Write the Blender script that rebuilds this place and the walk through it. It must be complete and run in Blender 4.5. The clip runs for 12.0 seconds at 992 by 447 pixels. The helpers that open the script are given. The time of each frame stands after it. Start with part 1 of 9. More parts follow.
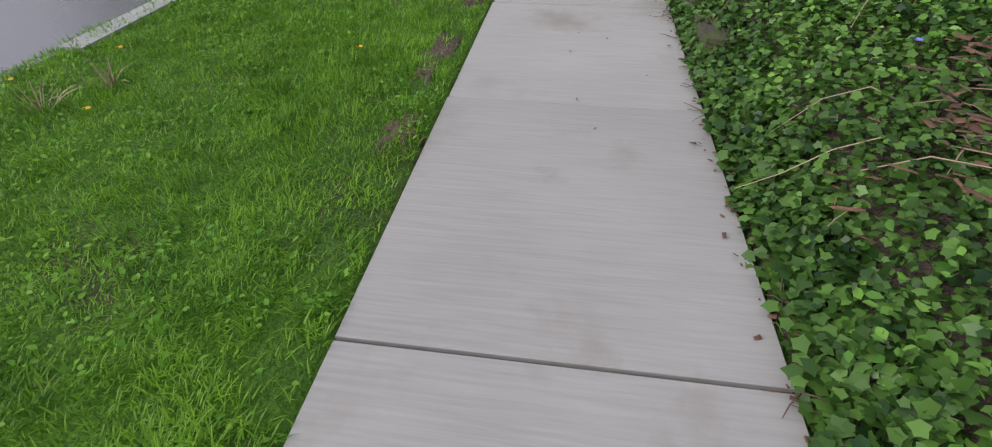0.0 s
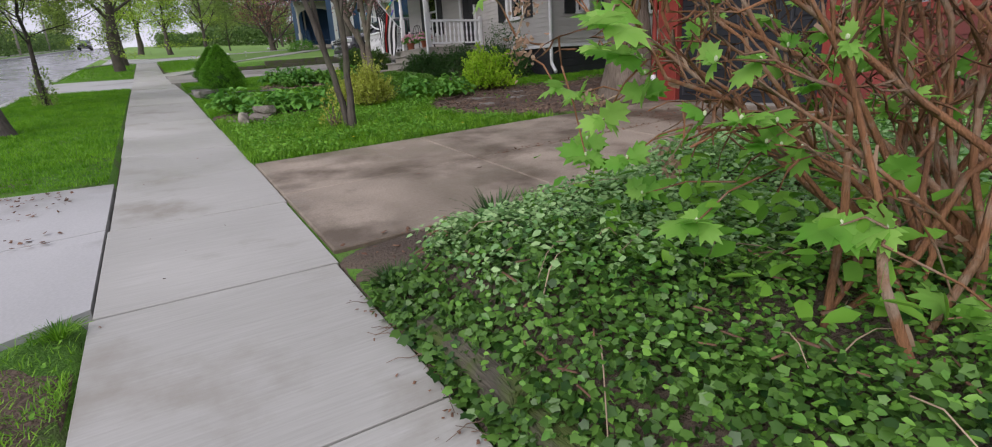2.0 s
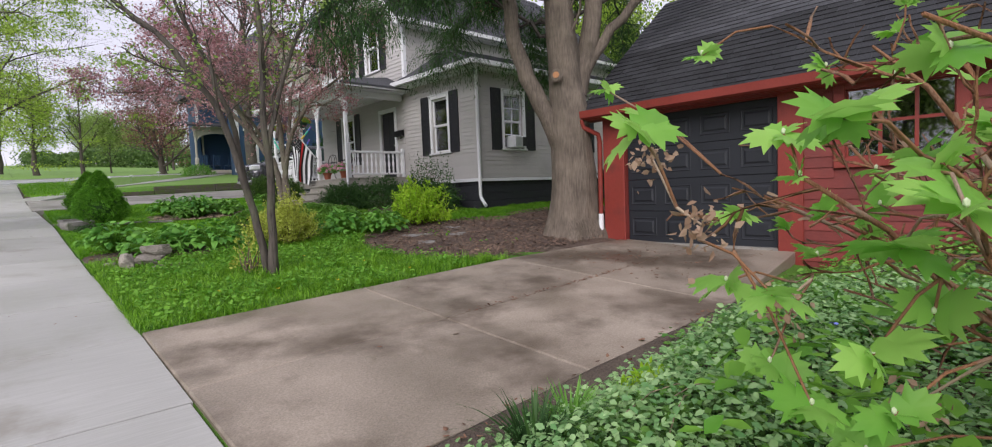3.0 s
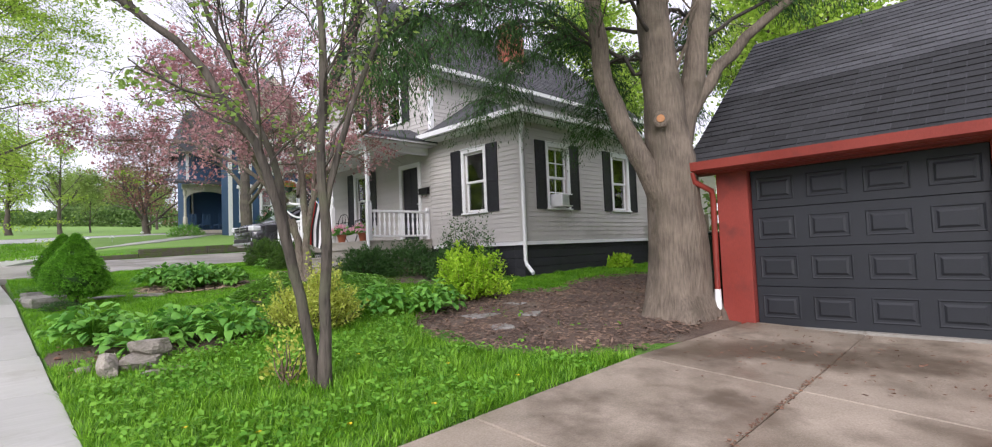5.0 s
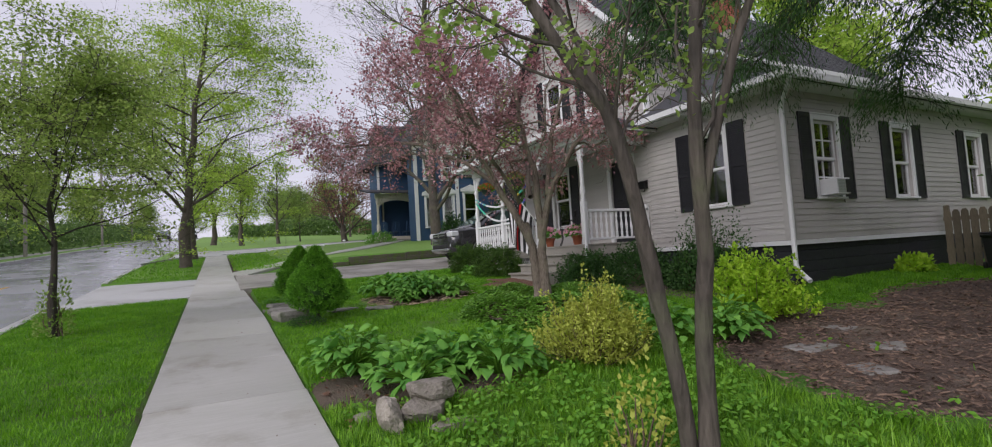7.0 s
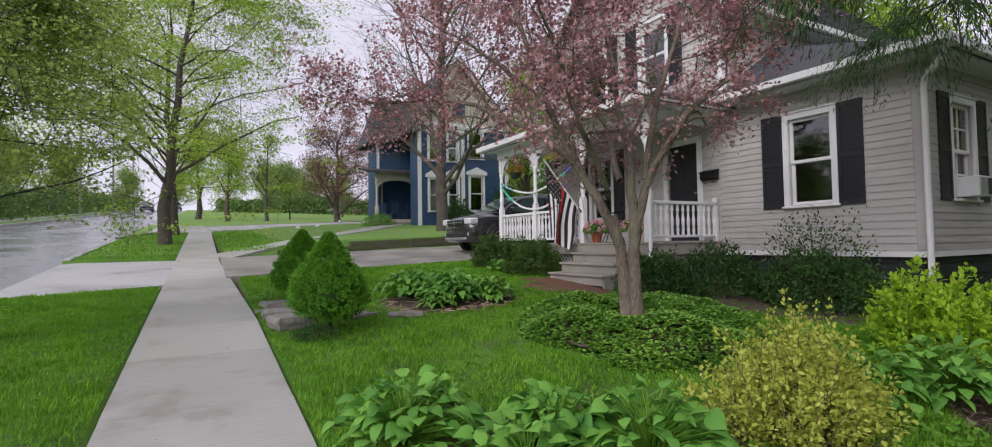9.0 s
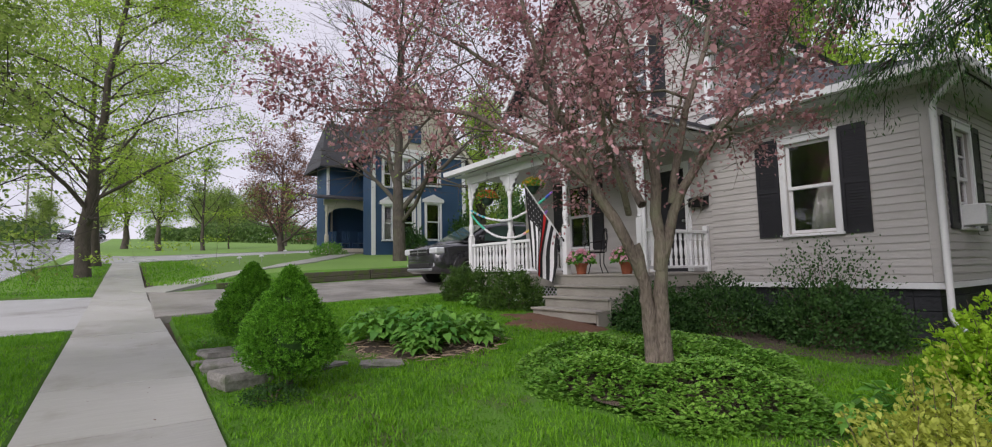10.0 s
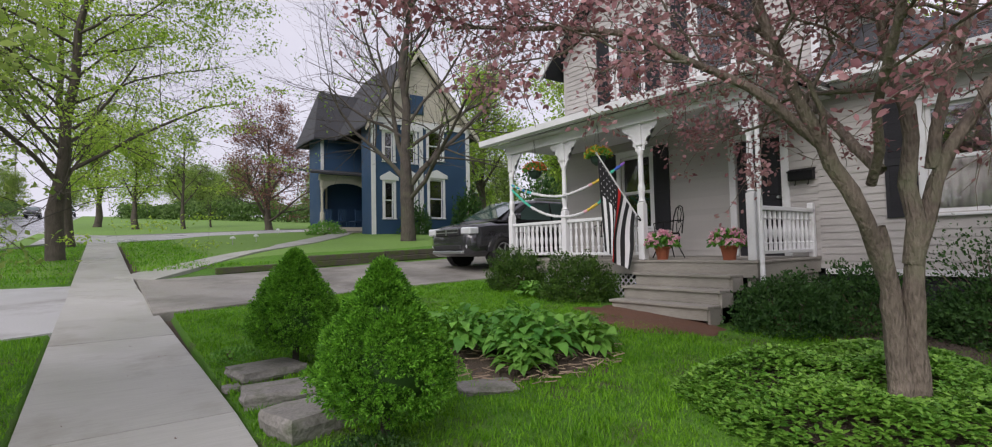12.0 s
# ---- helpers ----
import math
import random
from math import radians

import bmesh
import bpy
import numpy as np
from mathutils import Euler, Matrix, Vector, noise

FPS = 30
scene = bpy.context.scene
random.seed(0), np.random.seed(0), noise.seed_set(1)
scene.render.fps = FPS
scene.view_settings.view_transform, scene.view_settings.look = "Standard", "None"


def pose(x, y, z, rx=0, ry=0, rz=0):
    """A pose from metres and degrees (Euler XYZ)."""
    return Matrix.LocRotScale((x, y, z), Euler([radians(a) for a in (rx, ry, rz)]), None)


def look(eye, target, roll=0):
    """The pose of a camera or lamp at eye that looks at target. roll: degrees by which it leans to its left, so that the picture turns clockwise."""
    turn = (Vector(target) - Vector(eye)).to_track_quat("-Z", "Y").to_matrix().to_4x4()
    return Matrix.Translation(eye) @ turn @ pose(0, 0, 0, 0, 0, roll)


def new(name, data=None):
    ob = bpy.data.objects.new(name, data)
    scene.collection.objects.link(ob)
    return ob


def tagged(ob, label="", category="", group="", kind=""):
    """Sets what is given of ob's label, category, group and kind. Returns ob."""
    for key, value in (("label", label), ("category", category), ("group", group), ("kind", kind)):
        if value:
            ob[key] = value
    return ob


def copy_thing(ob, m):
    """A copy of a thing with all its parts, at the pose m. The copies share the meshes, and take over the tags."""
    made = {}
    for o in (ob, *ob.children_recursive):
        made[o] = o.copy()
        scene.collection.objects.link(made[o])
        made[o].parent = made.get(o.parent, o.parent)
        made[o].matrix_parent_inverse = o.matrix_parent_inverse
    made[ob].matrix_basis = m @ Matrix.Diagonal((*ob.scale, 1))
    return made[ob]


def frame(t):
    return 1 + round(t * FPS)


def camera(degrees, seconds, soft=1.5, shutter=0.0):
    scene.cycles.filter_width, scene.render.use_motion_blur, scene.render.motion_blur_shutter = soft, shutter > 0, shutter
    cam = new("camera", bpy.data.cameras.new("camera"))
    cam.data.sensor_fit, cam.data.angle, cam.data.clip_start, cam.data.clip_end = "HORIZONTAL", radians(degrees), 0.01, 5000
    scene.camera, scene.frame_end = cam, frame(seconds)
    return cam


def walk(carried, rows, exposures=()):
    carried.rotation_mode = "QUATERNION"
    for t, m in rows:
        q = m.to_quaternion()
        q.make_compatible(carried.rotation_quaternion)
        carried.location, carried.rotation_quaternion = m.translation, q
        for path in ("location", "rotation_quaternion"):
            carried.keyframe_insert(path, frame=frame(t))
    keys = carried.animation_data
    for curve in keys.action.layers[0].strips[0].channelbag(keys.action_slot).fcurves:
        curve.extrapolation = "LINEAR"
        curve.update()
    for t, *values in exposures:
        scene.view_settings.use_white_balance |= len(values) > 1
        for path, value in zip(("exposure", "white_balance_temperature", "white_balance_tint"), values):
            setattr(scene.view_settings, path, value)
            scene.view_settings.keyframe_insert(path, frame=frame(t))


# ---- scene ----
cam = camera(86.3, 12.0, soft=1.1)
METRES, EYE, TILT, LEAN, TURN = 14.0, 1.25, 0.0, 0.0, 8.0
ROWS = [
    (0.0, 0.0, 0.0, 0.0, 0.17, -35.55, -0.23),
    (0.5, 0.0092, 0.0441, 0.0065, -8.52, -28.2, 3.3),
    (1.0, 0.0141, 0.0861, 0.008, -24.5, -28.2, 3.3),
    (1.5, 0.0142, 0.1293, 0.0133, -32.18, -23.81, 3.45),
    (2.0, 0.0181, 0.174, 0.0208, -40.22, -16.37, 3.4),
    (2.5, 0.0261, 0.2179, 0.0285, -50.4, -8.33, 3.1),
    (3.0, 0.035, 0.2636, 0.034, -50.74, -3.55, 2.3),
    (4.8, 0.0728, 0.4095, 0.0473, -59.9, 1.3, 3.0),
    (5.0, 0.0745, 0.4251, 0.0484, -52.39, 2.74, 2.33),
    (5.5, 0.0764, 0.4654, 0.0549, -36.1, 5.35, 2.65),
    (6.0, 0.0706, 0.5045, 0.0563, -34.07, 3.96, 1.61),
    (6.5, 0.0745, 0.5428, 0.0584, -35.3, 3.81, 3.97),
    (8.5, 0.0987, 0.7021, 0.072, -37.31, 2.13, 0.72),
    (9.0, 0.1062, 0.743, 0.0756, -36.98, 2.02, 0.95),
    (9.5, 0.1123, 0.7855, 0.0774, -38.29, 2.78, 1.64),
    (10.0, 0.1194, 0.8252, 0.0804, -42.64, 5.04, 1.25),
    (10.5, 0.1224, 0.8669, 0.0834, -42.76, 5.19, 0.64),
    (11.0, 0.1197, 0.9052, 0.0886, -43.24, 6.29, -1.18),
    (11.5, 0.1243, 0.9434, 0.0899, -44.37, 5.3, 1.59),
    (12.0, 0.1261, 0.9809, 0.0905, -44.76, 2.62, 1.29),
]
walk(cam, [(t, pose(0, 0, EYE, TILT, LEAN, TURN) @ pose(METRES * x, METRES * y, METRES * z, 90 + pitch, roll, yaw)) for t, x, y, z, yaw, pitch, roll in ROWS], exposures=[(t, e, 6380 if t < 9.6 else 6500, 19 if 8.0 < t < 9.6 else 16) for t, e in ((0.0, 0.5), (1.5, 0.52), (2.5, 0.74), (3.2, 0.87), (4.8, 1.3), (5.0, 1.3), (5.5, 0.76), (6.0, 0.5), (6.7, 0.48), (8.5, 0.66), (10.0, 0.64), (12.0, 0.6))])

# ---- light: an overcast spring sky, with a wide weak sun behind the cloud ----
world = bpy.data.worlds.new("overcast")
scene.world = world
world.use_nodes = True
wn, wl = world.node_tree.nodes, world.node_tree.links
wn.clear()
w_out, w_bg, w_sky = wn.new("ShaderNodeOutputWorld"), wn.new("ShaderNodeBackground"), wn.new("ShaderNodeTexSky")
w_sky.sky_type, w_sky.sun_disc = "NISHITA", False
w_sky.sun_elevation, w_sky.sun_rotation = radians(35), radians(241)
w_hsv, w_mix, w_scale = wn.new("ShaderNodeHueSaturation"), wn.new("ShaderNodeMix"), wn.new("ShaderNodeVectorMath")
w_hsv.inputs["Saturation"].default_value = 0.25
w_hsv.inputs["Value"].default_value = 0.1
w_mix.data_type = "RGBA"
w_mix.inputs["Factor"].default_value = 0.72
w_cloud = wn.new("ShaderNodeTexNoise")
w_cloud.inputs["Scale"].default_value = 2.5
w_cloud.inputs["Detail"].default_value = 5.0
w_ramp = wn.new("ShaderNodeValToRGB")
w_ramp.color_ramp.elements[0].position, w_ramp.color_ramp.elements[0].color = 0.3, (0.68, 0.68, 0.79, 1)
w_ramp.color_ramp.elements[1].position, w_ramp.color_ramp.elements[1].color = 0.7, (0.88, 0.88, 0.98, 1)
wl.new(w_cloud.outputs["Fac"], w_ramp.inputs["Fac"])
wl.new(w_sky.outputs["Color"], w_hsv.inputs["Color"])
wl.new(w_hsv.outputs["Color"], w_mix.inputs["A"])
wl.new(w_ramp.outputs["Color"], w_mix.inputs["B"])
wl.new(w_mix.outputs["Result"], w_bg.inputs["Color"])
wl.new(w_bg.outputs["Background"], w_out.inputs["Surface"])
w_bg.inputs["Strength"].default_value = 0.73
sun_data = bpy.data.lights.new("sun", "SUN")
sun_data.energy, sun_data.angle, sun_data.color = 1.4, radians(40), (1.0, 0.97, 0.92)
sun = new("sun", sun_data)
sun.matrix_world = look((-58, -22, 46), (0, 10, 0))

# ---- materials ----
def surf(name, c1, c2, big=1.2, small=45.0, rough=(0.6, 0.85), bump=0.25, dist=0.01, metal=0.0, rnd="", amt=0.2, c3=None, c3_at=0.62, c3_scale=0.7, grain=None, clear=0.0):
    """A surface: two tones in soft patches, fine grain, relief, and, where c3 is given, stains."""
    m = bpy.data.materials.new(name)
    m.use_nodes = True
    n, l = m.node_tree.nodes, m.node_tree.links
    b = n["Principled BSDF"]
    geo = n.new("ShaderNodeNewGeometry")
    src = geo.outputs["Position"]
    if grain:
        vm = n.new("ShaderNodeVectorMath")
        vm.operation = "MULTIPLY"
        vm.inputs[1].default_value = grain
        l.new(src, vm.inputs[0])
        fine_src = vm.outputs[0]
    else:
        fine_src = src
    nb, ns = n.new("ShaderNodeTexNoise"), n.new("ShaderNodeTexNoise")
    nb.inputs["Scale"].default_value, nb.inputs["Detail"].default_value = big, 6.0
    ns.inputs["Scale"].default_value, ns.inputs["Detail"].default_value = small, 4.0
    l.new(src, nb.inputs["Vector"])
    l.new(fine_src, ns.inputs["Vector"])
    add = n.new("ShaderNodeMath")
    add.operation = "MULTIPLY_ADD"
    add.inputs[1].default_value, add.inputs[2].default_value = 0.55, 0.0
    l.new(nb.outputs["Fac"], add.inputs[0])
    add2 = n.new("ShaderNodeMath")
    add2.operation = "MULTIPLY_ADD"
    add2.inputs[1].default_value = 0.45
    l.new(ns.outputs["Fac"], add2.inputs[0])
    l.new(add.outputs[0], add2.inputs[2])
    ramp = n.new("ShaderNodeValToRGB")
    ramp.color_ramp.elements[0].position, ramp.color_ramp.elements[0].color = 0.33, (*c1, 1)
    ramp.color_ramp.elements[1].position, ramp.color_ramp.elements[1].color = 0.67, (*c2, 1)
    l.new(add2.outputs[0], ramp.inputs["Fac"])
    col = ramp.outputs["Color"]
    if c3:
        nc, r3, mx = n.new("ShaderNodeTexNoise"), n.new("ShaderNodeMapRange"), n.new("ShaderNodeMix")
        nc.inputs["Scale"].default_value, nc.inputs["Detail"].default_value = c3_scale, 7.0
        nc.inputs["Roughness"].default_value = 0.62
        r3.inputs["From Min"].default_value, r3.inputs["From Max"].default_value = c3_at - 0.08, c3_at + 0.08
        l.new(src, nc.inputs["Vector"])
        l.new(nc.outputs["Fac"], r3.inputs["Value"])
        mx.data_type = "RGBA"
        mx.inputs["B"].default_value = (*c3, 1)
        l.new(r3.outputs[0], mx.inputs["Factor"])
        l.new(col, mx.inputs["A"])
        col = mx.outputs["Result"]
    if rnd:
        hs, mr = n.new("ShaderNodeHueSaturation"), n.new("ShaderNodeMapRange")
        mr.inputs["To Min"].default_value, mr.inputs["To Max"].default_value = 1 - amt, 1 + amt
        if rnd == "object":
            l.new(n.new("ShaderNodeObjectInfo").outputs["Random"], mr.inputs["Value"])
        else:
            l.new(geo.outputs["Random Per Island"], mr.inputs["Value"])
        l.new(mr.outputs[0], hs.inputs["Value"])
        l.new(col, hs.inputs["Color"])
        col = hs.outputs["Color"]
    l.new(col, b.inputs["Base Color"])
    rr = n.new("ShaderNodeMapRange")
    rr.inputs["From Min"].default_value, rr.inputs["From Max"].default_value = 0.35, 0.65
    rr.inputs["To Min"].default_value, rr.inputs["To Max"].default_value = rough
    l.new(nb.outputs["Fac"], rr.inputs["Value"])
    l.new(rr.outputs[0], b.inputs["Roughness"])
    b.inputs["Metallic"].default_value = metal
    b.inputs["Coat Weight"].default_value = clear
    bp = n.new("ShaderNodeBump")
    bp.inputs["Strength"].default_value, bp.inputs["Distance"].default_value = bump, dist
    l.new(ns.outputs["Fac"], bp.inputs["Height"])
    l.new(bp.outputs["Normal"], b.inputs["Normal"])
    return m


def leafy(name, c1, c2, rough=0.5, through_light=0.35, big=0.6, gloss=0.22):
    """Leaves: each its own tone between c1 and c2, some light passing through."""
    m = bpy.data.materials.new(name)
    m.use_nodes = True
    n, l = m.node_tree.nodes, m.node_tree.links
    b = n["Principled BSDF"]
    geo, ramp, noi, ad = n.new("ShaderNodeNewGeometry"), n.new("ShaderNodeValToRGB"), n.new("ShaderNodeTexNoise"), n.new("ShaderNodeMath")
    noi.inputs["Scale"].default_value = big
    l.new(geo.outputs["Position"], noi.inputs["Vector"])
    ad.operation = "MULTIPLY_ADD"
    ad.inputs[1].default_value = 0.6
    l.new(geo.outputs["Random Per Island"], ad.inputs[0])
    sub = n.new("ShaderNodeMath")
    sub.operation = "MULTIPLY_ADD"
    sub.inputs[1].default_value, sub.inputs[2].default_value = 0.9, -0.25
    l.new(noi.outputs["Fac"], sub.inputs[0])
    l.new(sub.outputs[0], ad.inputs[2])
    ramp.color_ramp.elements[0].position, ramp.color_ramp.elements[0].color = 0.1, (*c1, 1)
    ramp.color_ramp.elements[1].position, ramp.color_ramp.elements[1].color = 0.9, (*c2, 1)
    l.new(ad.outputs[0], ramp.inputs["Fac"])
    l.new(ramp.outputs["Color"], b.inputs["Base Color"])
    b.inputs["Roughness"].default_value = rough
    b.inputs["Specular IOR Level"].default_value = gloss
    tr, mx = n.new("ShaderNodeBsdfTranslucent"), n.new("ShaderNodeMixShader")
    l.new(ramp.outputs["Color"], tr.inputs["Color"])
    mx.inputs[0].default_value = through_light
    l.new(b.outputs[0], mx.inputs[1])
    l.new(tr.outputs[0], mx.inputs[2])
    l.new(mx.outputs[0], n["Material Output"].inputs["Surface"])
    return m


def plain(name, c, rough=0.5, metal=0.0, coat=0.0):
    m = bpy.data.materials.new(name)
    m.use_nodes = True
    b = m.node_tree.nodes["Principled BSDF"]
    b.inputs["Base Color"].default_value = (*c, 1)
    b.inputs["Roughness"].default_value, b.inputs["Metallic"].default_value, b.inputs["Coat Weight"].default_value = rough, metal, coat
    return m


def bark(name, c1, c2, moss=None, up=(9.0, 9.0, 1.6), bump=0.9):
    return surf(name, c1, c2, big=2.5, small=3.2, rough=(0.8, 0.95), bump=bump, dist=0.03, grain=up, c3=moss, c3_at=0.6, c3_scale=2.0)


M = dict(
    walk_concrete=surf("walk_concrete", (0.335, 0.33, 0.305), (0.455, 0.45, 0.425), big=0.8, small=75, rough=(0.38, 0.72), bump=0.35, dist=0.004, rnd="object", amt=0.07, c3=(0.30, 0.285, 0.25), c3_at=0.62, c3_scale=1.3, grain=(0.05, 1.0, 1.0)),
    drive_concrete=surf("drive_concrete", (0.19, 0.155, 0.118), (0.40, 0.335, 0.27), big=1.3, small=70, rough=(0.3, 0.8), bump=0.45, dist=0.006, rnd="object", amt=0.1, c3=(0.12, 0.092, 0.066), c3_at=0.55, c3_scale=0.9),
    apron_concrete=surf("apron_concrete", (0.36, 0.36, 0.36), (0.47, 0.47, 0.47), big=0.9, small=60, rough=(0.35, 0.7), bump=0.2, dist=0.005, c3=(0.28, 0.27, 0.26), c3_at=0.6),
    drive_far=surf("drive_far", (0.22, 0.21, 0.19), (0.34, 0.32, 0.29), big=0.9, small=30, rough=(0.45, 0.8), bump=0.3, c3=(0.17, 0.16, 0.14), c3_at=0.55),
    asphalt=surf("asphalt", (0.15, 0.155, 0.165), (0.24, 0.245, 0.26), big=0.5, small=120, rough=(0.14, 0.34), bump=0.25, dist=0.006),
    yellow_paint=surf("yellow_paint", (0.55, 0.33, 0.05), (0.62, 0.40, 0.08), small=60, c3=(0.3, 0.24, 0.12), c3_at=0.58, c3_scale=3.0),
    lawn=surf("lawn", (0.06, 0.17, 0.012), (0.12, 0.29, 0.02), big=0.8, small=60, rough=(0.85, 0.95), bump=0.9, dist=0.04, c3=(0.10, 0.12, 0.045), c3_at=0.6, c3_scale=1.5),
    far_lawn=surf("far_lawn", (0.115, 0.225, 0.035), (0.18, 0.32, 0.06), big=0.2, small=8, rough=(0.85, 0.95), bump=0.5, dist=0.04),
    soil=surf("soil", (0.07, 0.05, 0.038), (0.15, 0.115, 0.085), big=2, small=50, rough=(0.85, 0.95), bump=1.0, dist=0.04),
    mulch=surf("mulch", (0.055, 0.036, 0.028), (0.155, 0.105, 0.078), big=1.2, small=35, rough=(0.8, 0.95), bump=1.0, dist=0.05, c3=(0.17, 0.135, 0.105), c3_at=0.6, c3_scale=1.0),
    red_mulch=surf("red_mulch", (0.11, 0.05, 0.03), (0.2, 0.10, 0.06), big=2, small=40, bump=1.0, dist=0.03),
    chip=surf("chip", (0.075, 0.046, 0.034), (0.235, 0.155, 0.11), rnd="island", amt=0.5, small=60),
    dead_leaf=surf("dead_leaf", (0.10, 0.045, 0.03), (0.22, 0.12, 0.07), rnd="island", amt=0.4, small=60),
    siding=surf("siding", (0.43, 0.41, 0.395), (0.50, 0.48, 0.465), big=0.6, small=25, rough=(0.5, 0.65), bump=0.08, rnd="object", amt=0.045, grain=(1, 1, 12), c3=(0.385, 0.365, 0.35), c3_at=0.64),
    white_paint=surf("white_paint", (0.70, 0.71, 0.73), (0.80, 0.80, 0.81), big=1.5, small=40, rough=(0.4, 0.6), bump=0.06, c3=(0.58, 0.57, 0.55), c3_at=0.68, c3_scale=2),
    black_paint=surf("black_paint", (0.012, 0.012, 0.016), (0.022, 0.022, 0.028), big=2, small=40, rough=(0.45, 0.65), bump=0.15),
    foundation=surf("foundation", (0.014, 0.015, 0.02), (0.028, 0.03, 0.036), big=1.2, small=25, rough=(0.55, 0.8), bump=0.4, dist=0.02),
    roof=surf("roof", (0.035, 0.036, 0.042), (0.075, 0.076, 0.085), big=1.0, small=60, rough=(0.75, 0.9), bump=0.5, rnd="island", amt=0.25),
    roof_piece=surf("roof_piece", (0.011, 0.0115, 0.0135), (0.027, 0.0275, 0.031), big=1.0, small=60, rough=(0.75, 0.9), bump=0.5, rnd="object", amt=0.35),
    deck_wood=surf("deck_wood", (0.27, 0.25, 0.22), (0.40, 0.375, 0.33), big=2.5, small=9, rough=(0.6, 0.85), bump=0.35, grain=(14, 1.2, 14), rnd="object", amt=0.12),
    red_wood=surf("red_wood", (0.16, 0.026, 0.022), (0.245, 0.042, 0.033), big=1.2, small=12, rough=(0.55, 0.75), bump=0.3, grain=(1, 1.5, 14), rnd="object", amt=0.14, c3=(0.13, 0.03, 0.026), c3_at=0.6),
    red_trim=surf("red_trim", (0.19, 0.025, 0.018), (0.27, 0.04, 0.027), big=1.5, small=14, rough=(0.45, 0.65), bump=0.25, grain=(10, 10, 1.5), c3=(0.15, 0.026, 0.02), c3_at=0.62, c3_scale=2.5),
    garage_door=surf("garage_door", (0.009, 0.0105, 0.015), (0.018, 0.021, 0.028), big=1.4, small=30, rough=(0.5, 0.7), bump=0.15, grain=(1, 2, 14)),
    fence_wood=surf("fence_wood", (0.09, 0.075, 0.05), (0.19, 0.16, 0.11), small=6, grain=(14, 14, 1.4), rough=(0.75, 0.9), bump=0.5, rnd="object", amt=0.2),
    timber=surf("timber", (0.05, 0.045, 0.035), (0.12, 0.105, 0.08), big=3, small=8, grain=(10, 1.5, 10), rough=(0.8, 0.95), bump=0.8, dist=0.02, c3=(0.07, 0.10, 0.02), c3_at=0.52, c3_scale=4),
    garden_stone=surf("garden_stone", (0.20, 0.175, 0.15), (0.40, 0.36, 0.31), big=6, small=45, rough=(0.75, 0.92), bump=0.9, dist=0.02, rnd="object", amt=0.25, c3=(0.15, 0.145, 0.10), c3_at=0.58, c3_scale=7),
    stone=surf("stone", (0.17, 0.16, 0.15), (0.33, 0.31, 0.29), big=5, small=35, rough=(0.7, 0.9), bump=0.7, dist=0.02, rnd="object", amt=0.15, c3=(0.13, 0.14, 0.10), c3_at=0.6, c3_scale=5),
    brick=surf("brick", (0.27, 0.075, 0.05), (0.38, 0.13, 0.09), small=60, rnd="object", amt=0.2),
    mortar=surf("mortar", (0.3, 0.27, 0.24), (0.4, 0.37, 0.34), small=60),
    blue_wall=surf("blue_wall", (0.022, 0.06, 0.13), (0.03, 0.078, 0.16), big=0.8, small=20, grain=(1, 1, 12), rough=(0.5, 0.7), bump=0.15, rnd="object", amt=0.05),
    cream_trim=surf("cream_trim", (0.52, 0.48, 0.40), (0.62, 0.58, 0.50), small=30),
    terracotta=surf("terracotta", (0.30, 0.085, 0.04), (0.40, 0.12, 0.06), small=40),
    iron=plain("iron", (0.012, 0.012, 0.013), 0.45, 0.6),
    steel=plain("steel", (0.55, 0.56, 0.58), 0.3, 0.9),
    bin_green=surf("bin_green", (0.012, 0.035, 0.022), (0.02, 0.05, 0.032), rough=(0.4, 0.6), bump=0.1),
    bin_black=surf("bin_black", (0.012, 0.012, 0.013), (0.02, 0.02, 0.022), rough=(0.4, 0.6), bump=0.1),
    car_paint=plain("car_paint", (0.045, 0.045, 0.05), 0.22, 0.5, 1.0),
    car_plastic=surf("car_plastic", (0.015, 0.015, 0.016), (0.022, 0.022, 0.023), small=80, rough=(0.55, 0.7), bump=0.2),
    tyre=surf("tyre", (0.012, 0.012, 0.012), (0.022, 0.021, 0.02), rough=(0.8, 0.9)),
    lamp_lens=plain("lamp_lens", (0.75, 0.77, 0.8), 0.12, 0.3),
    curtain=surf("curtain", (0.55, 0.55, 0.55), (0.68, 0.68, 0.68), small=30, grain=(30, 30, 1)),
    # near-black: the gloom of unlit rooms is put into this colour
    room_gloom=plain("room_gloom", (0.03, 0.03, 0.035), 0.9),
    bark_grey=bark("bark_grey", (0.035, 0.029, 0.024), (0.125, 0.105, 0.088), moss=(0.10, 0.10, 0.065)),
    cut_wood=surf("cut_wood", (0.36, 0.15, 0.06), (0.5, 0.25, 0.11), small=40),
    bark_big=bark("bark_big", (0.075, 0.058, 0.044), (0.235, 0.19, 0.15), moss=(0.10, 0.082, 0.06), up=(13.0, 13.0, 1.8), bump=0.8),
    bark_cherry=bark("bark_cherry", (0.075, 0.058, 0.046), (0.29, 0.24, 0.195), moss=(0.19, 0.19, 0.125), up=(16, 16, 5), bump=1.0),
    bark_far=bark("bark_far", (0.05, 0.042, 0.034), (0.12, 0.10, 0.08)),
    bark_dark=bark("bark_dark", (0.03, 0.026, 0.022), (0.075, 0.063, 0.052)),
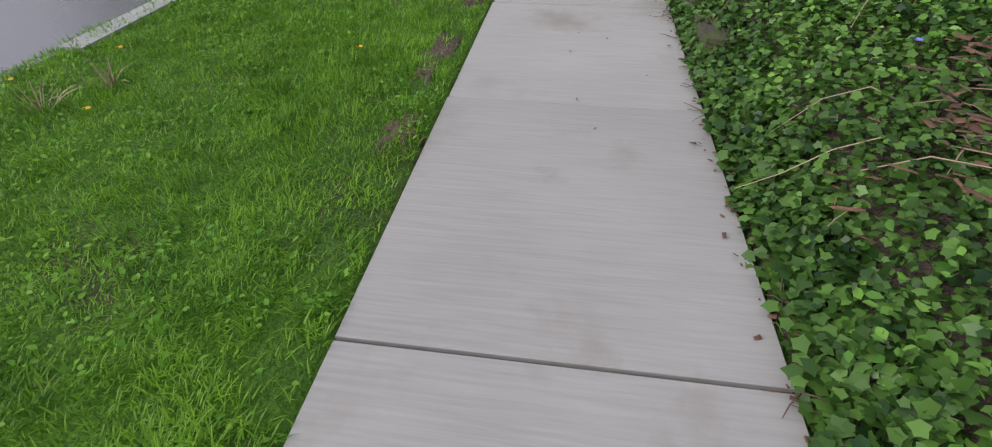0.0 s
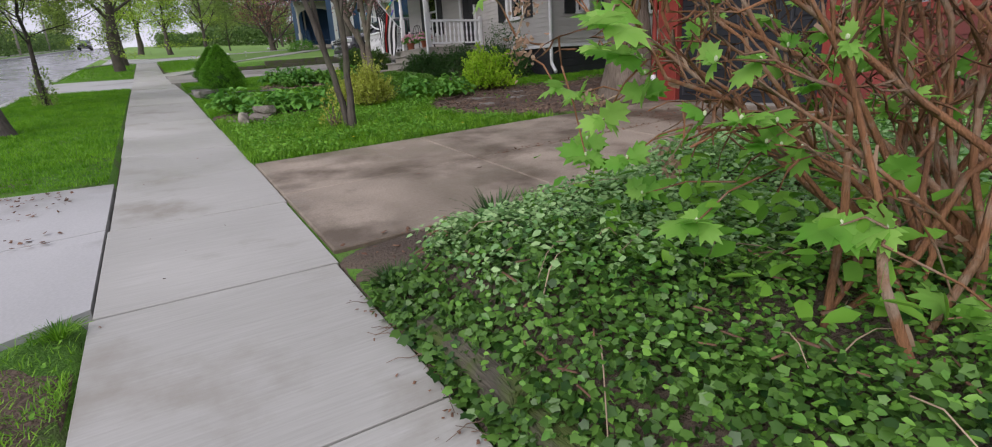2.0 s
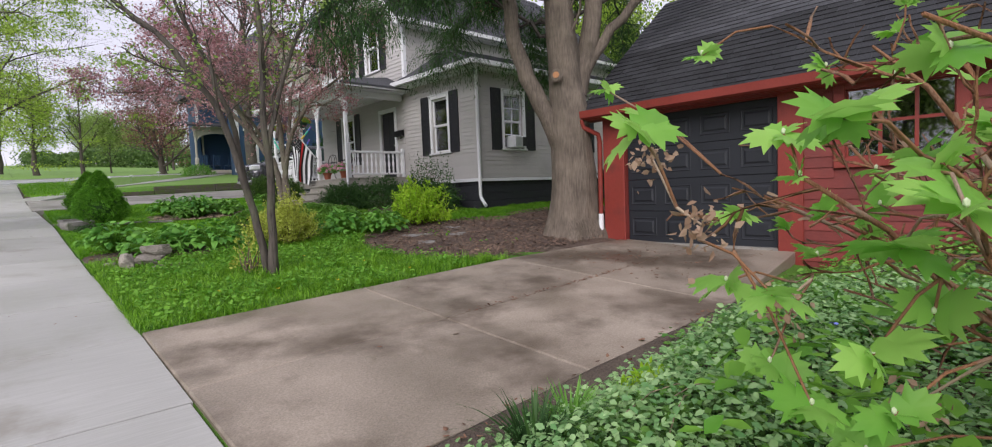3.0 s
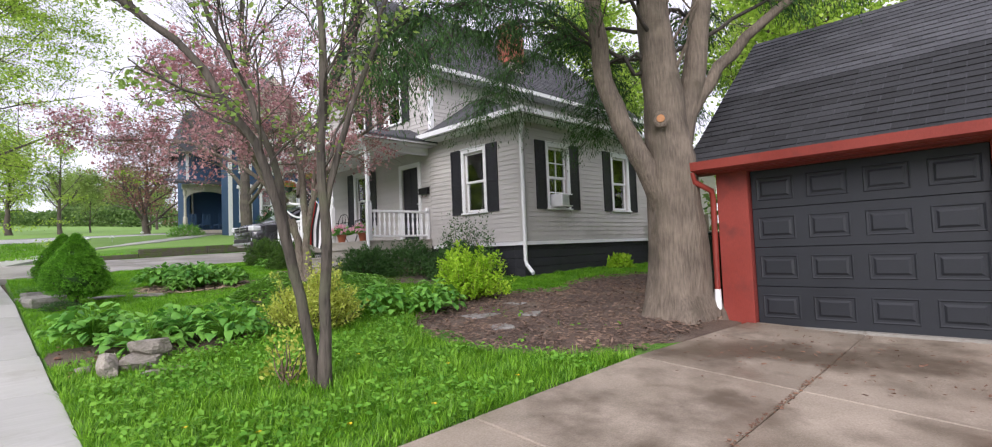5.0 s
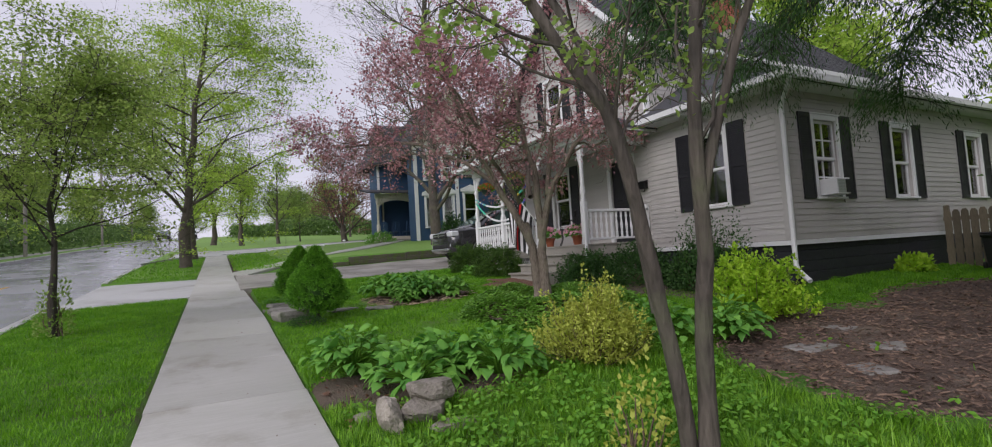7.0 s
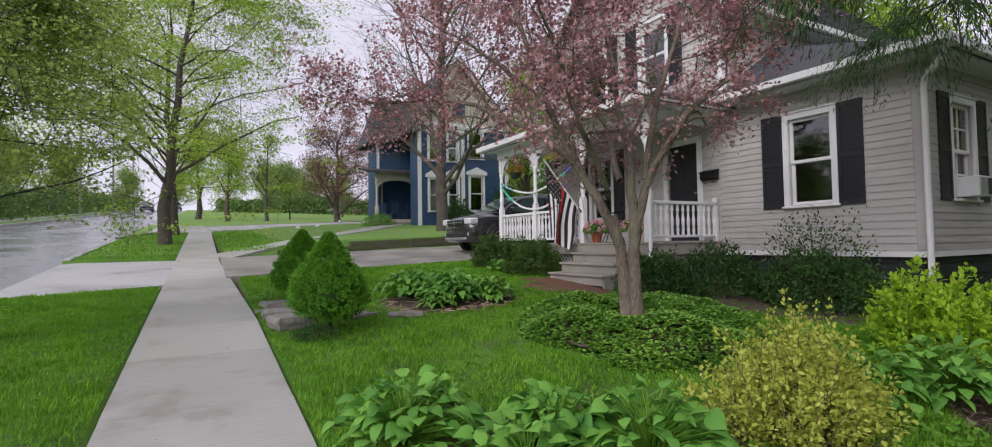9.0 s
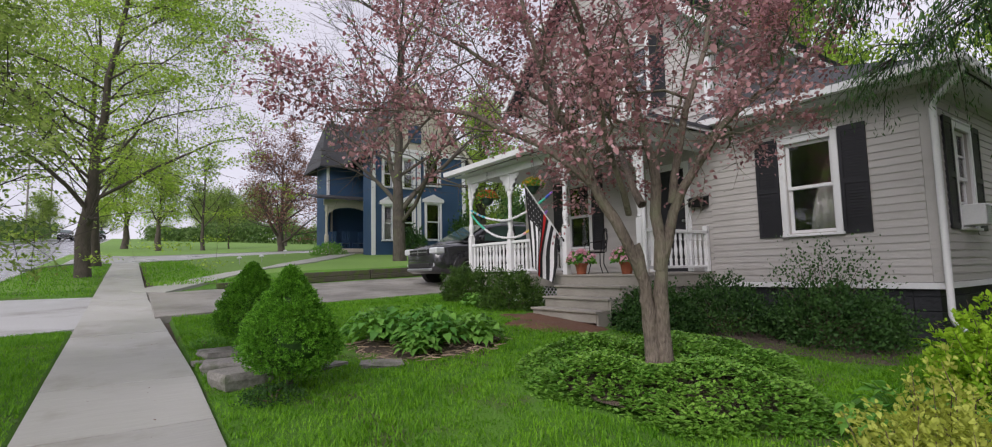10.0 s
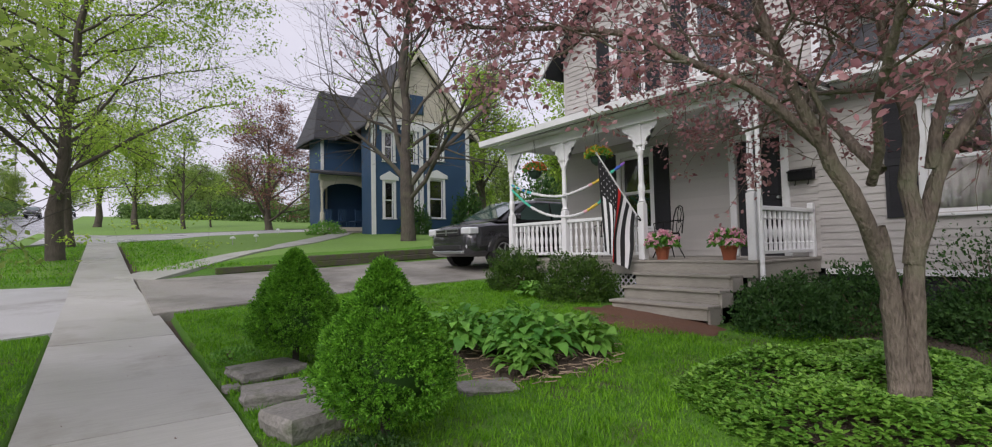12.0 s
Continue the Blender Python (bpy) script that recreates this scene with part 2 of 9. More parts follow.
    cane=surf("cane", (0.12, 0.05, 0.022), (0.32, 0.15, 0.07), big=4, small=12, grain=(16, 16, 2), rough=(0.65, 0.85), bump=0.7, dist=0.012, rnd="island", amt=0.3, c3=(0.30, 0.22, 0.16), c3_at=0.58, c3_scale=6),
    twig=surf("twig", (0.09, 0.06, 0.045), (0.2, 0.14, 0.10), small=50, rnd="island", amt=0.3),
    pale_twig=surf("pale_twig", (0.30, 0.22, 0.15), (0.45, 0.34, 0.24), small=50, rnd="island", amt=0.3),
    ivy=leafy("ivy", (0.010, 0.045, 0.010), (0.16, 0.33, 0.06), 0.36, 0.25, big=5.0, gloss=0.38),
    vinca=leafy("vinca", (0.06, 0.2, 0.03), (0.26, 0.52, 0.08), 0.36, 0.3, big=1.3, gloss=0.4),
    grass=leafy("grass", (0.045, 0.17, 0.008), (0.30, 0.58, 0.045), 0.45, 0.4, big=5.0, gloss=0.35),
    lawn_grass=leafy("lawn_grass", (0.075, 0.235, 0.012), (0.23, 0.49, 0.03), 0.5, 0.4, big=2.0),
    variegated=leafy("variegated", (0.12, 0.30, 0.09), (0.46, 0.66, 0.30), 0.42, 0.3, big=4.0, gloss=0.4),
    olive_leaf=leafy("olive_leaf", (0.16, 0.27, 0.045), (0.46, 0.58, 0.16), 0.5, 0.55, big=1.2),
    hedge_leaf=leafy("hedge_leaf", (0.05, 0.11, 0.03), (0.20, 0.31, 0.09), 0.55, 0.35, big=0.25),
    side_street=surf("side_street", (0.30, 0.30, 0.30), (0.42, 0.42, 0.415), big=0.5, small=60, rough=(0.25, 0.55), bump=0.2, dist=0.005, c3=(0.24, 0.235, 0.23), c3_at=0.6, c3_scale=0.4),
    clover=leafy("clover", (0.1, 0.29, 0.03), (0.26, 0.52, 0.065), 0.5, 0.4, big=1.2),
    hosta=leafy("hosta", (0.065, 0.23, 0.034), (0.23, 0.5, 0.08), 0.5, 0.3, big=1.5, gloss=0.3),
    hosta_pale=leafy("hosta_pale", (0.1, 0.27, 0.04), (0.24, 0.48, 0.09), 0.4, 0.3, big=1.5),
    bigleaf=leafy("bigleaf", (0.15, 0.42, 0.05), (0.44, 0.74, 0.17), 0.42, 0.5, big=5),
    spirea=leafy("spirea", (0.30, 0.35, 0.04), (0.64, 0.70, 0.16), 0.5, 0.35, big=2.5),
    lime=leafy("lime", (0.24, 0.46, 0.025), (0.5, 0.72, 0.06), 0.5, 0.4, big=2),
    box_leaf=leafy("box_leaf", (0.016, 0.05, 0.010), (0.10, 0.19, 0.03), 0.4, 0.2, big=6),
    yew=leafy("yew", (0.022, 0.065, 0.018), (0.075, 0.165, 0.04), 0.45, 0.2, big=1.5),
    spruce=leafy("spruce", (0.022, 0.11, 0.010), (0.235, 0.55, 0.05), 0.5, 0.25, big=13),
    pachy=leafy("pachy", (0.09, 0.25, 0.03), (0.27, 0.5, 0.075), 0.38, 0.25, big=1.8, gloss=0.4),
    cherry_leaf=leafy("cherry_leaf", (0.22, 0.085, 0.1), (0.64, 0.37, 0.38), 0.5, 0.4, big=1.0),
    blossom=leafy("blossom", (0.55, 0.28, 0.32), (0.78, 0.52, 0.55), 0.5, 0.4, big=1.0),
    purple_leaf=leafy("purple_leaf", (0.14, 0.055, 0.05), (0.34, 0.19, 0.14), 0.5, 0.35, big=0.5),
    maple_leaf=leafy("maple_leaf", (0.20, 0.36, 0.035), (0.52, 0.68, 0.12), 0.5, 0.55, big=0.9),
    soft_leaf=leafy("soft_leaf", (0.16, 0.28, 0.05), (0.38, 0.52, 0.14), 0.5, 0.45, big=0.4),
    cedar=leafy("cedar", (0.018, 0.06, 0.018), (0.085, 0.18, 0.045), 0.5, 0.25, big=1.5),
    wood_leaf=leafy("wood_leaf", (0.13, 0.22, 0.045), (0.36, 0.48, 0.13), 0.6, 0.4, big=0.12),
    pink=leafy("pink", (0.68, 0.28, 0.38), (0.92, 0.64, 0.70), 0.5, 0.3, big=5),
    orange=leafy("orange", (0.45, 0.05, 0.03), (0.7, 0.2, 0.05), 0.5, 0.3, big=5),
    gold=leafy("gold", (0.40, 0.22, 0.02), (0.65, 0.42, 0.05), 0.5, 0.3, big=5),
    dandelion=plain("dandelion", (0.80, 0.55, 0.02), 0.6),
    periwinkle=plain("periwinkle", (0.22, 0.26, 0.75), 0.6),
    bud=plain("bud", (0.55, 0.62, 0.40), 0.6),
    dried=leafy("dried", (0.28, 0.17, 0.11), (0.50, 0.36, 0.26), 0.7, 0.3, big=5),
    flag_white=surf("flag_white", (0.70, 0.70, 0.72), (0.78, 0.78, 0.80), small=200, rough=(0.8, 0.9), bump=0.1, dist=0.002),
    flag_black=surf("flag_black", (0.012, 0.012, 0.014), (0.02, 0.02, 0.022), small=200, rough=(0.8, 0.9), bump=0.1, dist=0.002),
    flag_red=surf("flag_red", (0.55, 0.02, 0.02), (0.65, 0.035, 0.03), small=200, rough=(0.8, 0.9), bump=0.1, dist=0.002),
    bead_green=plain("bead_green", (0.08, 0.55, 0.40), 0.4),
    bead_blue=plain("bead_blue", (0.08, 0.15, 0.60), 0.4),
    bead_purple=plain("bead_purple", (0.28, 0.12, 0.55), 0.4),
    bead_yellow=plain("bead_yellow", (0.75, 0.55, 0.08), 0.4),
    # distant poles: haze is put into the wood's lighter colour
    hazed_pole_wood=surf("hazed_pole_wood", (0.20, 0.18, 0.16), (0.32, 0.29, 0.26), small=6, grain=(10, 10, 0.8)),
)


def pane_mat():
    m = bpy.data.materials.new("glass")
    m.use_nodes = True
    n, l = m.node_tree.nodes, m.node_tree.links
    gl, tr, mx, fr = n.new("ShaderNodeBsdfGlossy"), n.new("ShaderNodeBsdfTransparent"), n.new("ShaderNodeMixShader"), n.new("ShaderNodeFresnel")
    gl.inputs["Roughness"].default_value = 0.02
    fr.inputs["IOR"].default_value = 2.4
    l.new(fr.outputs[0], mx.inputs[0])
    l.new(tr.outputs[0], mx.inputs[1])
    l.new(gl.outputs[0], mx.inputs[2])
    l.new(mx.outputs[0], n["Material Output"].inputs["Surface"])
    return m


M["glass"] = pane_mat()
rng = np.random.default_rng(7)
SLOPE = 0.072


# ---- building helpers ----
def rise(y):
    """The street climbs along y."""
    return SLOPE * min(max(y, -45.0), 150.0)


def H(x, y):
    """Height of the ground."""
    z = rise(y)
    if x > 0.67:
        z += 0.03 * (min(x, 11.0) - 0.67)
    return z


def Hv(x, y):
    return SLOPE * np.clip(y, -45, 150) + np.where(x > 0.67, 0.03 * (np.minimum(x, 11) - 0.67), 0)


def mesh_of(name, verts, faces, mats, mat_index=None, smooth=False):
    """A mesh from arrays: verts (n, 3), faces a list of tuples or an (m, k) array."""
    me = bpy.data.meshes.new(name)
    v = np.asarray(verts, np.float32)
    if isinstance(faces, np.ndarray):
        f, k = faces, faces.shape[1]
        me.vertices.add(len(v))
        me.vertices.foreach_set("co", v.ravel())
        me.loops.add(f.size)
        me.loops.foreach_set("vertex_index", f.ravel().astype(np.int32))
        me.polygons.add(len(f))
        me.polygons.foreach_set("loop_start", np.arange(0, f.size, k, dtype=np.int32))
        me.update(calc_edges=True)
    else:
        me.from_pydata(v.tolist(), [], faces)
    for m in mats if isinstance(mats, (list, tuple)) else [mats]:
        me.materials.append(m)
    if mat_index is not None:
        me.polygons.foreach_set("material_index", np.asarray(mat_index, np.int32))
    if smooth:
        me.polygons.foreach_set("use_smooth", np.ones(len(me.polygons), bool))
    me.update()
    return me


def thing(name, label, category, group="", at=(0, 0, 0), rz=0.0, kind=""):
    ob = new(name)
    ob.matrix_basis = pose(*at, 0, 0, rz)
    ob.empty_display_size = 0.1
    return tagged(ob, label, category, group, kind)


def part(name, bm, material, parent=None, label="", smooth=False, m=None):
    """Links a bmesh (or a finished mesh) as one object under a thing or a part."""
    if isinstance(bm, bpy.types.Mesh):
        me = bm
    else:
        me = bpy.data.meshes.new(name)
        bm.to_mesh(me)
        bm.free()
        for x in material if isinstance(material, (list, tuple)) else [material]:
            me.materials.append(x)
        if smooth:
            me.polygons.foreach_set("use_smooth", np.ones(len(me.polygons), bool))
    ob = new(name, me)
    if parent is not None:
        ob.parent = parent
    if m is not None:
        ob.matrix_basis = m
    return tagged(ob, label)


def box(bm, x0, y0, z0, x1, y1, z1, bev=0.0):
    """An upright box; bev chamfers all its edges."""
    r = bmesh.ops.create_cube(bm, size=1.0, matrix=Matrix.LocRotScale(((x0 + x1) / 2, (y0 + y1) / 2, (z0 + z1) / 2), None, (abs(x1 - x0), abs(y1 - y0), abs(z1 - z0))))
    if bev:
        es = list({e for v in r["verts"] for e in v.link_edges})
        bmesh.ops.bevel(bm, geom=es, offset=bev, segments=1, affect="EDGES")
    return bm


def boxed(*a, bev=0.0):
    return box(bmesh.new(), *a, bev=bev)


def rod(bm, p0, p1, r0, r1=None, n=8):
    """A tapered rod from p0 to p1, with caps."""
    p0, p1 = Vector(p0), Vector(p1)
    d = p1 - p0
    q = d.to_track_quat("Z", "Y").to_matrix().to_4x4()
    bmesh.ops.create_cone(bm, cap_ends=True, segments=n, radius1=r0, radius2=r0 if r1 is None else r1, depth=d.length, matrix=Matrix.Translation((p0 + p1) / 2) @ q)
    return bm


def lathe(bm, profile, n=10, at=(0, 0, 0)):
    """Turned work: profile rows of (radius, z)."""
    rings = []
    for r, z in profile:
        rings.append([bm.verts.new((at[0] + r * math.cos(2 * math.pi * i / n), at[1] + r * math.sin(2 * math.pi * i / n), at[2] + z)) for i in range(n)])
    for a, b in zip(rings, rings[1:]):
        for i in range(n):
            bm.faces.new((a[i], a[(i + 1) % n], b[(i + 1) % n], b[i]))
    bm.faces.new(list(reversed(rings[0])))
    bm.faces.new(rings[-1])
    return bm


def tubes(polylines, n=7):
    """Verts and quads for many tapered limbs; each a list of points and of radii."""
    V, Fq, base = [], [], 0
    ang = np.linspace(0, 2 * np.pi, n, endpoint=False)
    for pts, rad in polylines:
        pts = np.asarray(pts, float)
        d = np.gradient(pts, axis=0)
        d /= np.linalg.norm(d, axis=1, keepdims=True) + 1e-9
        ref = np.where(np.abs(d[:, 2:3]) > 0.9, np.array([[1.0, 0, 0]]), np.array([[0, 0, 1.0]]))
        u = np.cross(d, ref)
        u /= np.linalg.norm(u, axis=1, keepdims=True) + 1e-9
        for i in range(1, len(u)):
            if np.dot(u[i], u[i - 1]) < 0:
                u[i] = -u[i]
        w = np.cross(d, u)
        r = np.asarray(rad, float)[:, None, None]
        ring = pts[:, None] + r * (np.cos(ang)[None, :, None] * u[:, None] + np.sin(ang)[None, :, None] * w[:, None])
        k = len(pts)
        V.append(ring.reshape(-1, 3))
        i, j = np.meshgrid(np.arange(k - 1), np.arange(n), indexing="ij")
        a, b = base + i * n + j, base + i * n + (j + 1) % n
        Fq.append(np.stack([a, b, b + n, a + n], -1).reshape(-1, 4))
        base += k * n
    return np.concatenate(V), np.concatenate(Fq)


def scatter(name, tv, tf, pos, fwd, up, size, mat, width=None):
    """One mesh of many leaves: the template's x runs across, y along fwd, z along up."""
    tv, tf = np.asarray(tv, float), np.asarray(tf, int)
    pos, fwd, up = np.asarray(pos, float), np.asarray(fwd, float), np.asarray(up, float)
    fwd = fwd / (np.linalg.norm(fwd, axis=1, keepdims=True) + 1e-9)
    side = np.cross(fwd, up)
    side /= np.linalg.norm(side, axis=1, keepdims=True) + 1e-9
    nrm = np.cross(side, fwd)
    s = np.asarray(size, float).reshape(-1, 1, 1) * np.ones((len(pos), 1, 1))
    w = s if width is None else np.asarray(width, float).reshape(-1, 1, 1)
    v = pos[:, None] + w * tv[None, :, 0:1] * side[:, None] + s * (tv[None, :, 1:2] * fwd[:, None] + tv[None, :, 2:3] * nrm[:, None])
    f = (tf[None] + (np.arange(len(pos)) * len(tv))[:, None, None]).reshape(-1, tf.shape[1])
    return mesh_of(name, v.reshape(-1, 3), f, mat)


def unit(n, flat=0.0):
    """Random directions; flat squeezes them to the horizontal."""
    d = rng.normal(size=(n, 3))
    d[:, 2] *= 1 - flat
    return d / np.linalg.norm(d, axis=1, keepdims=True)


OVAL_V = [(0, 0, 0), (-0.32, 0.35, 0.05), (0, 0.4, -0.04), (0.32, 0.35, 0.05), (-0.22, 0.72, 0.0), (0.22, 0.72, 0.0), (0, 1.0, -0.12)]
OVAL_F = [(0, 2, 1), (0, 3, 2), (1, 2, 4), (2, 3, 5), (4, 2, 6), (2, 5, 6)]
DIAMOND_V = [(0, 0, 0), (-0.3, 0.5, 0.06), (0.3, 0.5, 0.06), (0, 1, -0.08)]
DIAMOND_F = [(0, 2, 1), (1, 2, 3)]
IVY_V = [(0, 0.36, 0.0), (0, 0.04, 0.03), (-0.36, -0.04, -0.03), (-0.40, 0.26, 0.01), (-0.50, 0.52, -0.05), (-0.27, 0.68, 0.02), (0, 1.0, -0.07), (0.27, 0.68, 0.02), (0.50, 0.52, -0.05), (0.40, 0.26, 0.01), (0.36, -0.04, -0.03)]
IVY_F = [(0, i, i + 1) for i in range(1, 10)] + [(0, 10, 1)]
BLADE_V = [(-0.5, 0, 0), (0.5, 0, 0), (-0.38, 0.55, 0.04), (0.38, 0.55, 0.04), (0, 1.0, 0.22)]
BLADE_F = [(0, 1, 3), (0, 3, 2), (2, 3, 4)]

# ---- the ground, the street and the pavements ----
def structure(ob, label="", category=""):
    return tagged(ob, label, category, kind="structure")


def street_near(x):
    """Near edge of the side street, curving into the main street."""
    x = np.asarray(x, float)
    return 43.0 + 0.3 * np.maximum(x, 0) - 5.5 * np.clip((-0.9 - x) / 2.25, 0, 1) ** 2.2


def street_far(x):
    x = np.asarray(x, float)
    return 50.3 + 0.22 * np.maximum(x, 0) + 5.0 * np.clip((0.6 - x) / 3.75, 0, 1) ** 2.2


def build_ground():
    xs = np.array([-900, -300, -120, -60, -35, -22, -16, -13.2, -11.2, -10.75, -10.7, -6.9, -3.2, -3.15, -2.6, -2.0, -1.3, -0.66, -0.62, 0.67, 0.72, 1.2, 1.8, 2.5, 3.2, 4, 5, 6, 7, 8, 9, 11, 14, 18, 24, 32, 45, 70, 120, 300, 900])
    ys = np.concatenate([[-900, -300, -120, -60, -45, -30, -18], np.arange(-10, 30, 0.25), np.arange(30, 60, 1.0), [65, 75, 90, 110, 130, 150, 200, 320, 900]])
    X, Y = np.meshgrid(xs, ys, indexing="ij")
    Z = Hv(X, Y)
    near = (np.abs(Y) < 60) & (X > 0.8) & (X < 30)
    Z = Z + np.where(near, 0.012 * np.sin(1.7 * X + 0.6 * Y) + 0.01 * np.sin(2.3 * Y - X), 0)
    bank = np.clip((Y - 28.2) / 1.0, 0, 1) * np.clip((X - 1.0) / 2.5, 0, 1) * np.clip((street_near(X) - 0.3 - Y) / 1.5, 0, 1)
    Z = Z + 0.28 * bank
    Z = np.where((X > -10.72) & (X < -3.17), Z - 0.4, Z - 0.015)
    Z = np.where((X > -0.64) & (X < 0.69) & (Y < 42.5), Z - 0.08, Z)
    t = np.clip((-0.645 - X) / 2.5, 0, 1)
    for n0, n1, f0, f1 in ((5.95, 4.5, 8.9, 9.4), (22.4, 21.6, 27.0, 28.0)):
        Z = np.where((X < -0.65) & (X > -3.16) & (Y > n0 + (n1 - n0) * t) & (Y < f0 + (f1 - f0) * t), Z - 0.16, Z)
    V = np.stack([X, Y, Z], -1).reshape(-1, 3)
    nx, ny = len(xs), len(ys)
    i, j = np.meshgrid(np.arange(nx - 1), np.arange(ny - 1), indexing="ij")
    a = i * ny + j
    F = np.stack([a, a + ny, a + ny + 1, a + 1], -1).reshape(-1, 4)
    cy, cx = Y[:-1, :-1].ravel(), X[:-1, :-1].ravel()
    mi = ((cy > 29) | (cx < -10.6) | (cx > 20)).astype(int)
    mi[(cx > -0.64) & (cx < 0.66) & (cy < 42)] = 2
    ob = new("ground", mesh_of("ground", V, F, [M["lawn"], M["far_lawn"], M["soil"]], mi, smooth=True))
    return structure(ob, "sloping green lawn ground", "lawn")


build_ground()


def sheet(name, rect_lines, y0, y1, step, dz, thick, mat, label, cat, lift=lambda x, y: 0.0):
    """A strip that follows the slope: rect_lines gives its x edges."""
    ys = np.arange(y0, y1 + 1e-6, step)
    xs = np.asarray(rect_lines, float)
    nx, ny = len(xs), len(ys)
    X, Y = np.meshgrid(xs, ys, indexing="ij")
    Z = SLOPE * np.clip(Y, -45, 150) + dz + np.vectorize(lift)(X, Y)
    top = np.stack([X, Y, Z], -1).reshape(-1, 3)
    bot = top - [0, 0, thick]
    i, j = np.meshgrid(np.arange(nx - 1), np.arange(ny - 1), indexing="ij")
    a = (i * ny + j).ravel()
    F = [tuple(q) for q in np.stack([a, a + ny, a + ny + 1, a + 1], -1).tolist()]
    n = nx * ny
    for j in range(ny - 1):
        F.append((j, j + 1, n + j + 1, n + j))
        b = (nx - 1) * ny + j
        F.append((b + 1, b, n + b, n + b + 1))
    for i in range(nx - 1):
        F.append((i * ny, n + i * ny, n + (i + 1) * ny, (i + 1) * ny))
        b = i * ny + ny - 1
        F.append((b, b + ny, n + b + ny, n + b))
    return structure(new(name, mesh_of(name, np.concatenate([top, bot]), F, mat)), label, cat)


sheet("road", [-10.72, -8.7, -6.9, -5.0, -3.15], -60, 200, 2.0, -0.13, 0.2, M["asphalt"], "damp grey asphalt street climbing gently", "road", lambda x, y: 0.05 - 0.004 * (x + 6.9) ** 2)
for x in (-6.05, -5.85):
    sheet("road_line", [x - 0.05, x + 0.05], -60, 30, 2.0, -0.076 - 0.004 * (x + 6.9) ** 2, 0.006, M["yellow_paint"], "worn yellow centre line painted on asphalt", "road line")
sheet("kerb", [-3.17, -3.14, -3.05, -3.0], 2.9, 4.3, 0.5, 0.012, 0.25, M["apron_concrete"], "low worn concrete kerb", "kerb")
sheet("kerb", [-3.17, -3.14, -3.05, -3.0], 9.6, 21.6, 0.5, 0.012, 0.25, M["apron_concrete"], "low worn concrete kerb", "kerb")
sheet("kerb", [-3.17, -3.14, -3.05, -3.0], 28.0, 37.0, 0.5, 0.012, 0.25, M["apron_concrete"], "low worn concrete kerb", "kerb")
sheet("kerb", [-3.17, -3.14, -3.05, -3.0], 56.0, 150, 1.0, 0.012, 0.25, M["apron_concrete"], "low worn concrete kerb", "kerb")
sheet("kerb", [-10.9, -10.84, -10.75, -10.7], -30, 150, 1.0, 0.03, 0.25, M["apron_concrete"], "low concrete kerb across the street", "kerb")
sheet("pavement", [-13.6, -12.4], -30, 150, 2.0, 0.01, 0.1, M["walk_concrete"], "pale concrete pavement across the street", "pavement")


def build_side_street():
    """The side street, level with the pavement's end, with its kerbs."""
    xs = np.concatenate([np.linspace(-3.16, 1.0, 15), np.linspace(2, 60, 30)])
    n0, n1 = street_near(xs), street_far(xs)
    V, F, rows = [], [], 7
    for x, a, b in zip(xs, n0, n1):
        for k in range(rows):
            y = a + (b - a) * k / (rows - 1)
            V.append((x, y, H(x, y) + 0.02 - 0.05 * max(0.0, (-0.8 - x) / 2.4)))
    for i in range(len(xs) - 1):
        for k in range(rows - 1):
            a = i * rows + k
            F.append((a, a + rows, a + rows + 1, a + 1))
    m = len(V)
    V += [(x, y, z - 0.2) for x, y, z in V]
    for i in range(len(xs) - 1):
        for k in (0, rows - 1):
            a = i * rows + k
            F.append((a, a + rows, m + a + rows, m + a))
    structure(new("road", mesh_of("road", V, F, M["side_street"])), "pale damp side street at the end of the pavement", "road")
    for edge, s in ((street_near, -1), (street_far, 1)):
        kx = xs if s > 0 else xs[(xs < -0.75) | (xs > 0.6)]
        V, F = [], []
        for x in kx:
            y = float(edge(x))
            z = H(x, y)
            V += [(x, y, z - 0.1), (x, y, z + 0.06), (x, y + s * 0.14, z + 0.06), (x, y + s * 0.15, z - 0.1)]
        for i in range(len(kx) - 1):
            if s < 0 and kx[i] < 0 < kx[i + 1]:
                continue
            F += [(4 * i + q, 4 * i + 4 + q, 4 * i + 5 + q, 4 * i + 1 + q) for q in range(3)]
        structure(new("kerb", mesh_of("kerb", V, F, M["apron_concrete"])), "low concrete kerb round the side street corner", "kerb")


build_side_street()


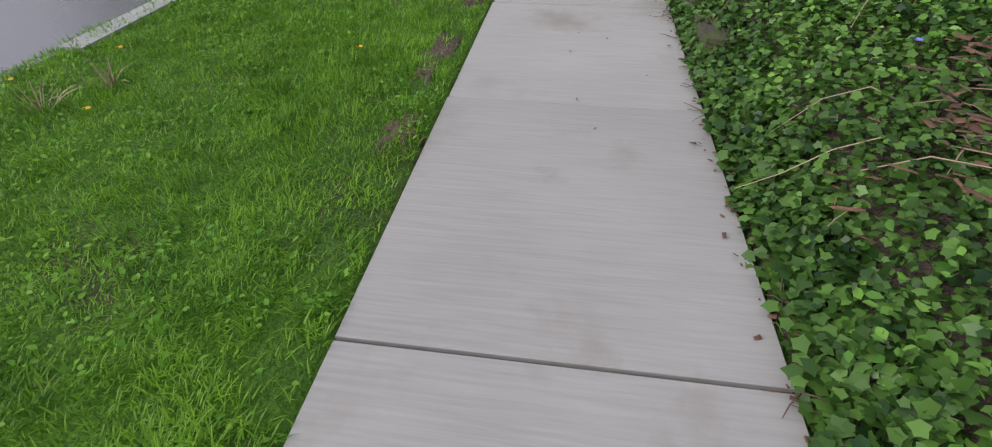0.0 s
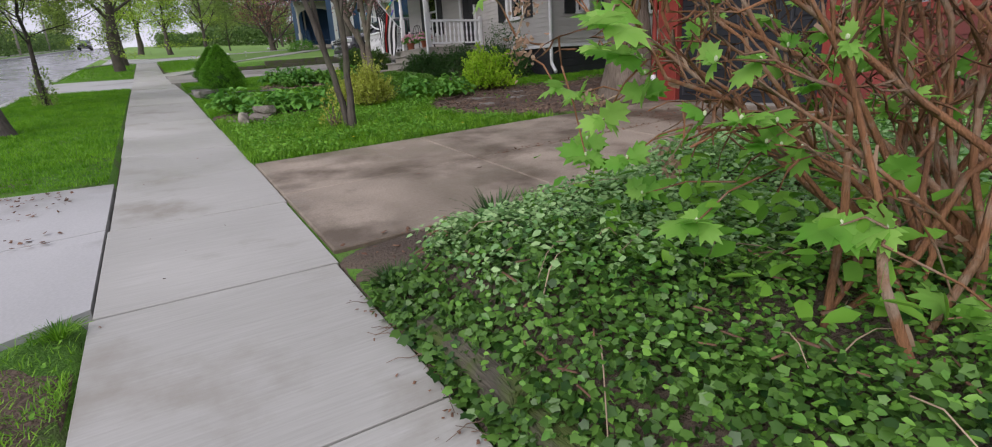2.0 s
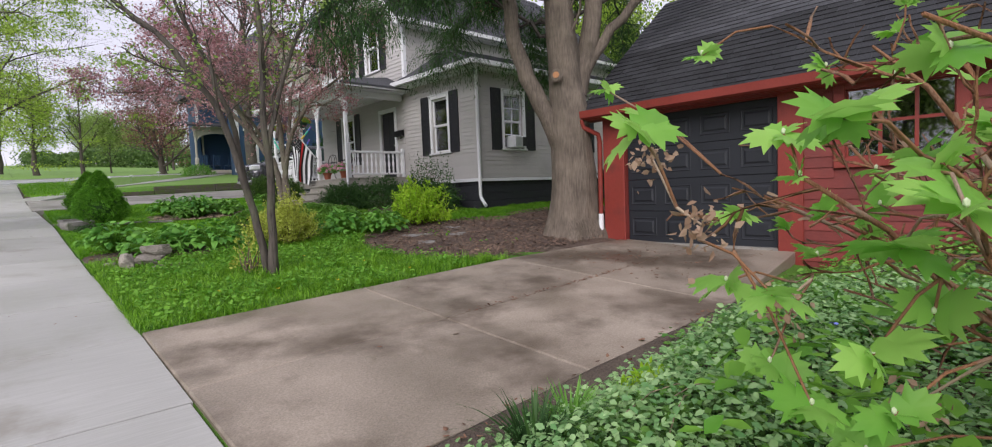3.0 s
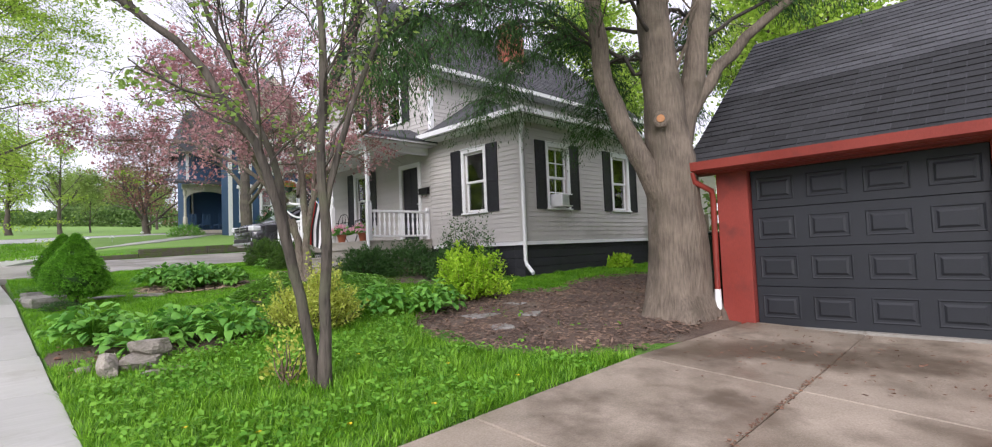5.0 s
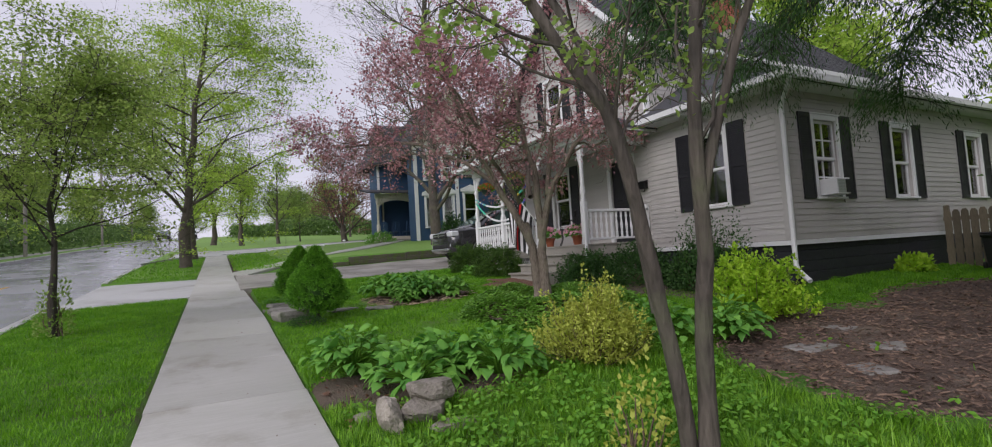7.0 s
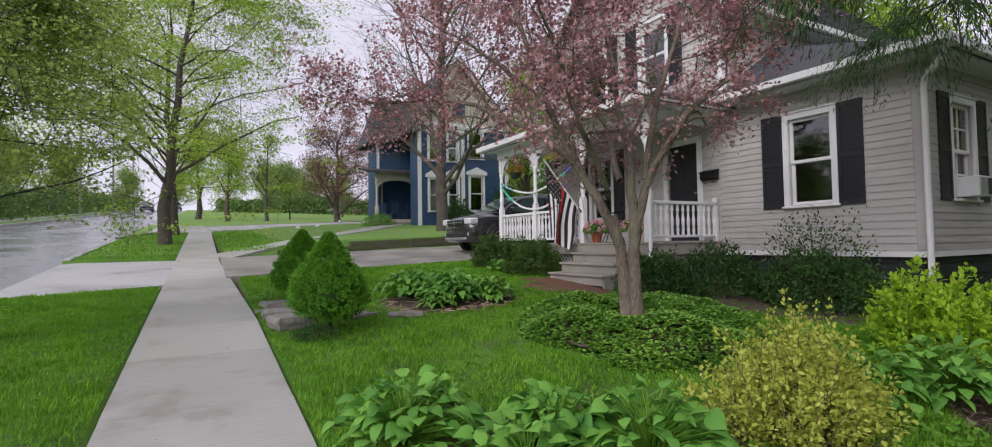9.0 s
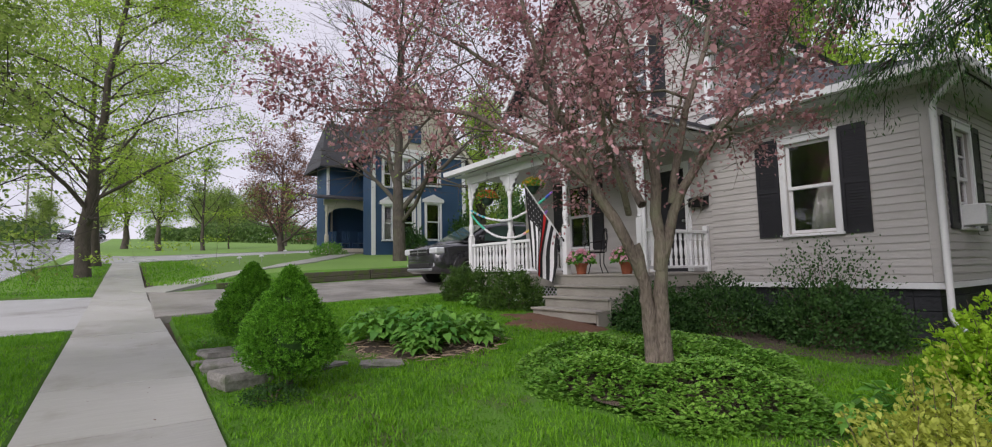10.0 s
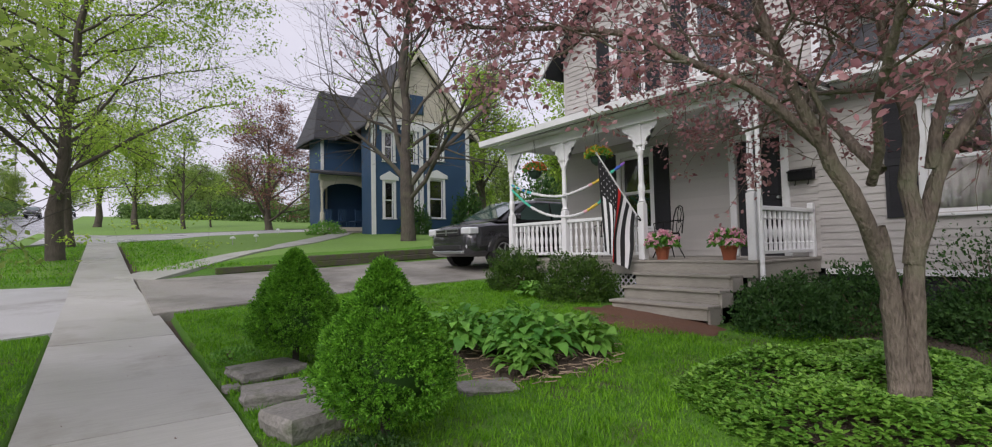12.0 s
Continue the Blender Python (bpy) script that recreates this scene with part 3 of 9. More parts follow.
def build_aprons():
    """Driveway mouths between the pavement and the street, flaring to the kerb."""
    for (n0, n1, f0, f1), mid in (((5.86, 4.35, 8.98, 9.55), (7.35, 7.1)), ((22.3, 21.5, 27.1, 28.1), (24.7, 24.8))):
        ap = structure(thing("driveway_apron", "pale damp concrete driveway apron with leaf litter", "driveway"))
        for (a0, a1), (b0, b1) in (((n0, n1), (mid[0] - 0.006, mid[1] - 0.006)), ((mid[0] + 0.006, mid[1] + 0.006), (f0, f1))):
            bm = bmesh.new()
            tops, bots = [], []
            for x, y in ((-0.61, a0), (-0.61, b0), (-2.2, b0 + (b1 - b0) * 0.45), (-3.16, b1), (-3.16, a1), (-2.2, a0 + (a1 - a0) * 0.45)):
                z = rise(y) + 0.0 - 0.085 * max(0.0, (-x - 0.645) / 2.5) ** 1.6
                tops.append(bm.verts.new((x, y, z)))
                bots.append(bm.verts.new((x, y, z - 0.2)))
            bm.faces.new(list(reversed(tops)))
            bm.faces.new(bots)
            for i in range(6):
                bm.faces.new((tops[i], tops[(i + 1) % 6], bots[(i + 1) % 6], bots[i]))
            bmesh.ops.recalc_face_normals(bm, faces=bm.faces)
            part("slab", bm, M["apron_concrete"], ap)


build_aprons()


def slab_mesh(x0, x1, length, x1b=None, thick=0.1, bev=0.005, mat=None):
    """A slab from y 0 to length, with eased top edges; x1b: the far right corner."""
    x1b = x1 if x1b is None else x1b
    bm = bmesh.new()
    lo = [bm.verts.new(p) for p in ((x0, 0, -thick), (x1, 0, -thick), (x1b, length, -thick), (x0, length, -thick))]
    mi = [bm.verts.new(p) for p in ((x0, 0, -bev), (x1, 0, -bev), (x1b, length, -bev), (x0, length, -bev))]
    hi = [bm.verts.new(p) for p in ((x0 + bev, bev, 0), (x1 - bev, bev, 0), (x1b - bev, length - bev, 0), (x0 + bev, length - bev, 0))]
    for a, b in ((lo, mi), (mi, hi)):
        for i in range(4):
            bm.faces.new((a[i], a[(i + 1) % 4], b[(i + 1) % 4], b[i]))
    bm.faces.new(hi)
    bm.faces.new(list(reversed(lo)))
    me = bpy.data.meshes.new("slab")
    bm.to_mesh(me)
    bm.free()
    me.materials.append(mat or M["walk_concrete"])
    return me


def build_walk():
    walkway = structure(thing("pavement", "pale grey concrete slab pavement, slightly damp", "pavement"))
    pitch, tilt = 1.575, math.degrees(math.atan(SLOPE))
    length = pitch * math.hypot(1, SLOPE)
    straight = slab_mesh(-0.62, 0.67, length - 0.014, bev=0.004)
    right = lambda y: 0.67 - 0.25 * min(max((y - 18.5) / 8.0, 0), 1)
    bend = lambda y: 0.045 * math.exp(-(((y - 9.0) / 3.6) ** 2))
    r = random.Random(3)
    for k in range(-6, 27):
        y = 1.0 + pitch * k
        me = straight if y + pitch < 18.5 else slab_mesh(-0.62, right(y), length - 0.014, right(y + pitch), bev=0.004)
        part("slab", me, None, walkway, m=pose(bend(y + pitch / 2), y, rise(y) + r.uniform(-0.003, 0.003), tilt + r.uniform(-0.1, 0.1), r.uniform(-0.12, 0.12), 0))


build_walk()


def quad_slab(name, pts, thick, mat, parent, bev=0.01):
    """A slab over four corners (x, y, z), counter-clockwise from above."""
    bm = bmesh.new()
    c = sum((Vector(p) for p in pts), Vector()) / 4
    hi = [bm.verts.new(Vector(p) + (c - Vector(p)).normalized() * bev * 1.4) for p in pts]
    mi = [bm.verts.new(Vector(p) - Vector((0, 0, bev))) for p in pts]
    lo = [bm.verts.new(Vector(p) - Vector((0, 0, thick))) for p in pts]
    for a, b in ((lo, mi), (mi, hi)):
        for i in range(4):
            bm.faces.new((a[i], a[(i + 1) % 4], b[(i + 1) % 4], b[i]))
    bm.faces.new(hi)
    bm.faces.new(list(reversed(lo)))
    return part(name, bm, mat, parent)


GARAGE_Z = 0.81


def build_driveways():
    """The garage's drive: brown, stained concrete, rising to the door sill."""
    d = structure(thing("driveway", "brown stained concrete driveway with joints and wet patches", "driveway"))

    def zd(x, y):
        k = min(max((x - 5.2) / 2.1, 0), 1)
        return max(H(x, y) + 0.02, (H(x, y) + 0.012) * (1 - k) + (GARAGE_Z - 0.01) * k)

    xs, ys = [0.715, 2.75, 4.95, 7.42], [5.88, 7.45, 8.95]
    for i in range(3):
        for j in range(2):
            x0, x1, y0, y1 = xs[i] + 0.005, xs[i + 1] - 0.005, ys[j] + 0.005, ys[j + 1] - 0.005
            if i == 2:
                y0, y1 = (6.1, y1) if j == 0 else (y0, 8.72)
            q = [(x0, y0 if i != 2 else ys[j] + 0.005, 0), (x1, y0, 0), (x1, y1, 0), (x0, y1 if i != 2 else ys[j + 1] - 0.005, 0)]
            quad_slab("slab", [(x, y, zd(x, y)) for x, y, _ in q], 0.15, M["drive_concrete"], d)
    e = structure(thing("driveway", "grey patched driveway beside the porch", "driveway"))
    x0 = 0.45
    for x1 in (3.6, 6.8, 10.0, 14.0):
        quad_slab("slab", [(x0 + 0.005, 23.3 if x0 > 1 else 22.9, H(x0, 23.3) + 0.012), (x1 - 0.005, 23.3, H(x1, 23.3) + 0.012), (x1 - 0.005, 27.6, H(x1, 27.6) + 0.012), (x0 + 0.005, 27.4, H(x0, 27.4) + 0.012)], 0.15, M["drive_far"], e)
        x0 = x1
    p = structure(thing("garden_path", "narrow concrete path to the blue house", "path"))
    pts = [(0.45, 27.9), (3.0, 30.6), (6.0, 34.0), (8.6, 38.0), (10.2, 41.0)]
    for (ax, ay), (bx, by) in zip(pts, pts[1:]):
        d = Vector((bx - ax, by - ay, 0)).normalized()
        s = Vector((d.y, -d.x, 0)) * 0.5
        up = lambda x, y: H(x, y) + 0.02 + 0.28 * min(max(y - 28.2, 0), 1) * min(max((x - 1.0) / 2.5, 0), 1)
        q = [(ax + s.x, ay + s.y), (bx + s.x, by + s.y), (bx - s.x, by - s.y), (ax - s.x, ay - s.y)]
        quad_slab("slab", [(x, y, up(x, y)) for x, y in q], 0.12, M["walk_concrete"], p)


build_driveways()


# ---- buildings: shared parts ----
def interval_minus(a, b, cuts):
    out = [(a, b)]
    for c, d in cuts:
        out = [s for p, q in out for s in ((p, min(q, c)), (max(p, d), q)) if s[1] - s[0] > 0.02]
    return out


def lap_boards(parent, frame_m, u0, u1, z0, z1, holes, mat, course=0.112, edge=None, name="siding_board"):
    """Clapboards on a wall. frame_m maps (u, out, z) to the world; holes are (u0, u1, z0, z1); edge(z) gives the u range at a height."""
    k, z = 0, z0
    while z < z1 - 0.02:
        t = min(z + course, z1)
        lo, hi = edge((z + t) / 2) if edge else (u0, u1)
        cuts = [(a, b) for a, b, c, d in holes if c < t - 0.01 and d > z + 0.01]
        for a, b in interval_minus(lo, hi, cuts):
            bm = bmesh.new()
            v = [bm.verts.new(frame_m @ Vector(p)) for p in ((a, 0.020, z), (b, 0.020, z), (b, 0.006, t + 0.012), (a, 0.006, t + 0.012), (a, 0, z), (b, 0, z), (b, 0, t + 0.012), (a, 0, t + 0.012))]
            for q in ((0, 1, 2, 3), (4, 7, 6, 5), (0, 4, 5, 1), (1, 5, 6, 2), (2, 6, 7, 3), (3, 7, 4, 0)):
                bm.faces.new([v[i] for i in q])
            bmesh.ops.recalc_face_normals(bm, faces=bm.faces)
            part(name, bm, mat, parent)
        z = t


def wall_box(parent, frame_m, u0, u1, z0, z1, holes, mat, thick=0.14, name="wall_core"):
    """A wall with thickness and real openings, in blocks round the holes."""
    us = sorted({u0, u1, *[h[0] for h in holes], *[h[1] for h in holes]})
    zs = sorted({z0, z1, *[h[2] for h in holes], *[h[3] for h in holes]})
    bm = bmesh.new()
    for a, b in zip(us, us[1:]):
        for c, d in zip(zs, zs[1:]):
            mu, mz = (a + b) / 2, (c + d) / 2
            if any(h[0] < mu < h[1] and h[2] < mz < h[3] for h in holes) or not (u0 <= mu <= u1 and z0 <= mz <= z1):
                continue
            v = [bm.verts.new(frame_m @ Vector(p)) for p in ((a, 0, c), (b, 0, c), (b, 0, d), (a, 0, d), (a, -thick, c), (b, -thick, c), (b, -thick, d), (a, -thick, d))]
            for q in ((0, 1, 2, 3), (4, 7, 6, 5), (0, 4, 5, 1), (1, 5, 6, 2), (2, 6, 7, 3), (3, 7, 4, 0)):
                bm.faces.new([v[i] for i in q])
    bmesh.ops.recalc_face_normals(bm, faces=bm.faces)
    return part(name, bm, mat, parent)


def fbox(fm, u0, o0, z0, u1, o1, z1, bev=0.0):
    bm = boxed(u0, o0, z0, u1, o1, z1, bev=bev)
    bmesh.ops.transform(bm, matrix=fm, verts=bm.verts)
    bmesh.ops.recalc_face_normals(bm, faces=bm.faces)
    return bm


def sash_window(house, fm, u0, u1, z0, z1, shutters=0.0, curtain=True, trim=0.1, mat=None, muntins=0, hood=False, only=(True, True)):
    """A double-hung window in a hole (u0, u1, z0, z1) with casing, sill, two sashes, panes and shutters."""
    mat = mat or M["white_paint"]
    w = thing("window", "white double-hung window", "window")
    w.parent = house
    for k in ("label", "category"):
        del w[k]
    fr = bmesh.new()
    for a in ((u0 - trim, 0.0, z0 - 0.02, u0, 0.04, z1 + trim), (u1, 0.0, z0 - 0.02, u1 + trim, 0.04, z1 + trim), (u0, 0.0, z1, u1, 0.04, z1 + trim)):
        box(fr, *a, bev=0.006)
    box(fr, u0 - trim - 0.02, 0.0, z1 + trim, u1 + trim + 0.02, 0.06, z1 + trim + 0.03, bev=0.006)
    bmesh.ops.transform(fr, matrix=fm, verts=fr.verts)
    part("window_frame", fr, mat, w)
    part("window_sill", fbox(fm, u0 - trim - 0.03, -0.05, z0 - 0.06, u1 + trim + 0.03, 0.07, z0 - 0.02, bev=0.006), mat, w)
    if hood:
        bm = bmesh.new()
        pts = [(u0 - trim - 0.12, z1 + trim - 0.05), (u1 + trim + 0.12, z1 + trim - 0.05), (u1 + trim + 0.12, z1 + trim + 0.12), ((u0 + u1) / 2, z1 + trim + 0.4), (u0 - trim - 0.12, z1 + trim + 0.12)]
        a = [bm.verts.new(fm @ Vector((u, 0.0, z))) for u, z in pts]
        b = [bm.verts.new(fm @ Vector((u, 0.1, z))) for u, z in pts]
        bm.faces.new(a), bm.faces.new(list(reversed(b)))
        for i in range(5):
            bm.faces.new((a[i], a[(i + 1) % 5], b[(i + 1) % 5], b[i]))
        bmesh.ops.recalc_face_normals(bm, faces=bm.faces)
        part("hood", bm, mat, w)
    zm, s = (z0 + z1) / 2, 0.05
    for c, d, o in ((zm - 0.02, z1, -0.035), (z0, zm + 0.02, -0.065)):
        bm = bmesh.new()
        for a in ((u0, o - 0.03, c, u0 + s, o, d), (u1 - s, o - 0.03, c, u1, o, d), (u0 + s, o - 0.03, c, u1 - s, o, c + s), (u0 + s, o - 0.03, d - s, u1 - s, o, d)):
            box(bm, *a)
        for q in range(muntins):
            u = u0 + (u1 - u0) * (q + 1) / (muntins + 1)
            box(bm, u - 0.012, o - 0.025, c + s, u + 0.012, o - 0.003, d - s)
            box(bm, u0 + s, o - 0.024, (c + d) / 2 - 0.012, u1 - s, o - 0.004, (c + d) / 2 + 0.012)
        bmesh.ops.transform(bm, matrix=fm, verts=bm.verts)
        part("sash", bm, mat, w)
        p = part("pane", fbox(fm, u0 + s - 0.004, o - 0.018, c + s - 0.004, u1 - s + 0.004, o - 0.012, d - s + 0.004), M["glass"], w)
        p.visible_shadow = False
    if curtain:
        n = 26
        for a, b in ((u0, u0 + (u1 - u0) * 0.42), (u1 - (u1 - u0) * 0.36, u1)) if curtain == "open" else ((u0, u1),):
            us = np.linspace(a, b, n)
            o = -0.2 + 0.02 * np.sin(np.arange(n) * 1.5)
            top = zm if curtain == "low" else z1
            V = np.concatenate([np.stack([us, o, np.full(n, z0)], 1), np.stack([us, o, np.full(n, top)], 1)])
            V = np.array([fm @ Vector(p) for p in V.tolist()])
            F = np.stack([np.arange(n - 1), np.arange(1, n), np.arange(n + 1, 2 * n), np.arange(n, 2 * n - 1)], 1)
            c = part("curtain", mesh_of("curtain", V, F, M["curtain"]), None, w)
            sm = c.modifiers.new("thick", "SOLIDIFY")
            sm.thickness = 0.004
    if shutters:
        for a, keep in ((u0 - trim - shutters - 0.01, only[0]), (u1 + trim + 0.01, only[1])):
            if not keep:
                continue
            bm = boxed(a, 0.012, z0 - 0.05, a + shutters, 0.03, z1 + trim + 0.02)
            for q in ((a, z0 - 0.05, a + 0.05, z1 + trim + 0.02), (a + shutters - 0.05, z0 - 0.05, a + shutters, z1 + trim + 0.02), (a + 0.05, z0 - 0.05, a + shutters - 0.05, z0 + 0.04), (a + 0.05, z1 + trim - 0.07, a + shutters - 0.05, z1 + trim + 0.02), (a + 0.05, zm - 0.04, a + shutters - 0.05, zm + 0.05)):
                box(bm, q[0], 0.03, q[1], q[2], 0.045, q[3])
            z = z0 + 0.05
            while z < z1 + trim - 0.1:
                if abs(z + 0.02 - zm) > 0.07:
                    box(bm, a + 0.05, 0.028, z, a + shutters - 0.05, 0.038, z + 0.028)
                z += 0.045
            bmesh.ops.transform(bm, matrix=fm, verts=bm.verts)
            part("shutter", bm, M["black_paint"], w, "black louvred shutter")
    return w


def roof_plane(house, pts, mat, thick=0.1, name="roof"):
    """A roof face over its corners, with thickness."""
    bm = bmesh.new()
    a = [bm.verts.new(p) for p in pts]
    b = [bm.verts.new(Vector(p) - Vector((0, 0, thick))) for p in pts]
    bm.faces.new(a), bm.faces.new(list(reversed(b)))
    n = len(pts)
    for i in range(n):
        bm.faces.new((a[i], b[i], b[(i + 1) % n], a[(i + 1) % n]))
    bmesh.ops.recalc_face_normals(bm, faces=bm.faces)
    return part(name, bm, mat, house)


def shingle_rows(house, p00, p10, p11, p01, mat, row=0.145, tab=0.33, limit=10 ** 9, seed=1, piece_mat=None):
    """Shingle tabs on a roof face with bottom edge p00 to p10 and top edge p01 to p11. The first limit tabs are pieces, the rest one mesh."""
    p00, p10, p11, p01 = map(Vector, (p00, p10, p11, p01))
    nrm = (p10 - p00).cross(p01 - p00).normalized()
    if nrm.z < 0:
        nrm = -nrm
    rows = max(1, int(((p01 - p00).length + (p11 - p10).length) / 2 / row))
    r = random.Random(seed)
    V, F, made = [], [], 0
    for k in range(rows):
        a, b = p00.lerp(p01, k / rows), p10.lerp(p11, k / rows)
        c, d = p00.lerp(p01, (k + 1.15) / rows), p10.lerp(p11, (k + 1.15) / rows)
        L = (b - a).length
        u = -(k % 2) * tab / 2
        while u < L:
            s, e = max(u, 0.0) / L, min(u + tab - 0.012, L) / L
            u += tab
            if e - s < 0.002:
                continue
            h = 0.012 + r.uniform(0, 0.006)
            q = [a.lerp(b, s) + nrm * h, a.lerp(b, e) + nrm * h, c.lerp(d, e) + nrm * 0.002, c.lerp(d, s) + nrm * 0.002, a.lerp(b, s) - nrm * 0.002, a.lerp(b, e) - nrm * 0.002]
            fs = [(0, 1, 2, 3), (4, 5, 1, 0), (4, 0, 3), (5, 2, 1)]
            if made < limit:
                part("shingle", mesh_of("shingle", [tuple(p) for p in q], fs, piece_mat or mat), None, house)
                made += 1
            else:
                n = len(V)
                V += [tuple(p) for p in q]
                F += [tuple(i + n for i in f) for f in fs]
    if V:
        tagged(part("shingles", mesh_of("shingles", V, F, mat), None, house), kind="stuff")


def gutter(house, a, b, out, mat, r=0.06, name="gutter"):
    """A half-round gutter from a to b, hung on the side that out points to."""
    a, b, out = Vector(a), Vector(b), Vector(out)
    prof = [(0, 0.05), (0, -0.06), (0.05, -0.085), (0.1, -0.06), (0.115, 0.05), (0.105, 0.05), (0.09, -0.05), (0.05, -0.07), (0.012, -0.05), (0.012, 0.05)]
    bm = bmesh.new()
    A = [bm.verts.new(a + out * o + Vector((0, 0, z))) for o, z in prof]
    B = [bm.verts.new(b + out * o + Vector((0, 0, z))) for o, z in prof]
    for i in range(len(prof)):
        j = (i + 1) % len(prof)
        bm.faces.new((A[i], A[j], B[j], B[i]))
    bm.faces.new(A), bm.faces.new(list(reversed(B)))
    bmesh.ops.recalc_face_normals(bm, faces=bm.faces)
    return part(name, bm, mat, house)


def pipe(name, pts, r, mat, parent=None, n=8, square=False):
    V, F = tubes([(pts, [r] * len(pts))], 4 if square else n)
    return part(name, mesh_of(name, V, F, mat, smooth=not square), None, parent)


# frames of the walls: u along the wall, out of it, up
WEST = lambda x: Matrix(((0, -1, 0, x), (1, 0, 0, 0), (0, 0, 1, 0), (0, 0, 0, 1)))
SOUTH = lambda y: Matrix(((1, 0, 0, 0), (0, -1, 0, y), (0, 0, 1, 0), (0, 0, 0, 1)))


# ---- the grey house ----
def build_house():
    h = structure(thing("house", "pale grey clapboard house with black shutters and white porch", "house"))
    W, S2 = WEST(9.05), SOUTH(14.14)
    # one long front wall, to which wing and main block belong
    wing_win = (15.38, 16.10, 2.87, 4.36)
    side_win = [(9.98, 10.70, 2.87, 4.33), (12.74, 13.46, 2.87, 4.33), (16.1, 16.82, 2.87, 4.33)]
    door = (18.06, 18.86, 2.27, 4.32)
    porch_win = (20.72, 21.5, 2.85, 4.42)
    ups = [(18.85, 19.6, 5.75, 7.3), (20.85, 21.6, 5.75, 7.3)]
    wall_box(h, W, 14.14, 17.4, 2.08, 4.92, [wing_win], M["siding"])
    wall_box(h, W, 17.4, 23.2, 2.08, 7.1, [door, porch_win, *ups], M["siding"])
    wall_box(h, S2, 9.19, 19.5, 2.08, 4.92, side_win, M["siding"])
    grown = lambda q, t=0.1: (q[0] - t, q[1] + t, q[2] - 0.06, q[3] + t + 0.02)
    lap_boards(h, W, 14.24, 17.5, 2.08, 4.72, [grown(wing_win)], M["siding"])
    lap_boards(h, W, 17.5, 23.1, 2.27, 4.72, [grown(door, 0.12), grown(porch_win)], M["siding"])
    lap_boards(h, W, 17.5, 23.1, 5.3, 9.9, [grown(u) for u in ups], M["siding"], edge=lambda z: (17.5, 23.1) if z < 7.1 else (17.5 + (z - 7.1), 23.1 - (z - 7.1)))
    lap_boards(h, S2, 9.15, 19.5, 2.08, 4.72, [grown(s) for s in side_win], M["siding"])
    S3 = SOUTH(17.4)
    wall_box(h, S3, 9.19, 19.5, 4.9, 7.1, [], M["siding"])
    lap_boards(h, S3, 9.15, 19.5, 5.2, 6.95, [], M["siding"])
    # gable core, back walls
    bm = bmesh.new()
    a = [bm.verts.new(p) for p in ((9.05, 17.4, 7.1), (9.05, 23.2, 7.1), (9.05, 20.3, 10.0))]
    b = [bm.verts.new(p) for p in ((9.19, 17.4, 7.1), (9.19, 23.2, 7.1), (9.19, 20.3, 10.0))]
    bm.faces.new(a), bm.faces.new(list(reversed(b)))
    for i in range(3):
        bm.faces.new((a[i], a[(i + 1) % 3], b[(i + 1) % 3], b[i]))
    bmesh.ops.recalc_face_normals(bm, faces=bm.faces)
    part("gable", bm, M["siding"], h)
    part("back_wall", boxed(9.19, 23.06, 1.6, 19.5, 23.2, 7.1), M["siding"], h)
    part("back_wall", boxed(19.36, 14.3, 1.6, 19.5, 17.38, 4.9), M["siding"], h)
    part("back_wall", boxed(19.36, 17.6, 1.6, 19.5, 23.04, 7.1), M["siding"], h)
    # near-black surfaces behind the windows stand in for shade indoors
    part("inner_wall", boxed(9.6, 14.9, 2.1, 18.9, 15.0, 4.8), M["room_gloom"], h)
    part("inner_wall", boxed(10.4, 15.1, 2.1, 10.5, 17.2, 4.78), M["room_gloom"], h)
    part("inner_wall", boxed(10.4, 17.6, 2.1, 10.5, 22.9, 7.0), M["room_gloom"], h)
    part("inner_floor", boxed(9.2, 14.3, 2.0, 19.3, 23.0, 2.08), M["room_gloom"], h)
    part("ceiling", boxed(9.2, 14.3, 4.8, 19.3, 17.3, 4.88), M["room_gloom"], h)
    # foundation in courses of block
    for k in range(5):
        z0 = 1.08 + 0.2 * k
        part("foundation_course", boxed(9.09, 14.19, z0 + 0.004, 19.4, 14.5, z0 + 0.196, bev=0.006), M["foundation"], h)
        part("foundation_course", boxed(9.10, 14.51, z0 + 0.004, 9.4, 17.5, z0 + 0.196, bev=0.006), M["foundation"], h)
    part("foundation", boxed(9.12, 14.22, 0.7, 19.3, 23.0, 1.99), M["foundation"], h)
    part("sill_board", boxed(9.03, 14.115, 1.99, 19.4, 14.2, 2.075), M["white_paint"], h)
    part("sill_board", boxed(9.025, 14.2, 1.99, 9.1, 17.45, 2.075), M["white_paint"], h)
    # corner boards, frieze boards
    part("corner_board", boxed(9.02, 14.105, 2.08, 9.16, 14.24, 4.75, bev=0.006), M["siding"], h)
    part("corner_board", boxed(9.015, 17.38, 5.2, 9.13, 17.5, 7.0, bev=0.006), M["white_paint"], h)
    part("frieze_board", boxed(9.02, 14.24, 4.72, 9.07, 17.38, 4.9), M["siding"], h)
    part("frieze_board", boxed(9.16, 14.11, 4.72, 19.4, 14.16, 4.9), M["siding"], h)
    # windows and door
    sash_window(h, W, *wing_win, shutters=0.38, curtain="low")
    for k, s in enumerate(side_win):
        sash_window(h, S2, *s, shutters=0.36, curtain="low" if k != 1 else True, muntins=1 if k == 0 else 0)
    sash_window(h, W, *porch_win, shutters=0.36, curtain="open")
    for u in ups:
        sash_window(h, W, *u, shutters=0.36)
    dr = thing("door", "dark front door", "door")
    dr.parent = h
    bm = bmesh.new()
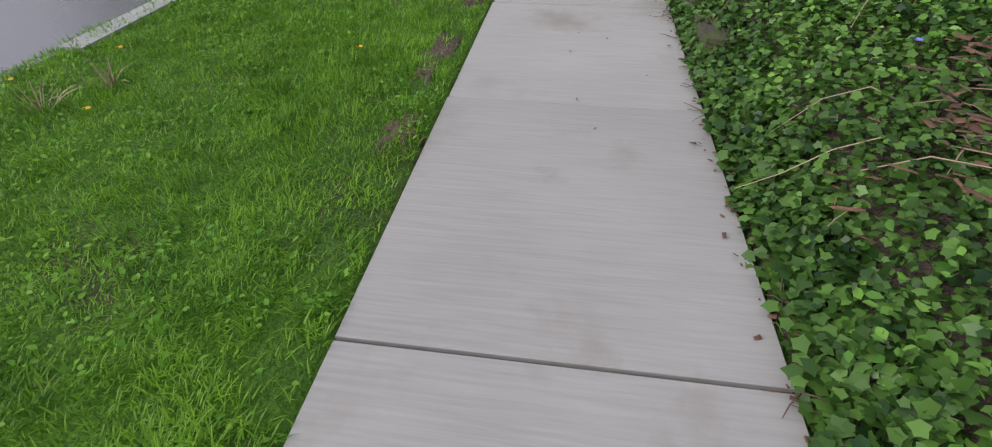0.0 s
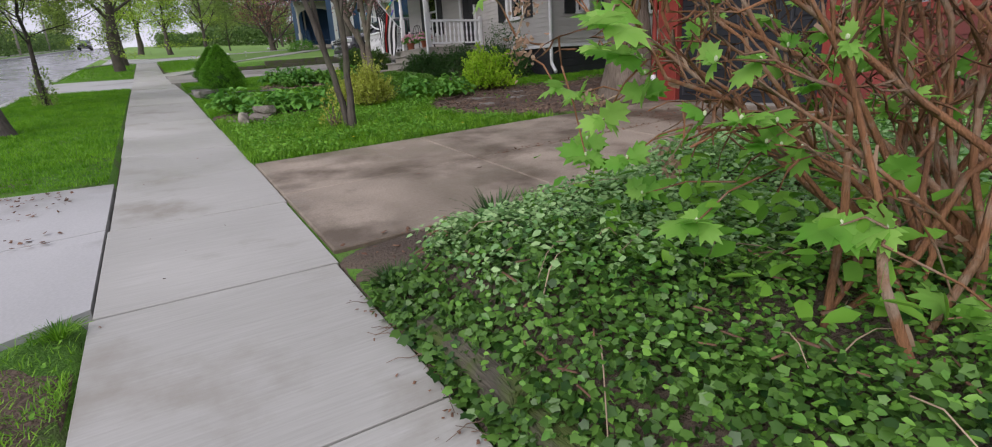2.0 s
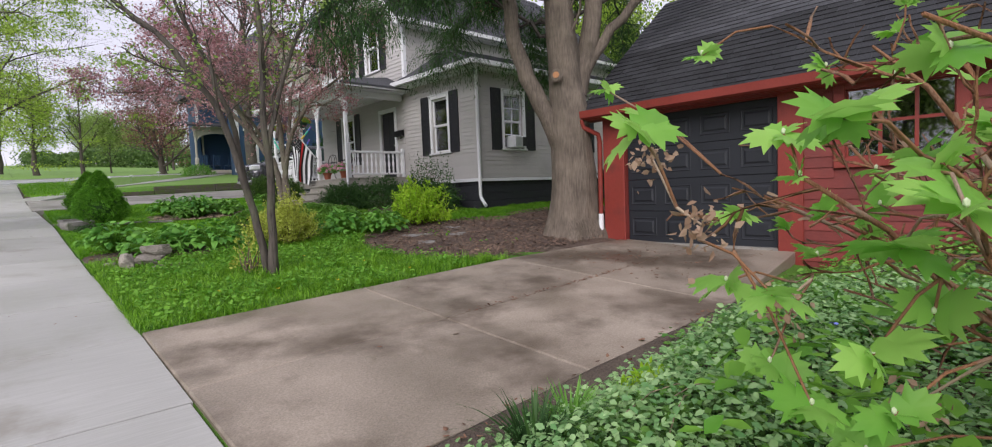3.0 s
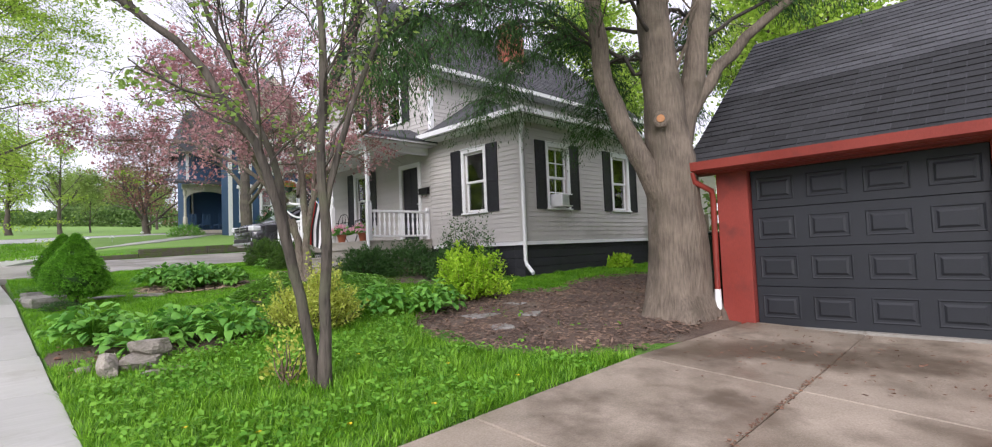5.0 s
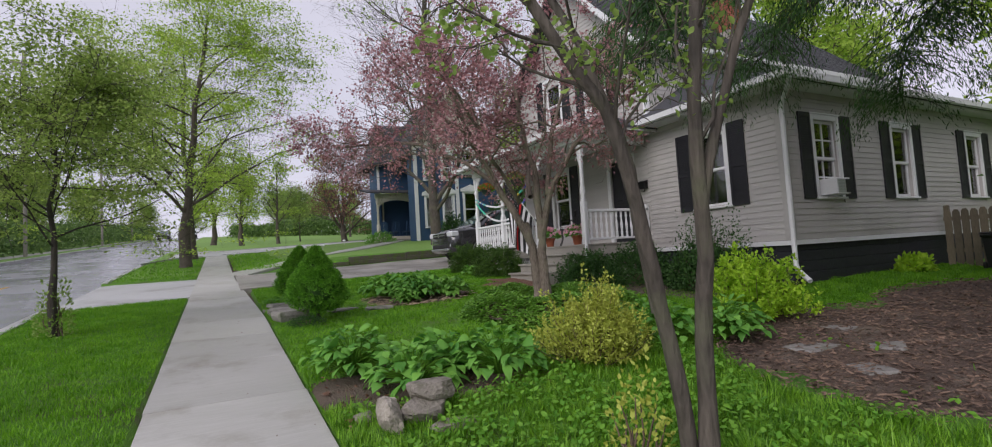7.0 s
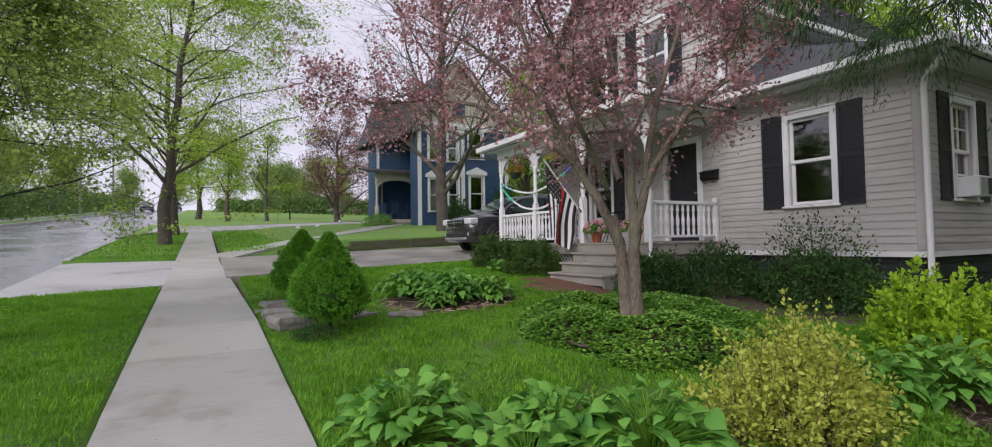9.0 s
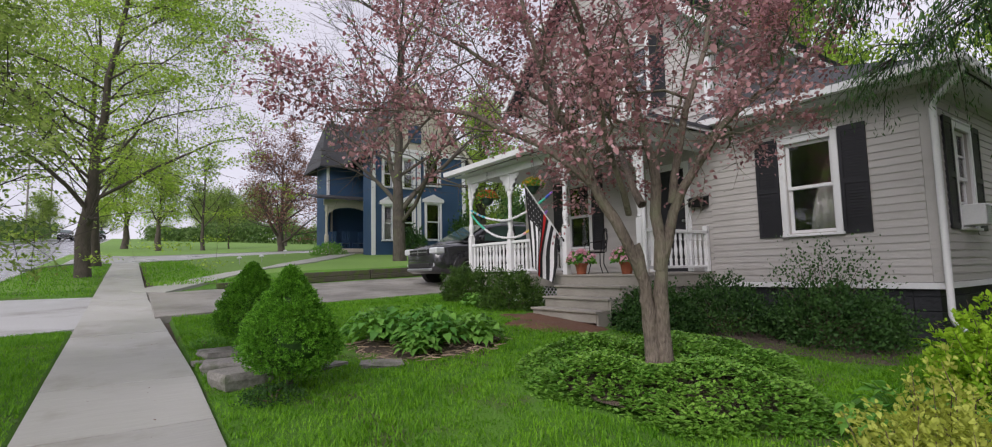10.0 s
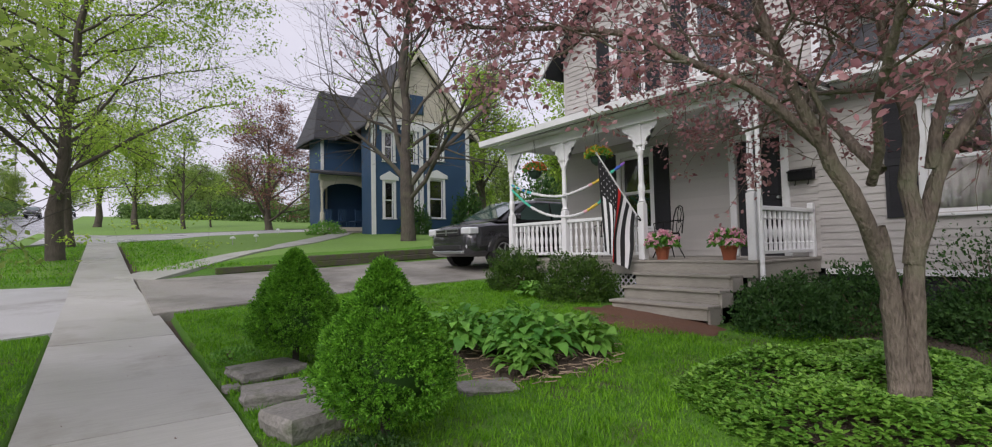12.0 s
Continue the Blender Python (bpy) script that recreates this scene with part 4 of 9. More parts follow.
    for q in ((door[0] - 0.12, 0, door[2], door[0], 0.045, door[3] + 0.12), (door[1], 0, door[2], door[1] + 0.12, 0.045, door[3] + 0.12), (door[0], 0, door[3], door[1], 0.045, door[3] + 0.12)):
        box(bm, *q, bev=0.006)
    bmesh.ops.transform(bm, matrix=W, verts=bm.verts)
    part("door_frame", bm, M["white_paint"], dr)
    bm = bmesh.new()
    box(bm, door[0], -0.07, door[2], door[1], -0.04, door[3])
    for q in ((0.08, 0.12, 0.72, 0.95), (0.08, 1.05, 0.38, 1.95), (0.42, 1.05, 0.72, 1.95)):
        box(bm, door[0] + q[0], -0.045, door[2] + q[1], door[0] + q[2], -0.028, door[2] + q[3], bev=0.01)
    bmesh.ops.transform(bm, matrix=W, verts=bm.verts)
    part("door_leaf", bm, M["black_paint"], dr, "black panelled storm door")
    bm = bmesh.new()
    rod(bm, W @ Vector((door[0] + 0.07, -0.04, door[2] + 1.0)), W @ Vector((door[0] + 0.07, 0.03, door[2] + 1.0)), 0.025)
    part("door_handle", bm, M["steel"], dr)
    for k in ("label", "category"):
        del dr[k]
    # wing roof: hip against the main block
    e = 4.95
    roof_plane(h, [(8.55, 13.7, e), (19.9, 13.7, e), (19.9, 17.4, e + 1.42), (10.75, 17.4, e + 1.42)], M["roof"])
    roof_plane(h, [(8.55, 17.55, e), (8.55, 13.7, e), (10.75, 17.4, e + 1.42), (9.05, 17.55, e + 0.32)], M["roof"])
    shingle_rows(h, (8.55, 13.7, e), (19.9, 13.7, e), (19.9, 17.4, e + 1.42), (10.75, 17.4, e + 1.42), M["roof"], limit=0, seed=3)
    for q in ((8.6, 13.72, 4.83, 19.9, 13.76, 4.93), (8.58, 13.76, 4.83, 8.62, 17.4, 4.93)):
        part("fascia", boxed(*q), M["white_paint"], h)
    part("soffit", boxed(8.62, 13.76, 4.84, 19.8, 14.12, 4.87), M["white_paint"], h)
    part("soffit", boxed(8.62, 14.12, 4.84, 9.04, 17.4, 4.87), M["white_paint"], h)
    gutter(h, (8.5, 13.7, 4.93), (19.9, 13.7, 4.93), (0, -1, 0), M["white_paint"])
    gutter(h, (8.56, 13.6, 4.93), (8.56, 17.3, 4.93), (-1, 0, 0), M["white_paint"])
    pipe("downspout", [(8.62, 13.63, 4.86), (8.64, 13.66, 4.74), (8.96, 14.03, 4.55), (8.98, 14.06, 4.45), (8.98, 14.06, 1.65), (8.97, 14.03, 1.55), (8.92, 13.86, 1.42), (8.90, 13.78, 1.36)], 0.045, M["white_paint"], h)
    # main roof: gable to the street
    ez, ry, rz = 6.85, 20.3, 10.12
    roof_plane(h, [(8.6, 17.0, ez), (19.9, 17.0, ez), (18.2, ry, rz), (8.6, ry, rz)], M["roof"])
    roof_plane(h, [(8.6, 23.6, ez), (8.6, ry, rz), (18.2, ry, rz), (19.9, 23.6, ez)], M["roof"])
    roof_plane(h, [(19.9, 17.0, ez), (19.9, 23.6, ez), (18.2, ry, rz)], M["roof"])
    shingle_rows(h, (8.6, 17.0, ez), (19.9, 17.0, ez), (18.2, ry, rz), (8.6, ry, rz), M["roof"], limit=0, seed=4)
    part("fascia", boxed(8.62, 17.02, ez - 0.12, 19.8, 17.06, ez - 0.01), M["white_paint"], h)
    part("soffit", boxed(8.62, 17.06, ez - 0.1, 19.8, 17.39, ez - 0.07), M["white_paint"], h)
    gutter(h, (8.62, 17.02, ez - 0.02), (19.8, 17.02, ez - 0.02), (0, -1, 0), M["white_paint"])
    for y0, s in ((17.0, 1), (23.6, -1)):
        bm = bmesh.new()
        a = [(8.58, y0, ez - 0.02), (8.58, ry, rz - 0.02), (8.58, ry, rz - 0.22), (8.58, y0, ez - 0.22)]
        A = [bm.verts.new(p) for p in a]
        B = [bm.verts.new((8.63, p[1], p[2])) for p in a]
        bm.faces.new(A), bm.faces.new(list(reversed(B)))
        for i in range(4):
            bm.faces.new((A[i], A[(i + 1) % 4], B[(i + 1) % 4], B[i]))
        bmesh.ops.recalc_face_normals(bm, faces=bm.faces)
        part("bargeboard", bm, M["white_paint"], h)
    # chimney, brick by brick above the roof
    ch = thing("chimney", "red brick chimney", "chimney")
    ch.parent = h
    for k in ("label", "category"):
        del ch[k]
    cx, cy, cw = 13.3, 18.3, 0.32
    part("core", boxed(cx - cw + 0.02, cy - cw + 0.02, 7.5, cx + cw - 0.02, cy + cw - 0.02, 9.6), M["mortar"], ch)
    bmesh_brick = boxed(-0.1, -0.05, -0.032, 0.1, 0.05, 0.032, bev=0.004)
    me = bpy.data.meshes.new("brick")
    bmesh_brick.to_mesh(me)
    bmesh_brick.free()
    me.materials.append(M["brick"])
    for row in range(19):
        z = 8.2 + row * 0.075
        off = 0.1 if row % 2 else 0.0
        for k in range(3):
            u = -cw + 0.105 + 0.213 * k
            part("brick", me, None, ch, m=pose(cx + u, cy - cw + 0.045, z, 0, 0, 0))
            part("brick", me, None, ch, m=pose(cx - cw + 0.045, cy + u, z, 0, 0, 90))
    # porch
    p = h
    dz, x0, x1, y0, y1 = 2.26, 7.02, 9.03, 17.5, 23.15
    n = 15
    for k in range(n):
        a = x0 + (x1 - x0) * k / n
        part("deck_board", boxed(a + 0.003, y0, dz - 0.035, a + (x1 - x0) / n - 0.003, y1, dz, bev=0.004), M["deck_wood"], p)
    for q in ((x0 + 0.02, y0 + 0.02, dz - 0.24, x0 + 0.06, y1 - 0.02, dz - 0.035), (x0 + 0.06, y0 + 0.02, dz - 0.24, x1, y0 + 0.06, dz - 0.035)):
        part("skirt_board", boxed(*q, bev=0.004), M["deck_wood"], p)
    for q in ((x0 + 0.08, y0 + 0.08, 1.35, x0 + 0.2, y0 + 0.2, dz - 0.24), (x0 + 0.08, 19.5, 1.45, x0 + 0.2, 19.62, dz - 0.24), (x0 + 0.08, 21.3, 1.5, x0 + 0.2, 21.42, dz - 0.24)):
        part("pier", boxed(*q), M["deck_wood"], p)
    part("skirt_panel", boxed(x0 + 0.3, y0 + 0.06, 1.3, x1, y0 + 0.1, dz - 0.24), M["deck_wood"], p)
    lat = bmesh.new()
    for k in range(34):
        for s in (1, -1):
            y = 19.35 + 0.115 * k
            a, b = Vector((x0 + 0.1 + 0.008 * s, y, 1.55)), Vector((x0 + 0.1 + 0.008 * s, y + 0.47 * s, 2.02))
            if b.y < 19.35 or b.y > 23.1:
                continue
            d = (b - a).normalized() * 0.0
            w = Vector((0, 0.017, 0))
            v = [lat.verts.new(q) for q in (a - w, a + w, b + w, b - w)]
            v2 = [lat.verts.new(q.co + Vector((0.008, 0, 0))) for q in v]
            lat.faces.new(v), lat.faces.new(list(reversed(v2)))
            for i in range(4):
                lat.faces.new((v[i], v[(i + 1) % 4], v2[(i + 1) % 4], v2[i]))
    part("lattice", lat, M["white_paint"], p)
    # steps
    for k in range(3):
        z, a = dz - 0.19 * (k + 1), x0 - 0.29 * (k + 1)
        for q in range(2):
            part("tread", boxed(a - 0.03 + 0.162 * q, 17.72, z - 0.04, a + 0.125 + 0.162 * q, 19.38, z, bev=0.006), M["deck_wood"], p)
        part("riser", boxed(a + 0.01, 17.76, z - 0.19, a + 0.04, 19.34, z - 0.04), M["deck_wood"], p)
        for y in (17.74, 19.34):
            part("stringer", boxed(a + 0.02, y - 0.018, 1.25, x0, y + 0.018, z - 0.04), M["deck_wood"], p)
    # turned posts with cut brackets
    prof = [(0.06, 0.0), (0.06, 0.02), (0.075, 0.03), (0.05, 0.05), (0.045, 0.1), (0.06, 0.2), (0.062, 0.26), (0.045, 0.34), (0.042, 0.8), (0.058, 0.86), (0.058, 0.9), (0.044, 0.95), (0.044, 0.98)]
    for y in (17.62, 19.5, 21.35, 23.02):
        po = thing("porch_post", "", "")
        po.parent = p
        bm = bmesh.new()
        box(bm, 7.16 - 0.062, y - 0.062, dz, 7.16 + 0.062, y + 0.062, dz + 0.95, bev=0.01)
        lathe(bm, prof, 12, (7.16, y, dz + 0.95))
        box(bm, 7.16 - 0.055, y - 0.055, dz + 1.93, 7.16 + 0.055, y + 0.055, 4.56, bev=0.01)
        part("shaft", bm, M["white_paint"], po)
        for s in (-1, 1):
            out = [(0.055, 0.0), (0.055, -0.46), (0.085, -0.46), (0.10, -0.38), (0.15, -0.36), (0.13, -0.29), (0.17, -0.23), (0.24, -0.22), (0.22, -0.14), (0.30, -0.12), (0.36, -0.06), (0.36, 0.0)]
            if (y < 17.7 and s < 0):
                continue
            if (y > 23 and s > 0):
                continue
            bm = bmesh.new()
            a = [bm.verts.new((7.145, y + s * u, 4.56 + z)) for u, z in out]
            b = [bm.verts.new((7.175, y + s * u, 4.56 + z)) for u, z in out]
            bm.faces.new(a), bm.faces.new(list(reversed(b)))
            for i in range(len(out)):
                bm.faces.new((a[i], a[(i + 1) % len(out)], b[(i + 1) % len(out)], b[i]))
            bmesh.ops.triangulate(bm, faces=[f for f in bm.faces if len(f.verts) > 4])
            bmesh.ops.recalc_face_normals(bm, faces=bm.faces)
            part("bracket", bm, M["white_paint"], po)
    # balustrades
    bal = [(0.026, 0.0), (0.026, 0.1), (0.034, 0.115), (0.02, 0.14), (0.03, 0.22), (0.034, 0.29), (0.02, 0.38), (0.018, 0.45), (0.032, 0.475), (0.026, 0.5), (0.026, 0.6)]
    bm = lathe(bmesh.new(), bal, 7)
    bal_me = bpy.data.meshes.new("baluster")
    bm.to_mesh(bal_me)
    bm.free()
    bal_me.materials.append(M["white_paint"])
    runs = [((7.16, 19.58), (7.16, 21.27)), ((7.16, 21.43), (7.16, 22.94)), ((7.24, 17.6), (8.98, 17.6)), ((7.24, 23.05), (8.98, 23.05))]
    for (ax, ay), (bx, by) in runs:
        ra = thing("railing", "", "")
        ra.parent = p
        L = math.hypot(bx - ax, by - ay)
        for z0, z1, w in ((0.08, 0.13, 0.03), (0.71, 0.77, 0.045)):
            part("rail", boxed(min(ax, bx) - (w if ax == bx else 0), min(ay, by) - (w if ay == by else 0), dz + z0, max(ax, bx) + (w if ax == bx else 0), max(ay, by) + (w if ay == by else 0), dz + z1, bev=0.006), M["white_paint"], ra)
        k = max(3, int(L / 0.135))
        for i in range(k):
            t = (i + 0.5) / k
            part("baluster", bal_me, None, ra, m=pose(ax + (bx - ax) * t, ay + (by - ay) * t, dz + 0.12))
        if ay == by:
            part("rail_post", boxed(8.92, ay - 0.045, dz, 9.01, ay + 0.045, dz + 0.86, bev=0.008), M["white_paint"], ra)
    # porch beam, ceiling, roof
    part("beam", boxed(7.08, 17.55, 4.56, 7.24, 23.1, 4.74, bev=0.006), M["white_paint"], p)
    part("beam", boxed(7.24, 17.55, 4.56, 9.02, 17.7, 4.74, bev=0.006), M["white_paint"], p)
    part("porch_ceiling", boxed(6.85, 17.25, 4.745, 9.02, 23.3, 4.77), M["white_paint"], p)
    roof_plane(p, [(6.72, 23.5, 4.86), (6.72, 17.1, 4.86), (8.0, 18.4, 5.3), (9.03, 18.4, 5.42), (9.03, 23.5, 5.42)], M["roof"], 0.06)
    roof_plane(p, [(6.72, 17.1, 4.86), (9.03, 17.1, 4.86), (9.03, 18.4, 5.42), (8.0, 18.4, 5.3)], M["roof"], 0.06)
    for q in ((6.74, 17.12, 4.76, 6.78, 23.45, 4.86), (6.78, 17.12, 4.76, 9.0, 17.16, 4.86)):
        part("fascia", boxed(*q), M["white_paint"], p)
    gutter(p, (6.74, 17.05, 4.84), (6.74, 23.5, 4.84), (-1, 0, 0), M["white_paint"])
    pipe("downspout", [(6.72, 17.2, 4.78), (6.74, 17.25, 4.66), (7.0, 17.42, 4.5), (7.02, 17.44, 4.4), (7.02, 17.44, 2.1), (6.98, 17.42, 1.95)], 0.035, M["white_paint"], p)
    return h


build_house()


# ---- the red garage ----
def build_garage():
    g = structure(thing("garage", "red wooden garage with dark shingle roof and black door", "garage"))
    W = WEST(7.38)
    z0, z1, y0, y1 = 0.55, 2.95, 2.6, 9.0
    dw = (6.3, 8.62, GARAGE_Z, 2.80)
    win = (4.55, 5.55, 1.95, 2.75)
    wall_box(g, W, y0, y1, z0, z1, [dw, win], M["red_wood"])
    lap_boards(g, W, y0, 6.0, z0, z1, [(win[0] - 0.12, win[1] + 0.12, win[2] - 0.12, win[3] + 0.12)], M["red_wood"], course=0.13)
    for q in ((8.62, 9.02), (6.0, 6.3)):
        part("jamb_board", fbox(W, q[0], 0.0, z0, q[1], 0.05, z1 - 0.02, bev=0.008), M["red_trim"], g)
    part("lintel_board", fbox(W, 6.3, 0.0, 2.80, 8.62, 0.045, z1 - 0.02, bev=0.006), M["red_trim"], g)
    for y in (y0, y1 - 0.14):
        part("side_wall", boxed(7.4 + 0.14, y, z0, 12.4, y + 0.14, z1), M["red_wood"], g)
    part("back_wall", boxed(12.4, y0, z0, 12.54, y1, z1), M["red_wood"], g)
    lap_boards(g, Matrix(((-1, 0, 0, 0), (0, 1, 0, y1), (0, 0, 1, 0), (0, 0, 0, 1))), -12.4, -7.5, z0, z1, [], M["red_wood"], course=0.13)
    # gables
    for y in (y0, y1 - 0.14):
        bm = bmesh.new()
        A = [bm.verts.new(p) for p in ((7.38, y, z1), (12.54, y, z1), (9.96, y, 5.2))]
        B = [bm.verts.new((v.co.x, y + 0.14, v.co.z)) for v in A]
        bm.faces.new(A), bm.faces.new(list(reversed(B)))
        for i in range(3):
            bm.faces.new((A[i], A[(i + 1) % 3], B[(i + 1) % 3], B[i]))
        bmesh.ops.recalc_face_normals(bm, faces=bm.faces)
        part("gable", bm, M["red_wood"], g)
    # sectional door: four rows of four raised panels
    part("threshold", boxed(7.33, 6.3, GARAGE_Z - 0.06, 7.46, 8.62, GARAGE_Z + 0.012), M["drive_far"], g)
    d = thing("garage_door", "", "")
    d.parent = g
    rows = 4
    hh = (dw[3] - dw[2]) / rows
    pm = None
    for r in range(rows):
        bm = boxed(dw[0] + 0.01, -0.09, dw[2] + r * hh + 0.003, dw[1] - 0.01, -0.05, dw[2] + (r + 1) * hh - 0.003, bev=0.004)
        bmesh.ops.transform(bm, matrix=W, verts=bm.verts)
        sec = part("door_section", bm, M["garage_door"], d)
        w = (dw[1] - dw[0]) / 4
        for c in range(4):
            u = dw[0] + c * w
            a, b, e, f = u + 0.07, u + w - 0.07, dw[2] + r * hh + 0.1, dw[2] + (r + 1) * hh - 0.1
            bm = bmesh.new()
            ring = lambda m, o: [bm.verts.new(W @ Vector(q)) for q in ((a + m, o, e + m), (b - m, o, e + m), (b - m, o, f - m), (a + m, o, f - m))]
            R = [ring(0, -0.051), ring(0.012, -0.042), ring(0.03, -0.052), ring(0.05, -0.050), ring(0.075, -0.036)]
            for p, q in zip(R, R[1:]):
                for i in range(4):
                    bm.faces.new((p[i], p[(i + 1) % 4], q[(i + 1) % 4], q[i]))
            bm.faces.new(R[-1])
            bmesh.ops.recalc_face_normals(bm, faces=bm.faces)
            part("door_panel", bm, M["garage_door"], sec)
    part("weather_strip", fbox(W, dw[0] + 0.01, -0.1, GARAGE_Z - 0.02, dw[1] - 0.01, -0.045, GARAGE_Z + 0.004), M["tyre"], d)
    # window of six lights
    w = thing("window", "", "")
    w.parent = g
    bm = bmesh.new()
    t = 0.12
    for q in ((win[0] - t, 0.0, win[2] - t, win[0], 0.05, win[3] + t), (win[1], 0.0, win[2] - t, win[1] + t, 0.05, win[3] + t), (win[0], 0.0, win[3], win[1], 0.05, win[3] + t), (win[0], 0.0, win[2] - t, win[1], 0.05, win[2])):
        box(bm, *q, bev=0.006)
    bmesh.ops.transform(bm, matrix=W, verts=bm.verts)
    part("window_frame", bm, M["red_trim"], w)
    bm = bmesh.new()
    for k in range(4):
        u = win[0] + (win[1] - win[0]) * k / 3
        box(bm, u - 0.018, -0.05, win[2], u + 0.018, -0.02, win[3])
    for k in range(3):
        z = win[2] + (win[3] - win[2]) * k / 2
        box(bm, win[0], -0.048, z - 0.018, win[1], -0.022, z + 0.018)
    bmesh.ops.transform(bm, matrix=W, verts=bm.verts)
    part("sash", bm, M["red_trim"], w)
    for k in range(3):
        for j in range(2):
            a, c = win[0] + (win[1] - win[0]) * k / 3, win[2] + (win[3] - win[2]) * j / 2
            q = part("pane", fbox(W, a + 0.018, -0.037, c + 0.018, a + (win[1] - win[0]) / 3 - 0.018, -0.033, c + (win[3] - win[2]) / 2 - 0.018), M["glass"], w)
            q.visible_shadow = False
    # near-black sheet behind the front wall paints in the garage's inner shade
    part("inner_wall", boxed(8.6, 2.8, 0.6, 8.7, 8.8, 4.2), M["room_gloom"], g)
    # roof with clipped front corner
    e, rz = 2.93, 5.32
    A, B, C, D = (7.02, 9.3, e), (7.02, 2.3, e), (9.96, 2.3, rz), (9.96, 9.3, rz)
    roof_plane(g, [A, B, C, D], M["roof"], 0.08)
    roof_plane(g, [(12.9, 2.3, e), (12.9, 9.3, e), D, C], M["roof"], 0.08)
    shingle_rows(g, A, B, C, D, M["roof"], row=0.14, tab=0.3, limit=300, seed=9, piece_mat=M["roof_piece"])
    part("fascia", boxed(7.05, 2.32, e - 0.11, 7.09, 9.28, e - 0.04), M["red_trim"], g)
    part("soffit", boxed(7.09, 2.32, e - 0.12, 7.4, 9.28, e - 0.09), M["red_trim"], g)
    gutter(g, (7.06, 2.3, e - 0.02), (7.06, 9.3, e - 0.02), (-1, 0, 0), M["red_trim"], r=0.042)
    pipe("downspout", [(7.0, 9.2, e - 0.1), (7.02, 9.18, e - 0.22), (7.26, 9.06, e - 0.34), (7.3, 9.06, e - 0.45), (7.3, 9.07, 1.25)], 0.04, M["red_trim"], g)
    pipe("downspout_foot", [(7.3, 9.07, 1.27), (7.3, 9.07, 0.98), (7.24, 9.09, 0.9)], 0.045, M["white_paint"], g)
    # bargeboards
    for y in (2.3, 9.26):
        for xa, xb in ((7.02, 9.96), (12.9, 9.96)):
            bm = bmesh.new()
            a = [(xa, y, e), (xb, y, rz), (xb, y, rz - 0.16), (xa, y, e - 0.16)]
            P = [bm.verts.new(p) for p in a]
            Q = [bm.verts.new((p[0], p[1] + 0.04, p[2])) for p in a]
            bm.faces.new(P), bm.faces.new(list(reversed(Q)))
            for i in range(4):
                bm.faces.new((P[i], P[(i + 1) % 4], Q[(i + 1) % 4], Q[i]))
            bmesh.ops.recalc_face_normals(bm, faces=bm.faces)
            part("bargeboard", bm, M["red_trim"], g)


build_garage()


# ---- plants: how they grow ----
def vn(d):
    return d / (np.linalg.norm(d) + 1e-9)


def grow(rs, p, d, length, r, level, spec, out, tips):
    """A limb with its twigs: appends (points, radii) to out and leaf places to tips."""
    k = 6 if level < 2 else 4
    pts, rad, q, d = [np.array(p, float)], [r], np.array(p, float), vn(np.array(d, float))
    for i in range(1, k):
        d = vn(d + rs.normal(size=3) * spec["wob"] + np.array([0, 0, spec["up"][min(level, len(spec["up"]) - 1)]]))
        q = q + d * length / (k - 1)
        pts.append(q.copy())
        rad.append(r * (1 - (0.62 if level else 0.55) * i / (k - 1)))
    out.append((pts, rad))
    branch_out(rs, pts, rad, length, level, spec, out, tips)


def branch_out(rs, pts, rad, length, level, spec, out, tips, start=None):
    if level >= spec["levels"] - spec.get("leafy_levels", 1):
        for i in range(1, len(pts)):
            tips.append((pts[i], vn(pts[i] - pts[i - 1])))
            tips.append(((pts[i] + pts[i - 1]) / 2, vn(pts[i] - pts[i - 1])))
    if level >= spec["levels"]:
        return
    n = spec["kids"][min(level, len(spec["kids"]) - 1)]
    s0 = spec["start"] if start is None else start
    for j in range(n):
        f = s0 + (1 - s0) * (j + rs.uniform(0.1, 0.9)) / n if level == 0 else rs.uniform(0.25, 1.0)
        x = f * (len(pts) - 1)
        i = min(int(x), len(pts) - 2)
        p = pts[i] + (pts[i + 1] - pts[i]) * (x - i)
        ax = vn(pts[i + 1] - pts[i])
        side = vn(np.cross(ax, rs.normal(size=3)))
        a = rs.uniform(*spec["angle"])
        d = ax * math.cos(a) + side * math.sin(a)
        L = length * spec["ratio"] * rs.uniform(0.75, 1.2) * (1.0 if level else spec.get("taper", lambda f: 1.15 - 0.6 * f)(f))
        grow(rs, p, d, L, max(0.004, (rad[i] * spec.get("thin", 0.55)) * rs.uniform(0.7, 1)), level + 1, spec, out, tips)


def leaves_at(rs, tips, n, spread, size, flat=0.3, hang=0.0, along=0.3, bunch=7, plate=None):
    """Places, directions and sizes for n leaves about the twigs, in bunches; plate: half width and half height of a level spray."""
    P, D = np.array([t[0] for t in tips]), np.array([t[1] for t in tips])
    m = max(1, n // bunch)
    c = rs.integers(0, len(P), m)
    P, D = P[c] + rs.normal(size=(m, 3)) * spread, D[c]
    spread = np.maximum(size * 0.9, spread * 0.25) if plate is None else np.array([plate[0], plate[0], plate[1]])
    k = rs.integers(0, m, n)
    pos = P[k] + rs.normal(size=(n, 3)) * spread
    d = rs.normal(size=(n, 3))
    d[:, 2] = d[:, 2] * (1 - flat) - hang
    fwd = d / np.linalg.norm(d, axis=1, keepdims=True) + along * D[k]
    up = rs.normal(size=(n, 3)) * 0.6 + [0, 0, 1]
    return pos, fwd, up, size * rs.uniform(0.6, 1.25, n)


